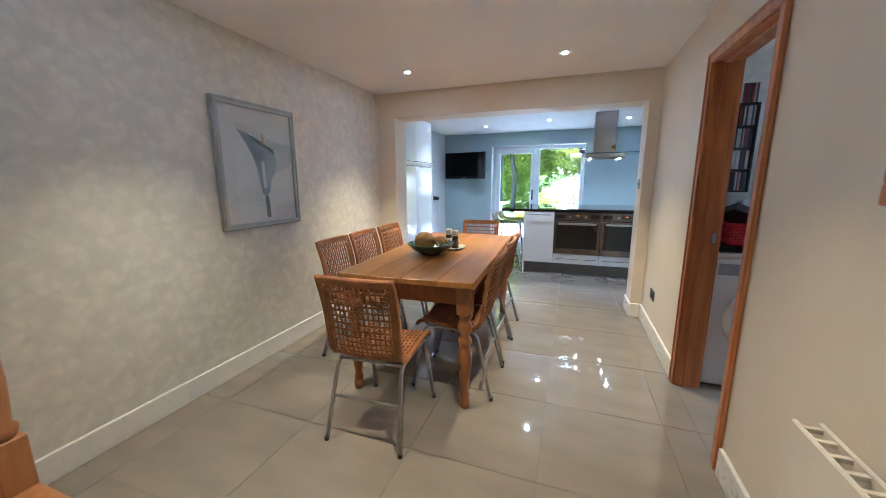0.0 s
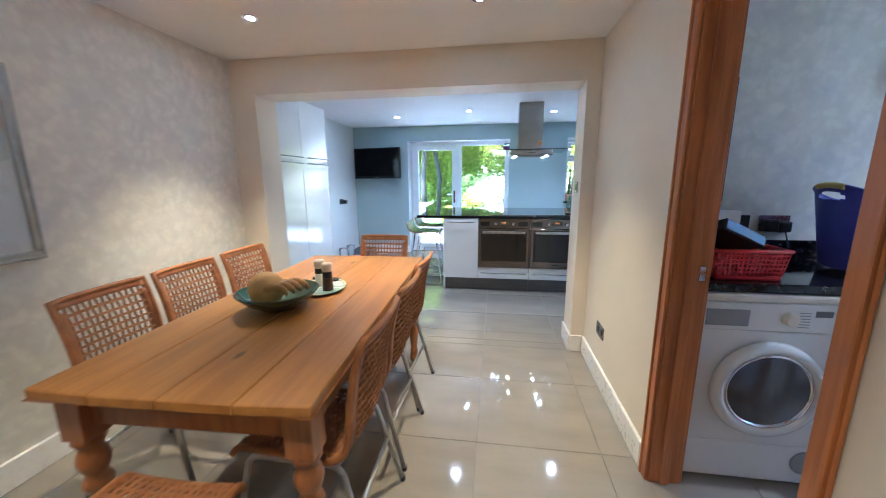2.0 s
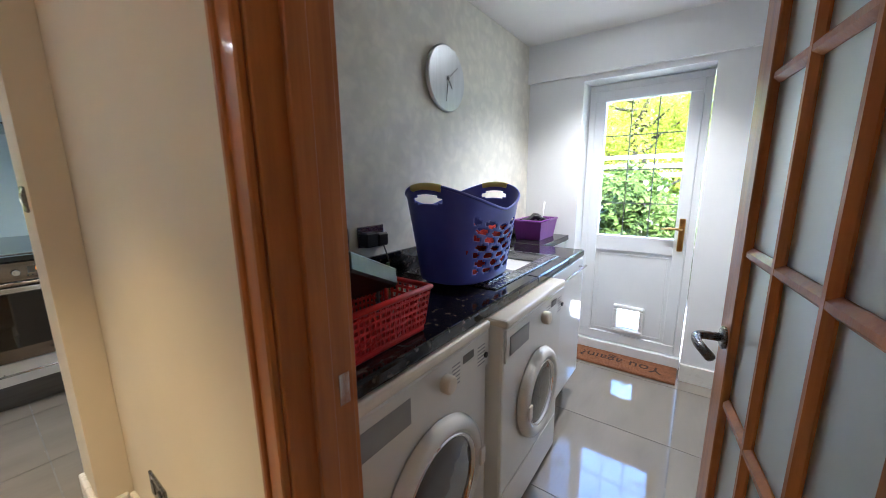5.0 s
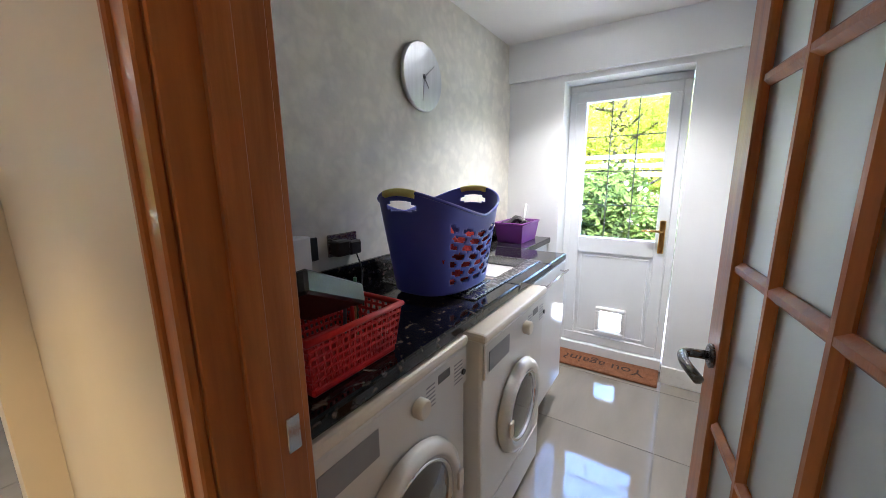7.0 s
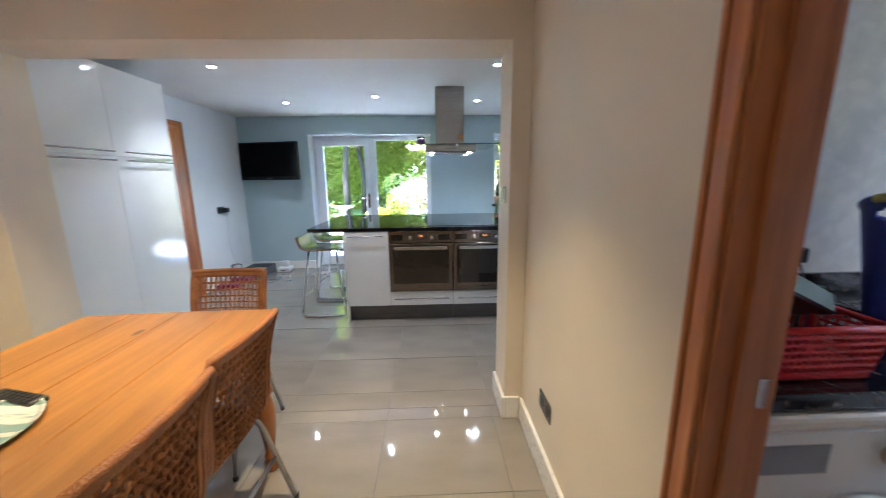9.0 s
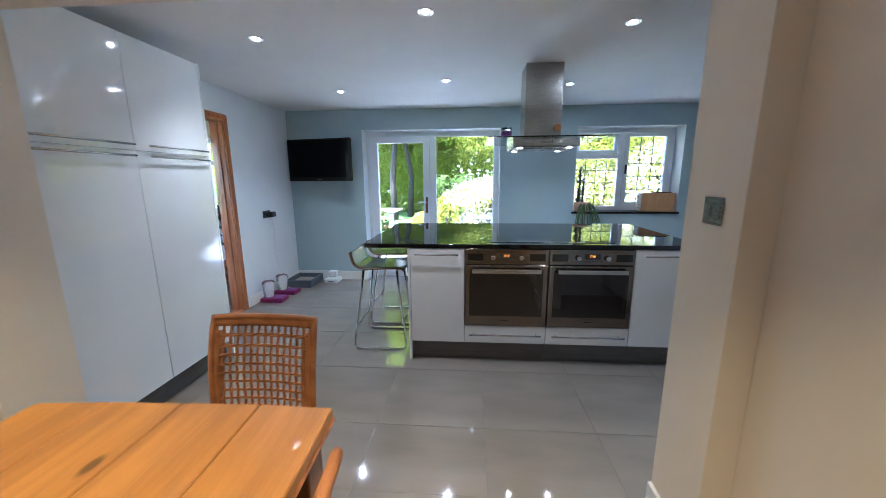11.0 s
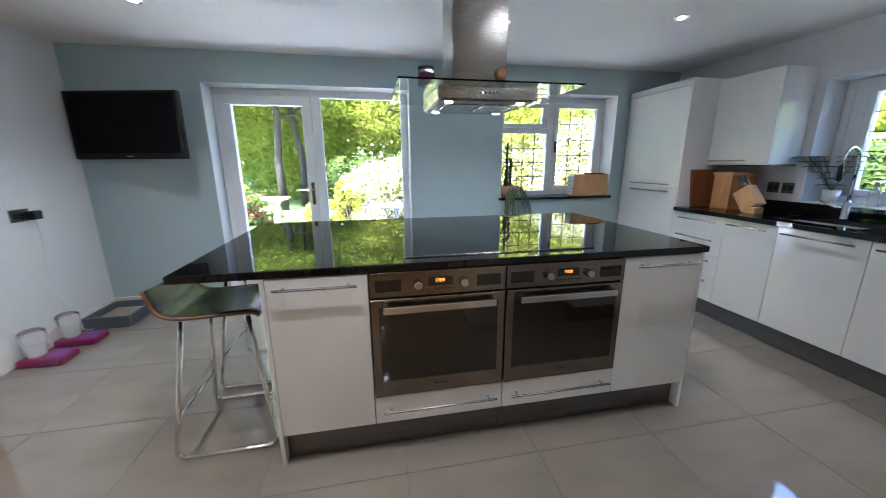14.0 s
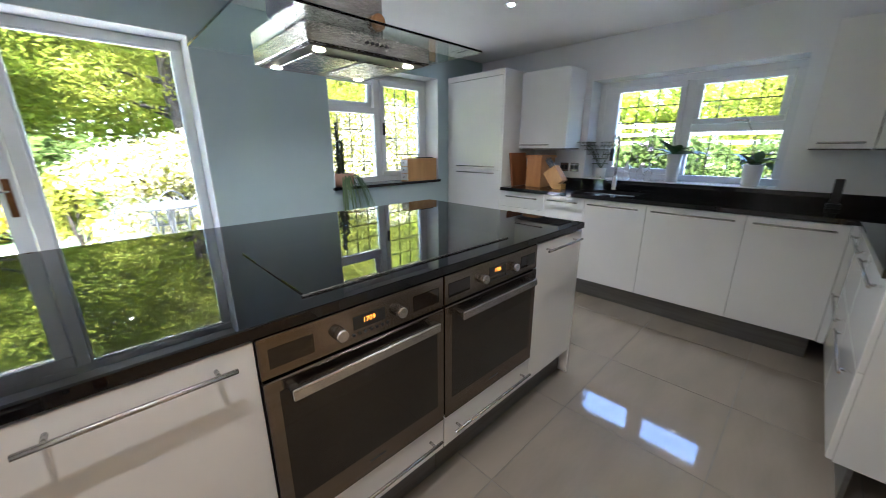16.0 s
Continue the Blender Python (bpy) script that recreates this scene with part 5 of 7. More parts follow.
# socket with charger and its lead
plate_x("wall_socket", "steel double wall socket with a black plug", "socket", KL, 1, 8.44, 0.975, 0.146, 0.086, M_STEEL)
ad = thing("power_adapter", "black plug adapter with a thin white lead", "adapter", (KL + 0.011, 8.50, 0.96))
part("plug", box(B(), KL + 0.0115, KL + 0.07, 8.46, 8.535, 0.94, 1.0, 0.006), M_BLACK, ad)
lead = rounded([(KL + 0.04, 8.50, 0.94), (KL + 0.03, 8.53, 0.80), (KL + 0.025, 8.50, 0.55), (KL + 0.03, 8.56, 0.30), (KL + 0.05, 8.62, 0.20), (KL + 0.06, 8.60, 0.01), (-2.0, 8.86, 0.006)], 0.08, 5)
part("lead", tube(B(), lead, 0.0035, 6), M_WHITEPLASTIC, ad)


# pet feeders, litter tray and fountain
def feeder(x, y):
    ob = thing("pet_feeder", "pink pet feeder with a clear hopper", "pet feeder", (x, y, 0), "pet feeders by the wall")
    b = box(B(), x - 0.10, x + 0.16, y - 0.085, y + 0.085, 0.0, 0.05, 0.014, 2)
    part("base", b, M_PINK, ob)
    part("bowl", box(B(), x + 0.045, x + 0.145, y - 0.06, y + 0.06, 0.0495, 0.054, 0.002), M_PURPLE, ob)
    part("hopper", lathe(B(), [(0.045, 0.05), (0.055, 0.06), (0.068, 0.20), (0.066, 0.225), (0.05, 0.235)], x - 0.03, y, 20), M_ACRYLIC, ob)


feeder(-2.10, 8.17)
feeder(-2.09, 8.45)
ob = thing("litter_tray", "grey plastic cat litter tray on the floor", "litter tray", (-2.02, 8.84, 0))
b = B()
for k, (x0, x1, y0, y1) in enumerate(((-2.20, -1.86, 8.66, 8.68), (-2.20, -1.86, 9.04, 9.06), (-2.20, -2.18, 8.68, 9.04), (-1.88, -1.86, 8.68, 9.04))):
    box(b, x0, x1, y0, y1, 0.0, 0.10, 0.006)
box(b, -2.185, -1.875, 8.675, 9.045, 0.0, 0.015)
part("tray", b, M_GREYPLASTIC, ob)
part("litter", box(B(), -2.178, -1.882, 8.682, 9.038, 0.0155, 0.045, 0.003), material("cat_litter", (0.40, 0.34, 0.28), (0.30, 0.26, 0.21), 60, 0.95, bump=0.8, bump_scale=150), ob)
ob = thing("pet_fountain", "white plastic pet drinking fountain", "pet fountain", (-1.68, 8.96, 0))
part("base", box(B(), -1.775, -1.585, 8.865, 9.055, 0.0, 0.065, 0.02, 3), M_WHITEPLASTIC, ob)
part("tower", box(B(), -1.74, -1.63, 8.95, 9.04, 0.066, 0.15, 0.018, 3), M_WHITEPLASTIC, ob)
part("badge", box(B(), -1.71, -1.65, 8.8635, 8.865, 0.025, 0.035), M_BLACK, ob)


# ---- utility room ----
ob = thing("utility_worktop", "black speckled laminate worktop with rounded edge and upstand", "worktop", (2.0, 4.55, 0.87))
b = B()
UF = 4.285
KX0, KX1, KY0, KY1 = 2.20, 2.62, 4.40, 4.74
box(b, 1.165, KX0, UF, UN - 0.002, 0.872, TOPZ, 0.008, 2)
box(b, KX1, 2.925, UF, UN - 0.002, 0.872, TOPZ, 0.008, 2)
box(b, KX0, KX1, UF, KY0, 0.8725, TOPZ - 0.0003, 0.006)
box(b, KX0, KX1, KY1, UN - 0.002, 0.8725, TOPZ - 0.0003)
box(b, 2.925, UE - 0.002, 4.53, UN - 0.002, 0.872, TOPZ, 0.006, 2)
part("slab", b, M_LAMINATE, ob)
part("upstand", box(B(), 1.165, UE - 0.003, UN - 0.02, UN - 0.002, TOPZ + 0.0003, TOPZ + 0.09, 0.002), M_LAMINATE, ob)
solid("end_panel", box(B(), 3.0, UE - 0.003, 4.55, 4.566, 0.0, 0.871, 0.001), M_GLOSS, "white panel under the worktop return", "panel", at=(3.2, 4.55, 0))

us = thing("utility_sink", "stainless steel inset sink with ribbed drainer", "sink", (2.35, 4.56, TOPZ))
b = B()
box(b, 1.93, KX0 - 0.001, 4.345, 4.80, TOPZ + 0.0003, TOPZ + 0.006, 0.002)
box(b, KX0 - 0.001, KX1 + 0.03, 4.345, KY0 + 0.004, TOPZ + 0.0003, TOPZ + 0.006, 0.002)
box(b, KX0 - 0.001, KX1 + 0.03, KY1 - 0.004, 4.80, TOPZ + 0.0003, TOPZ + 0.006, 0.002)
box(b, KX1 - 0.004, KX1 + 0.03, KY0 + 0.004, KY1 - 0.004, TOPZ + 0.0003, TOPZ + 0.006, 0.002)
part("rim", b, M_STEEL, us)
b = B()
for i in range(7):
    y = 4.40 + i * 0.052
    box(b, 1.97, 2.17, y, y + 0.012, TOPZ + 0.006, TOPZ + 0.010, 0.003)
part("drainer_ribs", b, M_STEEL, us)
b = B()
for x0, x1, y0, y1 in ((KX0 + 0.002, KX0 + 0.006, KY0, KY1), (KX1 - 0.006, KX1 - 0.002, KY0, KY1), (KX0, KX1, KY0 + 0.004, KY0 + 0.008), (KX0, KX1, KY1 - 0.008, KY1 - 0.004)):
    box(b, x0, x1, y0, y1, 0.76, TOPZ + 0.004)
box(b, KX0, KX1, KY0, KY1, 0.755, 0.76)
part("bowl", b, M_STEEL, us)
tp2 = thing("utility_tap", "chrome pillar tap behind the utility sink", "tap", (2.42, 4.78, TOPZ))
part("tap_body", lathe(B(), [(0.022, TOPZ + 0.0062), (0.018, TOPZ + 0.02), (0.016, TOPZ + 0.12), (0.01, TOPZ + 0.125)], 2.42, 4.775, 16), M_CHROME, tp2)
part("spout", tube(B(), rounded([(2.42, 4.775, TOPZ + 0.10), (2.42, 4.775, TOPZ + 0.20), (2.42, 4.64, TOPZ + 0.20), (2.42, 4.62, TOPZ + 0.16)], 0.05), 0.010, 10), M_CHROME, tp2)


def washing_machine(x0, x1, cz, r, name, label, dark, yf=UF):
    """A front loader: body, sloped control fascia, drawer, knob, round door and kick panel."""
    ob = thing(name, label, name.replace("_", " "), ((x0 + x1) / 2, yf, 0), "machines under the worktop")
    cx = (x0 + x1) / 2
    body = part("body", box(B(), x0, x1, yf, yf + 0.52, 0.015, 0.85, 0.010, 2), M_APPLIANCE, ob)
    for dx in (0.06, -0.06):
        part("foot", lathe(B(), [(0.02, 0.0), (0.02, 0.016)], (x0 if dx > 0 else x1) + dx, yf + 0.06, 12), M_BLACK, ob)
    part("worktop_lid", box(B(), x0 - 0.001, x1 + 0.001, yf - 0.014, yf + 0.53, 0.838, 0.869, 0.010, 2), M_CREAMPLASTIC, ob)
    fascia = part("control_panel", box(B(), x0 + 0.003, x1 - 0.003, yf - 0.010, yf - 0.0005, 0.715, 0.836, 0.004), M_APPLIANCE, ob)
    part("detergent_drawer", box(B(), x0 + 0.03, x0 + 0.19, yf - 0.0125, yf - 0.0102, 0.735, 0.805, 0.001), M_GRILL, fascia)
    part("programme_knob", disc_y(B(), cx + 0.035, yf - 0.04, yf - 0.0105, 0.775, 0.026, 24, 0.005), M_CREAMPLASTIC, fascia)
    part("display", box(B(), cx + 0.13, cx + 0.19, yf - 0.0112, yf - 0.0102, 0.785, 0.81), M_PLINTH, fascia)
    for i in range(6):
        for xa, xb in ((0.075, 0.115), (0.215, 0.26)):
            part("printed_mark", box(B(), cx + xa, cx + xb, yf - 0.0110, yf - 0.0102, 0.738 + i * 0.012, 0.742 + i * 0.012), M_GRILL, fascia)
    part("button", disc_y(B(), x1 - 0.03, yf - 0.016, yf - 0.0105, 0.76, 0.009, 14), M_BLACK, fascia)
    b = B()
    prof = [(r, 0.0), (r + 0.008, 0.012), (r, 0.034), (r - 0.022, 0.044), (r - 0.034, 0.038), (r - 0.041, 0.020)]
    lathe(b, prof, 0, 0, 44)
    turn(b, Matrix.Translation((cx, yf - 0.001, cz)) @ Matrix.Rotation(radians(90), 4, 'X'))
    door = part("door_ring", b, M_APPLIANCE, ob)
    b = lathe(B(), [(r - 0.040, 0.020), (r - 0.040, 0.034), (r - 0.046, 0.037), (r - 0.052, 0.034), (r - 0.053, 0.022)], 0, 0, 44)
    turn(b, Matrix.Translation((cx, yf - 0.001, cz)) @ Matrix.Rotation(radians(90), 4, 'X'))
    part("inner_ring", b, M_CHROME, door, "bright inner ring")
    b = B()
    k = r - 0.040
    lathe(b, [(0.002 + k * math.sin(q), 0.020 + 0.018 * math.cos(q)) for q in (math.pi / 2 * (1 - i / 6) for i in range(7))], 0, 0, 40)
    turn(b, Matrix.Translation((cx, yf - 0.001, cz)) @ Matrix.Rotation(radians(90), 4, 'X'))
    part("porthole", b, M_PORTDARK if dark else M_PORT, door, "glass porthole")
    part("door_catch", box(B(), cx + (r - 0.035 if not dark else -r + 0.005), cx + (r - 0.005 if not dark else -r + 0.035), yf - 0.052, yf - 0.044, cz - 0.03, cz + 0.03, 0.003), M_CREAMPLASTIC, door)
    part("kick_panel", box(B(), x0 + 0.02, x1 - 0.02, yf - 0.004, yf - 0.0005, 0.04, 0.20, 0.002), M_APPLIANCE, ob)
    return ob


M_PORT = material("grey_drum_glass", (0.085, 0.085, 0.09), (0.06, 0.06, 0.065), 6, 0.05, 0.12, coat=0.5)
M_PORTDARK = material("dark_drum_glass", (0.03, 0.032, 0.036), (0.02, 0.022, 0.025), 6, 0.04, 0.08, coat=0.5)
dry = washing_machine(1.17, 1.755, 0.46, 0.206, "tumble_dryer", "white tumble dryer with a grey glass door", False)
b = disc_y(B(), 1.665, UF - 0.012, UF - 0.004, 0.125, 0.055, 24, 0.003)
fan = part("condenser_cover", b, M_GRILL, dry, "round grey vent cover")
washing_machine(1.772, 2.372, 0.47, 0.175, "washing_machine", "white washing machine with a dark porthole", True, UF - 0.05)
ob = thing("sink_cupboard", "white gloss cupboard under the utility sink", "cabinet", (2.65, 4.5, 0.15))
part("body", box(B(), 2.385, 2.915, UF + 0.021, UN - 0.01, 0.15, 0.871), M_GLOSS, ob)
front(ob, 'y', UF + 0.02, -1, 2.385, 2.915, 0.155, 0.868, "door", (2.45, 2.86, 0.83))
for x in (2.45, 2.86):
    part("leg", lathe(B(), [(0.02, 0.0), (0.016, 0.01), (0.016, 0.15)], x, UF + 0.08, 12), M_BLACK, ob)
part("plinth_board", box(B(), 2.385, 2.915, UF + 0.16, UF + 0.175, 0.0, 0.149), M_PLINTH, ob)


# blue laundry basket
def laundry_basket(cx, cy):
    z = TOPZ + 0.0105
    ob = thing("laundry_basket", "blue plastic laundry basket with yellow handles, holding red washing", "basket", (cx, cy, z))
    H0 = 0.37

    def wallpt(a, v):
        s = 1 + 0.28 * v
        rx, ry = 0.205 * s, 0.145 * s
        c, q = math.cos(a), math.sin(a)
        p = 2.6
        k = (abs(c) ** p + abs(q) ** p) ** (-1 / p)
        top = H0 * (0.74 + 0.26 * abs(c) ** 1.5)
        return Vector((cx + rx * k * c, cy + ry * k * q, z + 0.01 + v * top))
    b = B()
    na, nv = 200, 44
    verts = {}

    def punched(i, j):
        """Oval holes in staggered rows over part of each long side, and the hand holes."""
        a, v = 2 * math.pi * (i + 0.5) / na, (j + 0.5) / nv
        c, q = math.cos(a), math.sin(a)
        if abs(c) > 0.80:
            return ((v - 0.865) / 0.05) ** 2 + ((abs(q) - 0.0) / 0.34) ** 2 < 1
        if c < -0.64 or not 0.10 < v < 0.80:
            return False
        row = int((v - 0.10) / 0.10)
        x = (a * 9.0 / math.pi * 1.0 + 0.5 * (row % 2)) % 1.0 - 0.5
        y = ((v - 0.10) / 0.10) % 1.0 - 0.5
        return (x / 0.37) ** 2 + (y / 0.39) ** 2 < 1
    for i in range(na):
        for j in range(nv + 1):
            verts[i, j] = b.verts.new(wallpt(2 * math.pi * i / na, j / nv))
    for i in range(na):
        for j in range(nv):
            if punched(i, j):
                continue
            f = b.faces.new((verts[i, j], verts[(i + 1) % na, j], verts[(i + 1) % na, j + 1], verts[i, j + 1]))
            f.smooth = True
    b.faces.new([verts[i, 0] for i in range(na)][::-1])
    side = part("basket_body", b, M_BLUEPLASTIC, ob)
    md = side.modifiers.new("wall", 'SOLIDIFY')
    md.thickness = 0.004
    b = tube(B(), [wallpt(2 * math.pi * i / 64, 1.0) for i in range(64)], 0.006, 6, closed=True)
    part("rim", b, M_BLUEPLASTIC, ob)
    for s in (0, math.pi):
        pts = [wallpt(s + q, 0.985) for q in (-0.34 + 0.68 * i / 8 for i in range(9))]
        part("handle_grip", tube(B(), pts, 0.013, 8), M_YELLOW, ob, "soft yellow handle grip")
    b = B()
    lump = lambda u, v: (cx + (u - 0.5) * 0.36, cy + (v - 0.5) * 0.24, z + 0.13 + 0.05 * math.sin(u * 9 + 2 * math.sin(v * 7)) * math.cos(v * 6) + 0.05 * (1 - (2 * u - 1) ** 2))
    sheet(b, lump, 18, 14, 0.01)
    for x0, x1 in ((cx - 0.17, cx + 0.17),):
        box(b, x0, x1, cy - 0.11, cy + 0.11, z + 0.02, z + 0.10, 0.03, 3)
    solid("washing", b, M_REDCLOTH, "crumpled red washing in the basket", "laundry", at=(cx, cy, z + 0.02))


M_REDCLOTH = material("red_cloth", (0.42, 0.02, 0.02), (0.30, 0.012, 0.014), 18, 0.9, bump=0.4, bump_scale=120)
laundry_basket(2.03, 4.545)


# red open basket with odds and ends
def red_basket(cx, cy, w, d, h):
    z = TOPZ + 0.0003
    ob = thing("storage_basket", "red open-weave plastic basket with odds and ends", "basket", (cx, cy, z))
    for s in (-1, 1):
        part("side", lattice(B(), lambda u, v: (cx + (u - 0.5) * s * w * (0.9 + 0.1 * v), cy - s * d / 2 * (0.9 + 0.1 * v), z + 0.02 + v * (h - 0.02)), 16, 6, 0.42, 0.003), M_RED, ob)
        part("end", lattice(B(), lambda u, v: (cx + s * w / 2 * (0.9 + 0.1 * v), cy + (u - 0.5) * s * d * (0.9 + 0.1 * v), z + 0.02 + v * (h - 0.02)), 12, 6, 0.42, 0.003), M_RED, ob)
    part("base", box(B(), cx - w * 0.455, cx + w * 0.455, cy - d * 0.455, cy + d * 0.455, z, z + 0.022, 0.006), M_RED, ob)
    b = B()
    frame = [(cx - w / 2, cy - d / 2), (cx + w / 2, cy - d / 2), (cx + w / 2, cy + d / 2), (cx - w / 2, cy + d / 2)]
    tube(b, [(x, y, z + h) for x, y in frame], 0.008, 8, closed=True)
    part("rim", b, M_RED, ob)
    b = box(B(), -0.105, 0.105, -0.085, 0.085, -0.026, 0.026, 0.006)
    ob2 = solid("black_box", b, M_BLACK, "flat black plastic box tilted in the red basket", "box")
    ob2.matrix_basis = pose(cx - 0.035, cy + 0.01, z + h + 0.04, -22, 24, 12)
    for k, (dx, m) in enumerate(((0.07, M_RED), (0.085, M_BOARD), (0.10, M_LEAF), (0.095, M_PINK), (0.078, M_GREYPLASTIC))):
        b = tube(B(), [(cx + dx, cy - 0.02 + 0.012 * k, z + 0.025), (cx + dx + 0.008 * (k - 2), cy - 0.03 + 0.016 * k, z + h + 0.04 + 0.008 * (k % 3))], 0.005, 8)
        solid("pencil", b, m, "pencil standing in the red basket", "pencil", "pencils in the red basket", at=(cx + dx, cy, z + 0.025))


red_basket(1.375, 4.445, 0.27, 0.24, 0.125)
# purple tub on the return
ob = thing("storage_tub", "purple plastic tub with brushes and cloths", "tub", (3.21, 4.70, TOPZ))
b = B()
x0, x1, y0, y1, z = 3.05, 3.37, 4.60, 4.80, TOPZ + 0.0004
for xa, xb, ya, yb in ((x0, x1, y0, y0 + 0.006), (x0, x1, y1 - 0.006, y1), (x0, x0 + 0.006, y0, y1), (x1 - 0.006, x1, y0, y1)):
    box(b, xa, xb, ya, yb, z, z + 0.13)
box(b, x0, x1, y0, y1, z, z + 0.006)
for v in b.verts:
    k = 0.84 + 0.16 * (v.co.z - z) / 0.13
    v.co.x, v.co.y = 3.21 + (v.co.x - 3.21) * k, 4.70 + (v.co.y - 4.70) * k
part("tub_body", b, M_PURPLE, ob)
part("rim", tube(B(), [(x0, y0, z + 0.13), (x1, y0, z + 0.13), (x1, y1, z + 0.13), (x0, y1, z + 0.13)], 0.007, 8, closed=True), M_PURPLE, ob)
b = sheet(B(), lambda u, v: (3.09 + u * 0.24, 4.63 + v * 0.14, z + 0.125 + 0.035 * math.sin(5 * u + 1) * math.sin(6 * v + 0.5)), 12, 8, 0.02)
solid("cleaning_cloth", b, M_BLACK, "dark crumpled cloth in the purple tub", "cloth", at=(3.21, 4.70, z + 0.1))
solid("brush_handle", tube(B(), [(3.24, 4.68, z + 0.01), (3.26, 4.66, z + 0.25)], 0.006, 8), M_WHITEPLASTIC, "pale plastic brush handle standing in the tub", "brush", at=(3.24, 4.68, z))

M_CLOCK = material('spun_steel', (0.62, 0.63, 0.65), (0.55, 0.56, 0.58), 5, 0.25, 0.4, metal=0.9, stretch=(8, 1, 1))

# clock
ck = thing("wall_clock", "round brushed steel wall clock without numerals", "clock", (2.33, UN, 1.81))
part("face", disc_y(B(), 2.33, UN - 0.035, UN - 0.012, 1.81, 0.155, 48, 0.006), M_CLOCK, ck)
part("case", disc_y(B(), 2.33, UN - 0.012, UN - 0.001, 1.81, 0.10, 32), M_BLACK, ck)
for a, l, w in ((140, 0.055, 0.0022), (52, 0.105, 0.0017), (188, 0.11, 0.001)):
    b = box(B(), -w, w, -0.0012, 0.0012, -0.015, l)
    part("hand", turn(b, Matrix.Translation((2.33, UN - 0.0375, 1.81)) @ Matrix.Rotation(radians(a), 4, 'Y')), M_GRILL, ck)
part("hub", disc_y(B(), 2.33, UN - 0.040, UN - 0.036, 1.81, 0.008, 14), M_BLACK, ck)

# sockets, card and CD rack on the utility wall
ob = thing("wall_socket", "black double wall socket with plugs above the worktop", "socket", (1.80, UN, 1.09))
part("plate", box(B(), 1.73, 1.876, UN - 0.009, UN - 0.001, 1.045, 1.131, 0.003), M_STEEL, ob)
part("plug", box(B(), 1.735, 1.80, UN - 0.055, UN - 0.0095, 1.05, 1.11, 0.006), M_BLACK, ob)
part("plug", box(B(), 1.81, 1.868, UN - 0.045, UN - 0.0095, 1.045, 1.10, 0.006), M_BLACK, ob)
part("cable", tube(B(), rounded([(1.84, UN - 0.04, 1.05), (1.85, UN - 0.06, 0.98), (1.80, UN - 0.10, 0.918), (1.70, UN - 0.14, 0.916)], 0.03), 0.003, 6), M_BLACK, ob)
ob = thing("wall_socket", "black single wall plate above the worktop", "socket", (1.64, UN, 1.09))
part("plate", box(B(), 1.60, 1.686, UN - 0.009, UN - 0.001, 1.045, 1.131, 0.003), M_BLACK, ob)
ob = thing("wall_socket", "steel wall socket beside the purple tub", "socket", (2.95, UN, 1.09))
part("plate", box(B(), 2.88, 3.02, UN - 0.009, UN - 0.001, 1.045, 1.131, 0.003), M_STEEL, ob)
b = box(B(), -0.065, 0.065, -0.03, 0.03, 0.0, 0.255, 0.003)
ob = solid("card_box", b, M_WHITEPLASTIC, "white printed card box leaning on the wall", "box")
ob.matrix_basis = pose(1.475, UN - 0.15, TOPZ + 0.001, 0, 0, 14)
cr = thing("cd_rack", "black wall rack filled with discs", "rack", (1.345, UN, 1.215))
b = B()
RX0, RX1, RZ0, RZ1 = 1.235, 1.455, 1.215, 1.79
box(b, RX0, RX0 + 0.012, UN - 0.15, UN - 0.002, RZ0, RZ1)
box(b, RX1 - 0.012, RX1, UN - 0.15, UN - 0.002, RZ0, RZ1)
for i in range(5):
    z = RZ0 + (RZ1 - RZ0 - 0.012) * i / 4
    box(b, RX0 + 0.012, RX1 - 0.012, UN - 0.15, UN - 0.002, z, z + 0.012)
part("shelf_case", b, M_BLACK, cr)
rnd = random.Random(11)
cds = [material("disc_case", c, None, 20, 0.35) for c in ((0.5, 0.5, 0.5), (0.3, 0.05, 0.05), (0.08, 0.10, 0.16), (0.55, 0.50, 0.38), (0.03, 0.03, 0.03))]
for i in range(5):
    z = RZ0 + (RZ1 - RZ0 - 0.012) * i / 4 + 0.0125
    x = RX0 + 0.014
    while x < RX1 - 0.024:
        solid("compact_disc", box(B(), x, x + 0.0095, UN - 0.145 + rnd.random() * 0.01, UN - 0.02, z, z + 0.122), cds[rnd.randrange(5)], "compact disc case standing in the rack", "compact disc", "discs in the rack", at=(x, UN - 0.1, z))
        x += 0.0105

# door mat with lettering
mt = thing("door_mat", "brown coir door mat with dark lettering", "door mat", (3.5, 4.12, 0))
part("mat", box(B(), 3.335, 3.568, 3.775, 4.475, 0.0, 0.018, 0.006), M_COIR, mt)
text_part("You again?", 0.125, M_DARKTEXT, mt, Matrix.Translation((3.45, 4.125, 0.0185)) @ Matrix.Rotation(radians(90), 4, 'Z'), 0.0006)
radiator("radiator", "white panel radiator on the utility wall", 'y', US, 1, 2.30, 3.20, 0.12, 0.72, M_APPLIANCE)


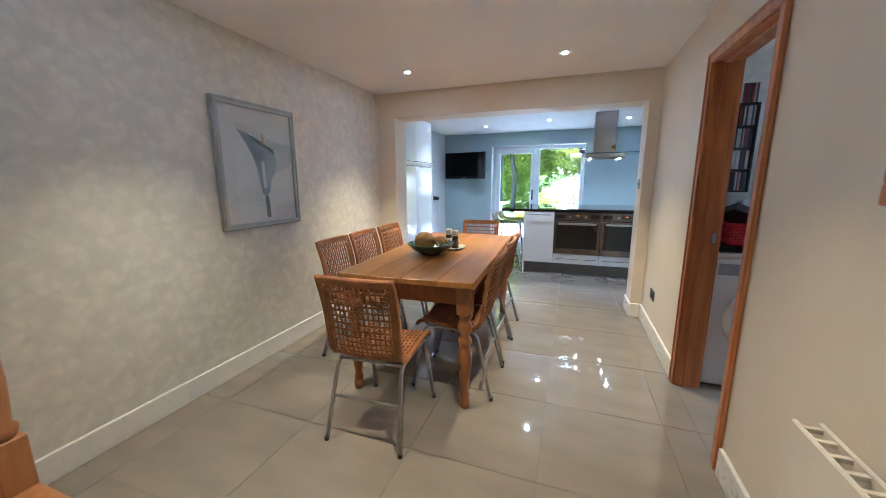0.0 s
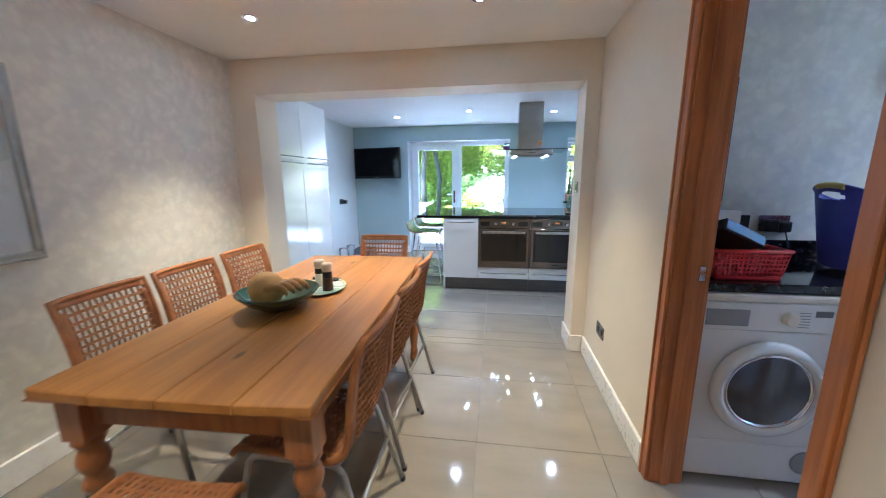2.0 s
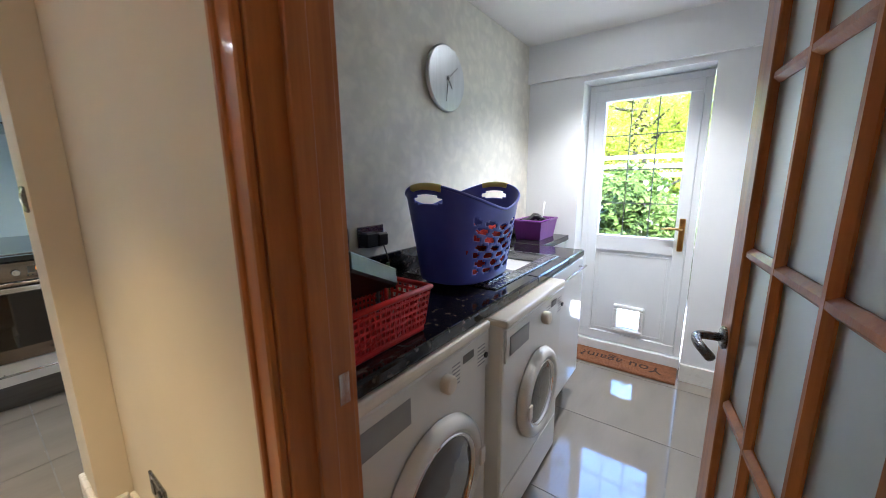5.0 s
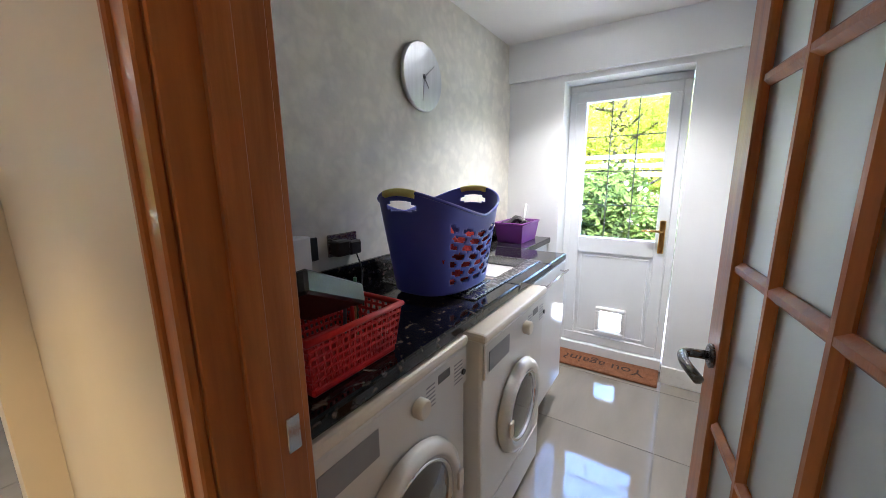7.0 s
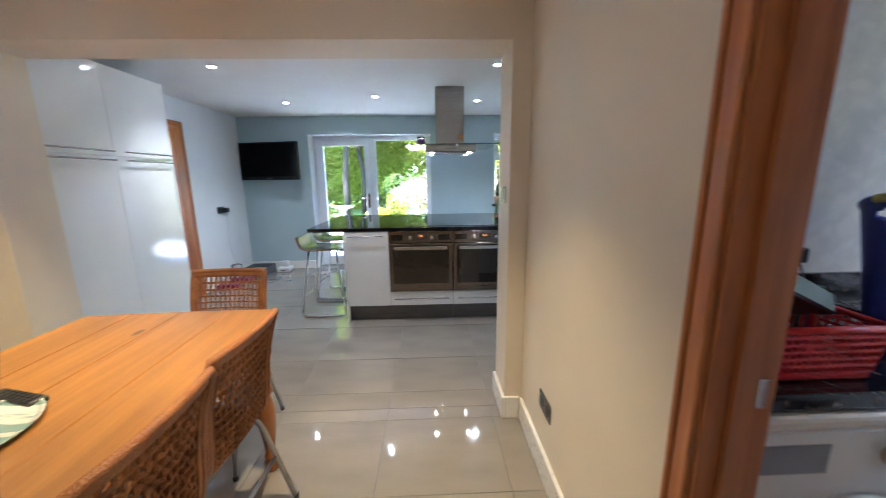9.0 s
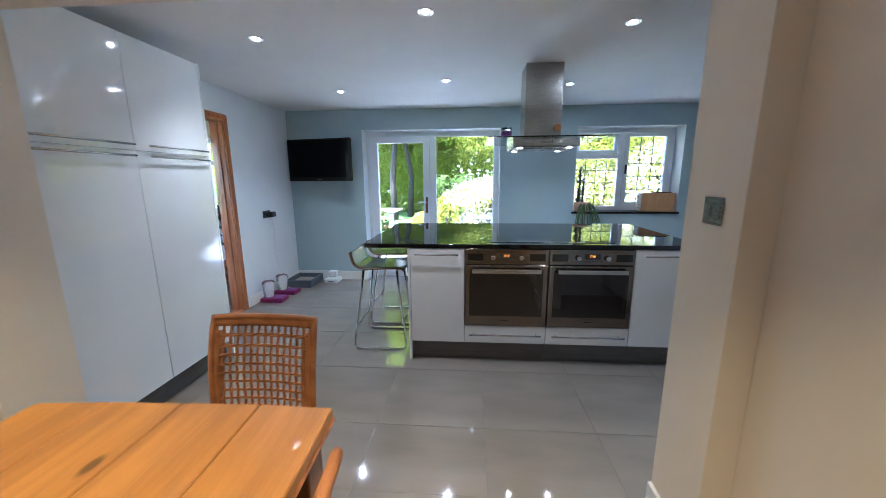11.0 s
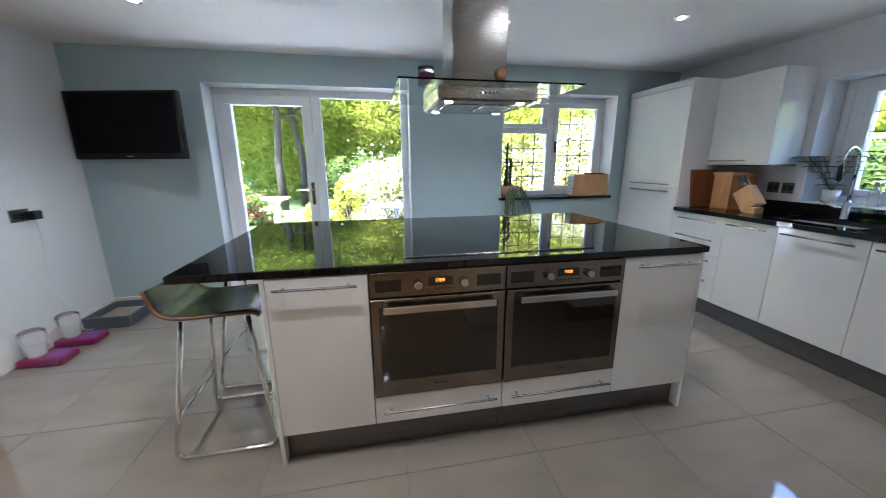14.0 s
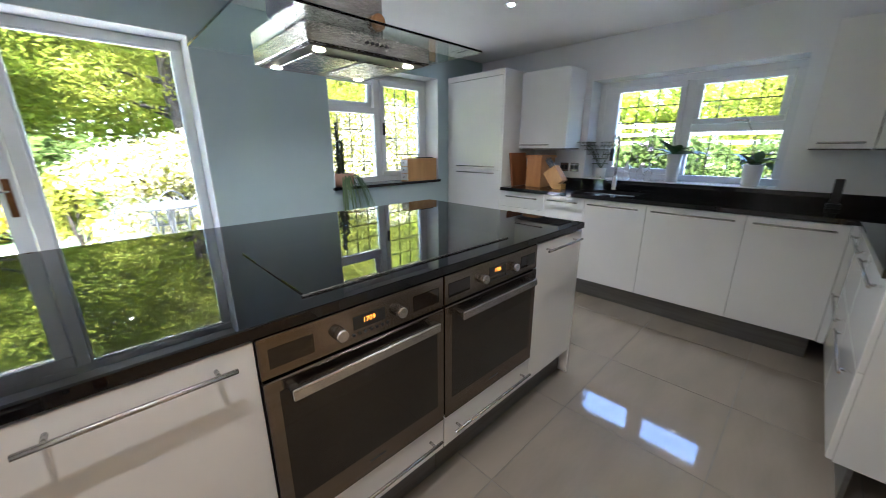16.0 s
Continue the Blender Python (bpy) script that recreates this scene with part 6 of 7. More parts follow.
# glazed pine door standing open
def glazed_door():
    """Fifteen-pane pine door, modelled shut along +x from its hinge edge."""
    w, h, t = 0.672, 1.905, 0.036
    ob = thing("door_utility", "open glazed pine door with fifteen obscured panes", "door", kind="structure")
    st, top, bot = 0.085, 0.075, 0.145
    b = B()
    box(b, 0, st, 0, t, 0.008, h, 0.003)
    box(b, w - st, w, 0, t, 0.008, h, 0.003)
    box(b, st, w - st, 0.0005, t - 0.0005, h - top, h - 0.0005, 0.003)
    box(b, st, w - st, 0.0005, t - 0.0005, 0.0085, bot, 0.003)
    part("stiles_and_rails", b, M_PINE, ob)
    nx, nz, g = 3, 5, 0.028
    pw, ph = (w - 2 * st - (nx - 1) * g) / nx, (h - top - bot - (nz - 1) * g) / nz
    for i in range(1, nx):
        x = st + i * pw + (i - 1) * g
        part("glazing_bar", box(B(), x, x + g, 0.003, t - 0.003, bot, h - top, 0.009), M_PINE, ob)
    for j in range(1, nz):
        z = bot + j * ph + (j - 1) * g
        part("glazing_bar", box(B(), st, w - st, 0.0035, t - 0.0035, z, z + g, 0.009), M_PINE, ob)
    for i in range(nx):
        for j in range(nz):
            x, z = st + i * (pw + g), bot + j * (ph + g)
            part("pane", box(B(), x - 0.004, x + pw + 0.004, t / 2 - 0.002, t / 2 + 0.002, z - 0.004, z + ph + 0.004), M_FROST, ob)
    for s in (0, 1):
        y = t if s else 0.0
        d = 1 if s else -1
        b = B()
        lo, hi = sorted((y, y + d * 0.008))
        bb = lathe(B(), [(0.026, 0), (0.026, 0.006), (0.02, 0.009)], 0, 0, 24)
        turn(bb, Matrix.Translation((w - 0.048, y, 0.955)) @ Matrix.Rotation(radians(-90 * d), 4, 'X'))
        rose = part("handle_rose", bb, M_STEEL, ob)
        part("lever", tube(B(), rounded([(w - 0.048, y, 0.955), (w - 0.048, y + d * 0.055, 0.955), (w - 0.10, y + d * 0.06, 0.955), (w - 0.16, y + d * 0.045, 0.95)], 0.02), 0.010, 12), M_STEEL, rose)
    ob.matrix_basis = pose(1.165, 3.556, 0.0, 0, 0, 8.5)
    return ob


glazed_door()

# ---- living room glimpsed through the doorway ----
LX, LY0, LY1 = -6.2, 5.9, 9.28
b = box(B(), LX, KL - 0.121, LY0, LY1, -0.1, 0.0)
structure("floor_living", b, M_CARPET, "pale pinkish carpet of the living room")
structure("ceiling_living", box(B(), LX, KL - 0.121, LY0, LY1, H + 0.05, H + 0.2), M_CEIL, "white living room ceiling")
LW = (-5.4, -2.9, 0.87, 1.95)
structure("wall_living_garden", wall_y(B(), LY1, LY1 + 0.3, LX, KL - 0.12, 0, H + 0.05, [LW]), M_CREAM, "cream living room wall with a window")
structure("wall_living_far", wall_x(B(), LX - 0.12, LX, LY0, LY1 + 0.3, 0, H + 0.05), M_CREAM, "cream living room wall")
# Unseen wall; its bare opening is added to let daylight brighten the room.
structure("wall_living_back", wall_y(B(), LY0 - 0.12, LY0, LX, KL - 0.121, 0, H + 0.05, [(-4.6, -3.7, 0.9, 1.9)]), M_CREAM, "cream living room wall")
wl = thing("window_3", "white living room window onto the garden", "window", (-4.2, LY1, 0.85), kind="structure")
part("window_frame", frame_rect(B(), 'y', LY1 + 0.1, LY1 + 0.17, LW[0] + 0.004, LW[1] - 0.004, LW[2] + 0.004, LW[3] - 0.004, 0.06), M_UPVC, wl)
b = B()
for x in (-4.10, -3.60):
    bar(b, 'y', LY1 + 0.102, LY1 + 0.168, x - 0.035, x + 0.035, LW[2] + 0.064, LW[3] - 0.064)
bar(b, 'y', LY1 + 0.104, LY1 + 0.166, LW[0] + 0.064, LW[1] - 0.064, 1.60, 1.65)
part("mullion", b, M_UPVC, wl)
pane(wl, 'y', LY1 + 0.135, LW[0] + 0.06, LW[1] - 0.06, LW[2] + 0.06, LW[3] - 0.06)
b = box(B(), LW[0], LW[1], LY1 - 0.1, LY1 + 0.098, LW[2] - 0.03, LW[2], 0.004)
structure("sill_living", b, M_PINE, "pine window sill")
radiator("radiator", "cream radiator beneath the living room window", 'y', LY1, -1, -4.5, -3.2, 0.22, 0.74, M_CREAMPLASTIC)
tb = thing("coffee_table", "low pine coffee table on the carpet", "table", (-3.6, 8.65, 0))
part("tabletop", box(B(), -4.1, -2.9, 8.4, 8.85, 0.24, 0.30, 0.006), M_PINE, tb)
part("shelf", box(B(), -4.05, -2.95, 8.45, 8.80, 0.10, 0.13, 0.004), M_PINE, tb)
for x in (-4.09, -2.97):
    for y in (8.41, 8.78):
        part("leg", box(B(), x, x + 0.06, y, y + 0.06, 0.0, 0.24, 0.003), M_PINE, tb)
ob = solid("vase", lathe(B(), [(0.05, LW[2] + 0.001), (0.06, LW[2] + 0.01), (0.062, LW[2] + 0.30), (0.055, LW[2] + 0.31)], -3.72, LY1 - 0.02, 24), M_POT, "tall pale cylindrical vase on the living room sill", "vase", at=(-3.72, LY1, LW[2]))


# ---- house plants ----
def leaf_blade(b, base, direction, length, width, droop, seg=6):
    """One long leaf that arches over."""
    base, d = Vector(base), Vector(direction).normalized()
    side = d.cross(Vector((0, 0, 1)))
    side = side.normalized() if side.length > 1e-3 else Vector((1, 0, 0))
    rows = []
    for i in range(seg + 1):
        t = i / seg
        p = base + d * (length * t) + Vector((0, 0, -droop * t * t * length))
        w = width * math.sin(math.pi * min(0.98, 0.12 + 0.86 * t)) * 0.5
        rows.append((b.verts.new(p - side * w), b.verts.new(p + Vector((0, 0, -w * 0.3))), b.verts.new(p + side * w)))
    for A, C in zip(rows, rows[1:]):
        b.faces.new((A[0], A[1], C[1], C[0])).smooth = True
        b.faces.new((A[1], A[2], C[2], C[1])).smooth = True


def orchid(x, y, z, r, hgt, leaves, seed, spike=False, size=1.0):
    rnd = random.Random(seed)
    ob = thing("orchid", "orchid with broad dark leaves in a white pot", "pot plant", (x, y, z), "plants on the sink sill")
    part("pot", lathe(B(), [(r * 0.75, z), (r * 0.78, z + 0.006), (r, z + hgt), (r * 0.93, z + hgt), (r * 0.88, z + hgt - 0.02), (0.01, z + hgt - 0.02)], x, y, 28), M_POT, ob)
    b = B()
    for i in range(leaves):
        a = 2 * math.pi * i / leaves + rnd.random() * 0.6
        leaf_blade(b, (x, y, z + hgt - 0.015), (math.cos(a) * 0.6, math.sin(a), 0.55 + rnd.random() * 1.1), (0.20 + rnd.random() * 0.10) * size, 0.095 * size, 0.30 + rnd.random() * 0.45)
    part("leaves", b, M_LEAF, ob)
    if spike:
        part("flower_spike", tube(B(), rounded([(x, y, z + hgt - 0.02), (x - 0.02, y + 0.03, z + hgt + 0.2), (x - 0.05, y + 0.12, z + hgt + 0.38), (x - 0.06, y + 0.22, z + hgt + 0.44)], 0.1), 0.0025, 6), M_STEM, ob)


orchid(3.61, 6.985, WE[2] + 0.0065, 0.058, 0.235, 9, 3, True, 1.1)
orchid(3.61, 6.45, WE[2] + 0.0065, 0.068, 0.165, 9, 8, True, 0.95)
rnd = random.Random(4)
ob = thing("herb_plant", "leggy small-leaved plant in a white pot", "pot plant", (3.585, 7.60, WE[2] + 0.006), "plants on the sink sill")
z = WE[2] + 0.0065
part("pot", lathe(B(), [(0.04, z), (0.052, z + 0.10), (0.048, z + 0.10), (0.045, z + 0.09), (0.01, z + 0.09)], 3.585, 7.60, 24), M_POT, ob)
bs, bl = B(), B()
for i in range(11):
    a = rnd.random() * 6.28
    p = Vector((3.585, 7.60, z + 0.09))
    pts = [p]
    for k in range(6):
        p = p + Vector((math.cos(a) * 0.016 - 0.010 + rnd.uniform(-0.012, 0.012), math.sin(a) * 0.026 + rnd.uniform(-0.014, 0.014), 0.050 - 0.003 * k))
        pts.append(p)
        for q in range(3 if k > 2 else 1):
            c = rnd.random() * 6.28
            leaf_blade(bl, p, (math.cos(c), math.sin(c), 0.2), 0.062, 0.044, 0.3, 4)
    tube(bs, pts, 0.0020, 5)
part("stems", bs, M_STEM, ob)
part("leaves", bl, M_LEAF, ob)
ob = thing("trailing_plant", "trailing spider plant in a pale pot on the black sill", "pot plant", (1.60, KN + 0.04, WN[2]))
z = WN[2] + 0.0045
px, py = 1.62, KN + 0.05
part("pot", lathe(B(), [(0.07, z), (0.088, z + 0.01), (0.098, z + 0.12), (0.092, z + 0.12), (0.086, z + 0.10), (0.01, z + 0.10)], px, py, 28), M_TERRA, ob)
b = B()
for i in range(64):
    a = rnd.random() * 6.28
    leaf_blade(b, (px + 0.03 + 0.03 * math.cos(a), py - 0.03 + 0.03 * math.sin(a), z + 0.10), (math.cos(a) * 0.40 + 0.10, -0.42 + math.sin(a) * 0.25, 0.40), 0.16 + rnd.random() * 0.16, 0.010, 1.7 + rnd.random() * 1.0, 8)
part("leaves", b, M_SPIDER, ob)
for k, (dx, dy, top) in enumerate(((-0.03, 0.02, 0.56), (0.015, 0.03, 0.40), (-0.05, -0.01, 0.30))):
    b = tube(B(), [(px + dx, py + dy, z + 0.09), (px + dx * 1.1, py + dy, z + top)], 0.011, 8)
    for i in range(int(top * 120)):
        a = rnd.random() * 6.28
        leaf_blade(b, (px + dx * 1.05, py + dy, z + 0.10 + rnd.random() * (top - 0.10)), (math.cos(a), math.sin(a), 0.8), 0.055 + 0.02 * rnd.random(), 0.022, 0.2, 3)
    part("upright_stem", b, M_SUCCULENT, ob, "upright dark succulent stem")

ob = thing("rubber_plant", "dark glossy rubber plant in a pot by the window", "pot plant", (-3.2, 8.98, 0))
part("pot", lathe(B(), [(0.11, 0.0), (0.15, 0.26), (0.14, 0.26), (0.13, 0.23), (0.01, 0.23)], -3.2, 9.0, 24), M_TERRA, ob)
b = B()
tube(b, [(-3.2, 9.0, 0.22), (-3.19, 8.98, 0.6), (-3.21, 8.97, 1.05)], 0.012, 8)
for i in range(14):
    a = i * 2.4
    leaf_blade(b, (-3.2, 8.98, 0.45 + 0.045 * i), (math.cos(a), math.sin(a) * 0.6 - 0.15, 0.35), 0.24, 0.11, 0.55)
part("leaves", b, M_LEAF, ob)

# box of little drawers on the sill
ob = thing("drawer_box", "small wooden box with three white drawers on the sill", "box", (2.55, KN + 0.05, WN[2]))
z = WN[2] + 0.0045
DX0, DX1, DY0, DY1 = 2.33, 2.745, KN - 0.01, KN + 0.115
part("carcass", box(B(), DX0 + 0.012, DX1, DY0, DY1, z, z + 0.235, 0.002), M_BEECH, ob)
for i in range(3):
    z0 = z + 0.012 + i * 0.073
    d = part("drawer_front", box(B(), DX0, DX0 + 0.0115, DY0 + 0.008, DY1 - 0.008, z0, z0 + 0.067, 0.001), M_WHITEPLASTIC, ob)
    part("knob", box(B(), DX0 - 0.008, DX0 - 0.0002, (DY0 + DY1) / 2 - 0.006, (DY0 + DY1) / 2 + 0.006, z0 + 0.028, z0 + 0.040, 0.002), M_BLACK, d)
solid("notebook", box(B(), 2.52, 2.70, DY0 + 0.012, DY1 - 0.01, z + 0.2355, z + 0.246, 0.001), M_BLACK, "dark slim notebook on the drawer box", "notebook", at=(2.6, KN, z + 0.2355))

# chopping board, bread bin, knife block, sockets, bottles
ob = solid("chopping_board", box(B(), -0.14, 0.14, -0.011, 0.011, 0, 0.335, 0.006, 2), M_DARKBOARD, "large dark wooden chopping board leaning on the fridge housing", "chopping board")
ob.matrix_basis = pose(3.16, 8.255, TOPZ + 0.0015, -8, 0, 0)
ob = thing("bread_bin", "warm brown wooden bread bin with a lid", "bread bin", (3.30, 8.08, TOPZ))
part("bin_body", box(B(), 3.13, 3.40, 8.00, 8.165, TOPZ + 0.0004, TOPZ + 0.285, 0.003), M_BOARD, ob)
part("lid", box(B(), 3.12, 3.41, 7.99, 8.175, TOPZ + 0.2855, TOPZ + 0.312, 0.004), M_BOARD, ob)
kb = thing("knife_block", "beech knife block with steel handled knives", "knife block", (3.15, 7.80, TOPZ))
b = B()
box(b, -0.045, 0.045, -0.07, 0.07, 0.0, 0.17, 0.003)
turn(b, Matrix.Translation((3.15, 7.80, TOPZ + 0.044)) @ Matrix.Rotation(radians(-36), 4, 'X'))
block = part("block", b, M_BEECH, kb)
part("foot", box(B(), 3.105, 3.195, 7.755, 7.845, TOPZ + 0.0004, TOPZ + 0.05, 0.003), M_BEECH, kb)
for i in range(5):
    b = tube(B(), [(-0.03 + 0.015 * i, -0.04 + 0.02 * (i % 3), 0.165), (-0.03 + 0.015 * i, -0.04 + 0.02 * (i % 3), 0.275)], 0.0075, 8)
    part("knife_handle", turn(b, Matrix.Translation((3.15, 7.80, TOPZ + 0.044)) @ Matrix.Rotation(radians(-36), 4, 'X')), M_STEEL, kb)
for y in (7.84, 7.95):
    plate_x("wall_socket", "steel wall socket above the granite upstand", "socket", KR, -1, y, 1.10, 0.09, 0.086, M_STEEL)
for k, (y, hgt) in enumerate(((7.36, 0.17), (7.24, 0.14), (7.17, 0.12))):
    z = WE[2] + 0.0065
    ob = thing("soap_bottle", "clear plastic washing-up bottle with a pump", "bottle", (3.59, y, z), "bottles on the sink sill")
    part("bottle_body", lathe(B(), [(0.026, z), (0.03, z + 0.006), (0.03, z + hgt * 0.6), (0.012, z + hgt * 0.75), (0.011, z + hgt * 0.8)], 3.59, y, 18), M_ACRYLIC, ob)
    part("cap", lathe(B(), [(0.013, z + hgt * 0.8), (0.013, z + hgt), (0.006, z + hgt + 0.005)], 3.59, y, 14), M_WHITEPLASTIC, ob)
ob = thing("cordless_phone", "black cordless telephone on its stand", "telephone", (3.38, 5.98, TOPZ))
part("stand", box(B(), 3.34, 3.42, 5.95, 6.02, TOPZ + 0.0004, TOPZ + 0.03, 0.006, 2), M_BLACK, ob)
part("handset", turn(box(B(), -0.012, 0.012, -0.023, 0.023, 0, 0.16, 0.006, 2), Matrix.Translation((3.385, 5.985, TOPZ + 0.028)) @ Matrix.Rotation(radians(12), 4, 'Y')), M_BLACK, ob)


# ---- garden ----
M_LAWN = material("lawn", (0.10, 0.17, 0.035), (0.07, 0.125, 0.025), 3, 0.9, bump=0.8, bump_scale=200, fine=0.3)
M_PAVING = material("pale_paving", (0.62, 0.60, 0.56), (0.54, 0.52, 0.485), 2.5, 0.85, bump=0.3, bump_scale=60, fine=0.12)
M_BARK = material("bark", (0.038, 0.027, 0.018), (0.022, 0.016, 0.011), 8, 0.95, bump=1.0, bump_scale=26, stretch=(2, 2, 0.4))
M_IRON = material("painted_iron", (0.03, 0.035, 0.035), (0.05, 0.05, 0.05), 20, 0.5)
M_FENCE = material("weathered_white_rail", (0.36, 0.34, 0.31), (0.28, 0.265, 0.24), 5, 0.8, stretch=(1, 1, 8))
M_STONE = material("pale_stone", (0.24, 0.225, 0.20), (0.18, 0.17, 0.15), 6, 0.9, bump=0.4)


def foliage_material(name, base, base2, through=0.62):
    m = material(name, base, base2, 2.5, 0.6, 0.75, island=0.25, contrast=(0.3, 0.7), spec=0.12)
    t = m.node_tree
    n, l = t.nodes, t.links
    p = n["Principled BSDF"]
    tr, add = n.new("ShaderNodeBsdfTranslucent"), n.new("ShaderNodeMixShader")
    l.new(p.inputs["Base Color"].links[0].from_socket, tr.inputs["Color"])
    add.inputs[0].default_value = through
    l.new(p.outputs[0], add.inputs[1])
    l.new(tr.outputs[0], add.inputs[2])
    l.new(add.outputs[0], n["Material Output"].inputs["Surface"])
    return m


M_GREEN = foliage_material("beech_foliage", (0.355, 0.385, 0.048), (0.265, 0.305, 0.038))
M_DARKGREEN = foliage_material("laurel_foliage", (0.105, 0.145, 0.030), (0.070, 0.105, 0.024))
M_LIME = foliage_material("lime_foliage", (0.30, 0.30, 0.040), (0.22, 0.235, 0.034))
M_BLOSSOM = foliage_material("white_blossom", (0.50, 0.44, 0.32), (0.34, 0.34, 0.17), 0.3)
M_GOLD = foliage_material("golden_shrub", (0.55, 0.42, 0.03), (0.42, 0.32, 0.03), 0.3)
M_REDFLOWER = foliage_material("red_flowers", (0.42, 0.06, 0.06), (0.32, 0.10, 0.06), 0.3)
M_MAUVE = foliage_material("mauve_blossom", (0.52, 0.36, 0.46), (0.42, 0.28, 0.40), 0.3)

b = box(B(), -150, 150, -150, 150, -0.30, -0.12)
GROUND = structure("ground", b, M_LAWN, "mown lawn reaching to the trees")
b = box(B(), -5.5, 6.0, KN + 0.301, KN + 4.6, -0.119, -0.09)
structure("pavement_patio", b, M_PAVING, "sunlit pale paved patio behind the house")
b = box(B(), UE + 0.301, 6.2, 2.0, KN + 0.3, -0.119, -0.09)
structure("pavement_side", b, M_PAVING, "pale paved path beside the house")


def leaves(name_seed, blobs, count, size, long=1.6):
    """Many small leaves scattered through uneven clumps (x, y, z, rx, ry, rz), denser to the outside."""
    rs = np.random.RandomState(name_seed)
    vol = np.array([q[3] * q[4] * q[5] for q in blobs]) ** 0.66
    pick = rs.choice(len(blobs), count, p=vol / vol.sum())
    q = np.array(blobs)[pick]
    d = rs.normal(size=(count, 3))
    d /= np.linalg.norm(d, axis=1)[:, None]
    r = rs.uniform(0.45, 1.0, count) ** 0.5 * rs.uniform(0.82, 1.14, count)
    c = q[:, :3] + d * r[:, None] * q[:, 3:]
    nrm = d + rs.normal(scale=0.7, size=(count, 3)) + np.array([0, 0, 0.4])
    nrm /= np.linalg.norm(nrm, axis=1)[:, None]
    a = np.cross(nrm, rs.normal(size=(count, 3)))
    a /= np.linalg.norm(a, axis=1)[:, None]
    e = np.cross(nrm, a)
    s = size * rs.uniform(0.6, 1.35, count)[:, None]
    v = np.stack([c - a * s * long / 2, c - e * s * 0.36 + nrm * s * 0.1, c + a * s * long / 2, c + e * s * 0.36 + nrm * s * 0.1], 1).reshape(-1, 3)
    me = bpy.data.meshes.new("leaves")
    me.from_pydata(v.tolist(), [], [tuple(range(4 * i, 4 * i + 4)) for i in range(count)])
    return me


def leafy(name, me, mat, parent):
    me.materials.append(mat)
    ob = new(name, me)
    ob.parent = parent
    me.transform(Matrix.Translation(-Vector(ORIGIN[parent.name])))
    ORIGIN[ob.name] = ORIGIN[parent.name]
    return ob


def tree(x, y, height, spread, seed, mat, count, size, label, trunk=0.16, crown_from=0.3):
    rnd = random.Random(seed)
    ob = thing("tree", label, "tree", (x, y, -0.12), "garden trees")
    b = B()
    pts = [(x, y, -0.15)]
    for i in range(1, 7):
        pts.append((x + rnd.uniform(-1, 1) * 0.10 * i, y + rnd.uniform(-1, 1) * 0.10 * i, height * 0.86 * i / 6))
    tube(b, pts, lambda t: trunk * (1.15 - 0.85 * t), 10)
    blobs = []
    for i in range(15):
        t = crown_from + (1 - crown_from) * (i + rnd.random()) / 15
        k = min(5, int(t * 6))
        base = Vector(pts[k]).lerp(Vector(pts[k + 1]), min(1.0, t * 6 - k)) if k < 6 else Vector(pts[6])
        a = rnd.random() * 6.283
        reach = spread * (0.35 + 0.65 * rnd.random()) * (1.1 - 0.55 * t)
        tip = base + Vector((math.cos(a) * reach, math.sin(a) * reach, reach * (0.25 + 0.35 * rnd.random())))
        mid = (base + tip) / 2 + Vector((0, 0, -0.08 * reach))
        tube(b, [base, mid, tip], lambda q: trunk * 0.36 * (1.1 - 0.9 * q), 6)
        for k in range(3):
            w = spread * (0.20 + 0.16 * rnd.random())
            o = tip + Vector((rnd.uniform(-1, 1), rnd.uniform(-1, 1), rnd.uniform(-0.5, 0.6))) * w * 0.9
            blobs.append((o.x, o.y, o.z, w * 1.2, w * 1.2, w * 0.7))
    part("trunk", b, M_BARK, ob)
    leafy("crown", leaves(seed, blobs, count, size), mat, ob)
    return ob


def shrub(x, y, w, d, h, seed, mat, count, size, label, name="shrub", z=-0.12, bloom=None):
    rnd = random.Random(seed)
    ob = thing(name, label, "shrub", (x, y, z), "garden shrubs")
    blobs = []
    for i in range(12):
        a, r = rnd.random() * 6.283, rnd.random() ** 0.5
        hh = rnd.random()
        blobs.append((x + math.cos(a) * r * w * 0.5 * (1 - 0.5 * hh), y + math.sin(a) * r * d * 0.5 * (1 - 0.5 * hh), z + h * (0.15 + 0.68 * hh), w * 0.22, d * 0.22, h * 0.20))
    b = B()
    for q in blobs[:7]:
        tube(b, [(x, y, z), ((x + q[0]) / 2, (y + q[1]) / 2, z + (q[2] - z) * 0.6), q[:3]], 0.02, 5)
    part("stems", b, M_BARK, ob)
    leafy("foliage", leaves(seed, blobs, count, size), mat, ob)
    if bloom:
        leafy("blossom", leaves(seed + 100, [(q[0], q[1], q[2] + 0.04, q[3] * 1.05, q[4] * 1.05, q[5] * 1.05) for q in blobs], bloom[1], bloom[2], 1.0), bloom[0], ob)
    return ob


# trees beyond the patio
tree(-2.6, 17.5, 9.5, 3.0, 21, M_GREEN, 44000, 0.065, "tall beech tree with fresh green leaves", 0.115, 0.30)
tree(-2.25, 18.8, 10.0, 3.2, 22, M_GREEN, 44000, 0.065, "tall beech tree with fresh green leaves", 0.11, 0.32)
tree(-6.5, 19.0, 9.0, 3.4, 23, M_GREEN, 40000, 0.07, "tall beech tree with fresh green leaves", 0.2, 0.15)
tree(1.8, 17.0, 8.5, 3.2, 24, M_LIME, 44000, 0.065, "tall tree with yellow-green leaves", 0.2, 0.18)
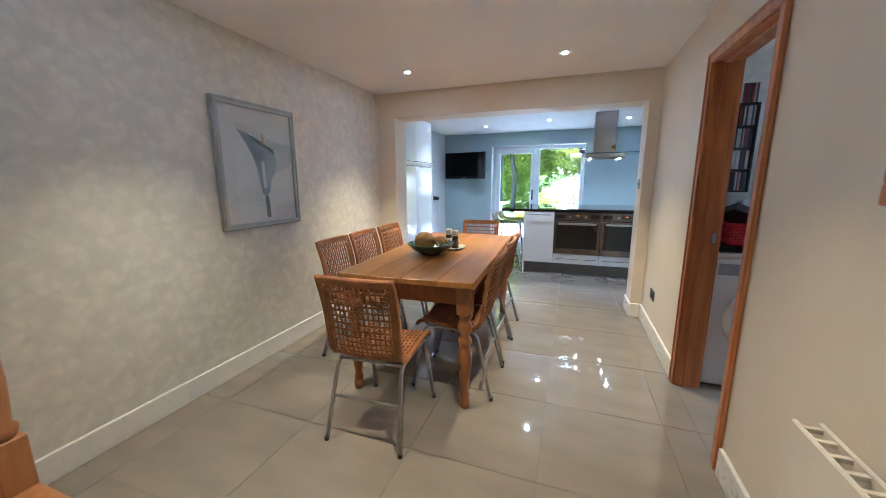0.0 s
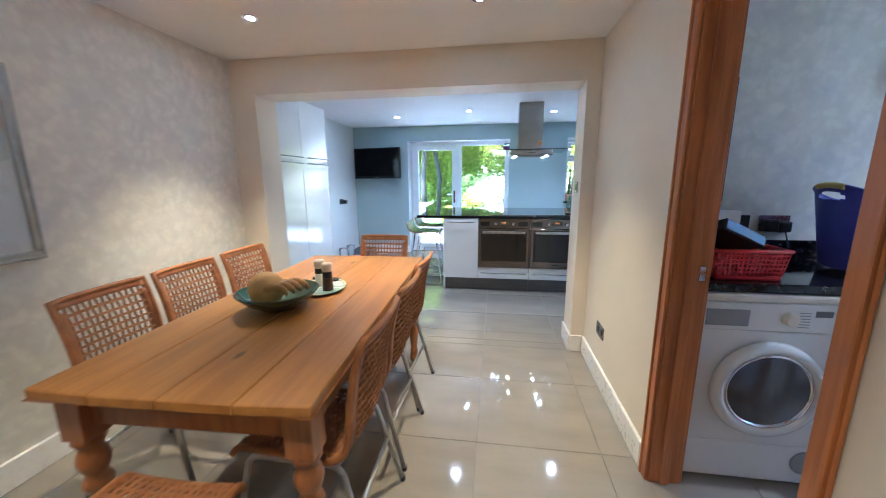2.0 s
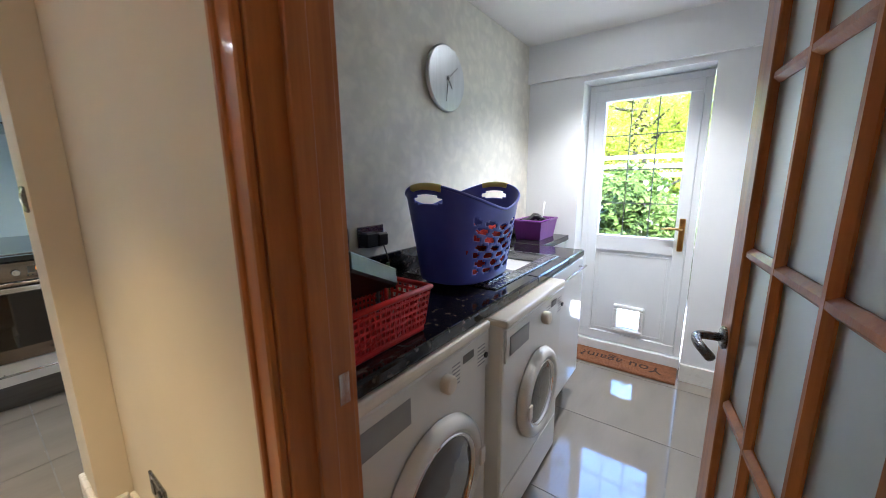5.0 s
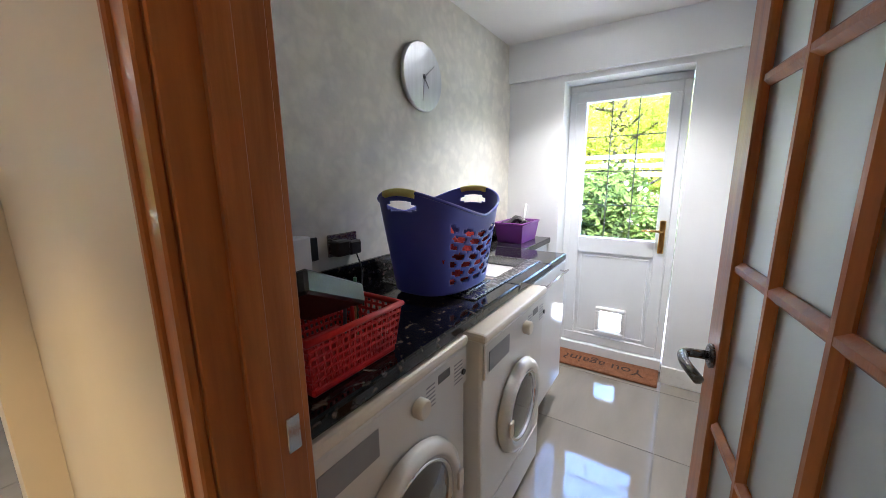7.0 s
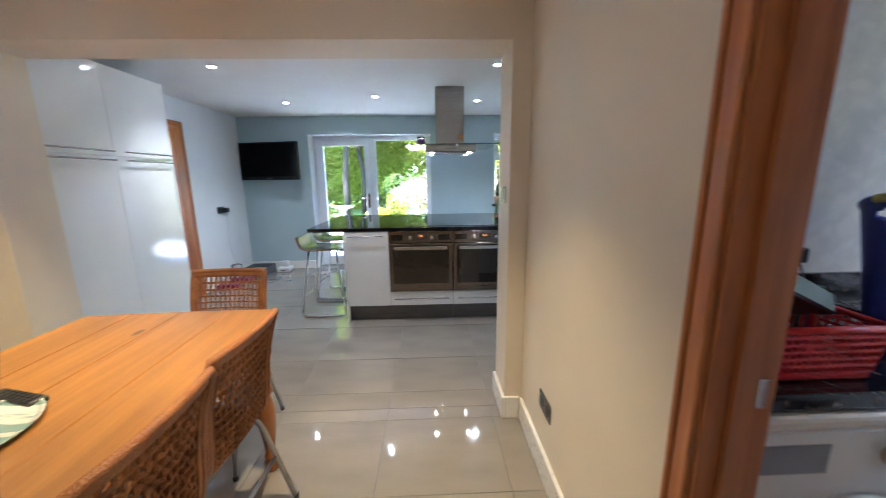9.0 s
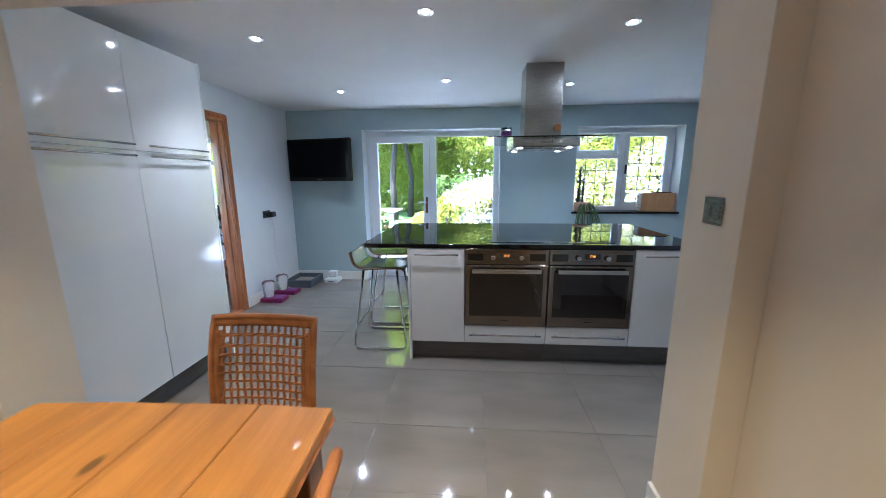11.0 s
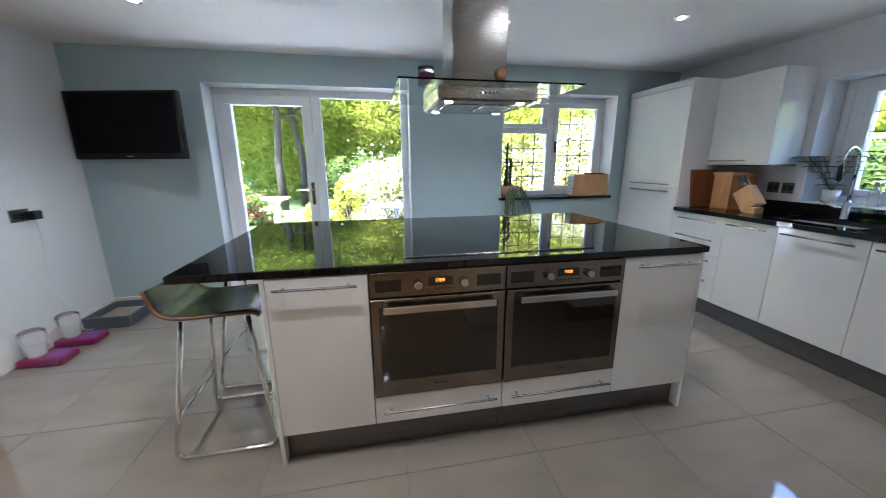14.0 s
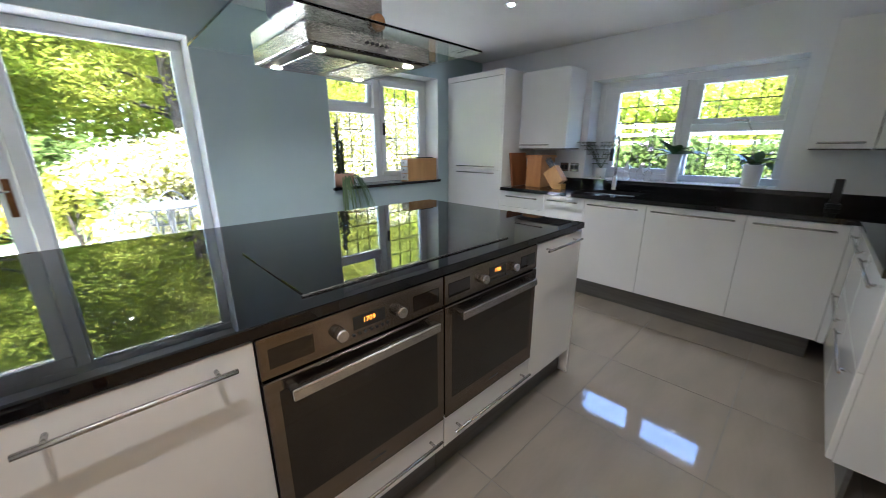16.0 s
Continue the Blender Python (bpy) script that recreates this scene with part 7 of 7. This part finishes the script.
tree(5.5, 16.5, 8.0, 3.3, 25, M_LIME, 44000, 0.065, "tall tree with yellow-green leaves", 0.2, 0.15)
tree(9.5, 15.5, 8.0, 3.3, 26, M_GREEN, 34000, 0.07, "tall beech tree with fresh green leaves", 0.2, 0.12)
tree(-10.5, 17.0, 8.5, 3.3, 27, M_GREEN, 26000, 0.08, "tall beech tree with fresh green leaves", 0.2, 0.12)
tree(14.5, 9.5, 5.2, 2.8, 28, M_GREEN, 18000, 0.075, "tall beech tree with fresh green leaves", 0.2, 0.12)
tree(14.0, 5.5, 4.6, 2.6, 29, M_LIME, 16000, 0.075, "tree with yellow-green leaves", 0.2, 0.12)
# far wood
rs = np.random.RandomState(3)
blobs = [(-34 + 3.2 * i + rs.uniform(-1, 1), 27 + rs.uniform(-2, 3), rs.uniform(0.5, 9.0), 2.6, 2.0, 2.2) for i in range(22) for k in range(3)]
blobs += [(22 + rs.uniform(-2, 3), -16 + 3.2 * i, rs.uniform(0.2, 4.4), 2.0, 2.6, 1.5) for i in range(14) for k in range(4)]
blobs += [(-30 + 2.0 * i + rs.uniform(-1, 1), 30 + rs.uniform(-2, 2), rs.uniform(0.5, 13.0), 2.4, 1.6, 2.2) for i in range(30) for k in range(5)]
me = leaves(77, blobs, 130000, 0.34)
me.materials.append(M_GREEN)
wood = new("far_wood", me)
tagged(wood, "dense green wood beyond the garden", "wood", kind="stuff")
blobs = [(-14 + 1.5 * i + rs.uniform(-0.6, 0.6), 20.8 + rs.uniform(-0.8, 1.2), rs.uniform(0.2, 10.0), 1.7, 1.0, 1.4) for i in range(20) for k in range(7)]
me = leaves(78, blobs, 230000, 0.105)
me.materials.append(M_GREEN)
wood = new("wood_edge", me)
tagged(wood, "leafy green edge of the wood behind the trees", "wood", kind="stuff")
# shrubs
shrub(1.25, 13.0, 3.4, 2.2, 1.75, 41, M_LIME, 6000, 0.06, "large white flowering azalea beside the patio", "azalea", bloom=(M_BLOSSOM, 16000, 0.065))
shrub(3.2, 14.2, 3.0, 2.2, 2.4, 42, M_LIME, 11000, 0.06, "yellow-green garden shrub with cream blossom", bloom=(M_BLOSSOM, 9000, 0.06))
shrub(4.9, 13.2, 3.8, 2.2, 2.4, 48, M_LIME, 9000, 0.055, "pale cream flowering azalea beyond the patio", "azalea", bloom=(M_BLOSSOM, 15000, 0.06))
shrub(-1.05, 14.6, 0.9, 0.8, 0.62, 43, M_GOLD, 2200, 0.05, "golden leaved low shrub")
shrub(-2.9, 14.4, 1.5, 1.2, 0.8, 44, M_DARKGREEN, 2200, 0.08, "low shrub with red flowers", bloom=(M_REDFLOWER, 900, 0.07))
shrub(-0.3, 15.6, 1.7, 1.4, 1.9, 45, M_DARKGREEN, 3500, 0.10, "dark green conical shrub")
shrub(-4.6, 15.5, 2.8, 1.6, 1.5, 46, M_GREEN, 3500, 0.11, "rounded green garden shrub")
shrub(-0.35, 13.3, 0.7, 0.6, 1.1, 47, M_LIME, 1800, 0.06, "upright lime green shrub")
for k, (x, y) in enumerate(((5.7, 3.2), (5.9, 4.6), (5.8, 6.0), (6.0, 7.4), (5.9, 8.8))):
    shrub(x, y, 1.6, 2.0, 1.62, 60 + k, M_DARKGREEN, 13000, 0.06, "glossy rhododendron bush with a few mauve flowers", "rhododendron", bloom=(M_MAUVE, 260, 0.09))


def trellis(x, y0, y1, z0, z1):
    ob = thing("trellis_fence", "pale weathered post and rail fence behind the bushes", "fence", (x, (y0 + y1) / 2, -0.12))
    n = int((y1 - y0) / 1.8)
    for i in range(n + 1):
        y = y0 + (y1 - y0) * i / n
        part("post", box(B(), x - 0.045, x + 0.045, y - 0.045, y + 0.045, -0.12, z1 + 0.08, 0.006), M_FENCE, ob)
    for z in (z1, z1 - 0.17, z1 - 0.34):
        part("rail", box(B(), x - 0.065, x - 0.046, y0, y1, z - 0.04, z + 0.04, 0.004), M_FENCE, ob)


trellis(8.6, -1.5, 13.0, -0.1, 1.72)


# garden furniture
def iron_chair():
    ob = thing("garden_chair", "ornate cast iron garden chair on the patio", "garden chair", group="patio chairs")
    b = lathe(B(), [(0.20, 0.42), (0.21, 0.43), (0.20, 0.44)], 0, 0, 24)
    part("seat", b, M_IRON, ob)
    for sx in (-1, 1):
        for sy in (-1, 1):
            part("leg", tube(B(), [(sx * 0.14, sy * 0.14, 0.42), (sx * 0.18, sy * 0.18, 0.2), (sx * 0.21, sy * 0.21, 0.0)], 0.012, 8), M_IRON, ob)
    arc = [(0.22 * math.cos(q), -0.18 - 0.02 * math.sin(q), 0.44 + 0.42 * math.sin(q)) for q in (math.pi * i / 14 for i in range(15))]
    part("back_hoop", tube(B(), arc, 0.011, 8), M_IRON, ob)
    b = B()
    for k in (-0.12, -0.04, 0.04, 0.12):
        tube(b, [(k * 0.6, -0.18, 0.44), (k * 1.6, -0.19, 0.62), (k * 0.5, -0.195, 0.78)], 0.007, 6)
    part("scrollwork", b, M_IRON, ob)
    return ob


c = iron_chair()
c.matrix_basis = pose(0.10, 11.3, -0.09, 0, 0, 150)
copy_thing(c, pose(0.95, 11.2, -0.09, 0, 0, 200))
copy_thing(c, pose(0.55, 12.0, -0.09, 0, 0, 20))
ob = thing("garden_table", "round cast iron patio table", "garden table", (0.55, 11.6, -0.09))
part("tabletop", lathe(B(), [(0.36, 0.60), (0.37, 0.61), (0.37, 0.625), (0.35, 0.63)], 0.55, 11.6, 32), M_IRON, ob)
part("pedestal", lathe(B(), [(0.20, -0.09), (0.18, -0.06), (0.04, 0.0), (0.03, 0.3), (0.05, 0.58), (0.12, 0.60)], 0.55, 11.6, 20), M_IRON, ob)
ob = thing("bird_bath", "pale stone bird bath on the lawn", "bird bath", (-1.9, 13.7, -0.12))
part("pedestal", lathe(B(), [(0.17, -0.12), (0.15, -0.04), (0.08, 0.02), (0.07, 0.45), (0.11, 0.52)], -1.9, 13.7, 20), M_STONE, ob)
part("basin", lathe(B(), [(0.11, 0.52), (0.27, 0.57), (0.31, 0.61), (0.285, 0.61), (0.24, 0.58), (0.02, 0.57)], -1.9, 13.7, 28), M_STONE, ob)


# ---- floor tiles ----
def tile_mesh(x0, x1, y0, y1):
    b = box(B(), x0, x1, y0, y1, -0.010, 0.0)
    for v in b.verts:
        if v.co.z > -0.001:
            v.co.x += 0.0012 if v.co.x < (x0 + x1) / 2 else -0.0012
            v.co.y += 0.0012 if v.co.y < (y0 + y1) / 2 else -0.0012
    return mesh_of("tile", b, M_TILE)


def lay_tiles(areas, px=0.6075, py=0.6035, ox=0.266, oy=3.76, gap=0.004):
    full = tile_mesh(0, px - gap, 0, py - gap)
    for ax0, ax1, ay0, ay1 in areas:
        for i in range(math.floor((ax0 - ox) / px), math.ceil((ax1 - ox) / px)):
            for j in range(math.floor((ay0 - oy) / py), math.ceil((ay1 - oy) / py)):
                x0, y0 = ox + i * px, oy + j * py
                cx0, cx1, cy0, cy1 = max(x0, ax0), min(x0 + px - gap, ax1), max(y0, ay0), min(y0 + py - gap, ay1)
                if cx1 - cx0 < 0.01 or cy1 - cy0 < 0.01:
                    continue
                whole = cx1 - cx0 > px - gap - 1e-6 and cy1 - cy0 > py - gap - 1e-6
                me = full if whole else tile_mesh(cx0 - x0, cx1 - x0, cy0 - y0, cy1 - y0)
                ob = new("tile", me)
                ob.parent = FLOOR
                ob.location = (x0, y0, 0.0)


lay_tiles([(DL, DR, DS, AF), (-1.551, 0.937, AF, AB), (KL, KR, AB, KN), (DR + 0.116, KR, KS, AB), (DR, UE, US, UN), (FD[0], FD[1], KN, KN + 0.12)])
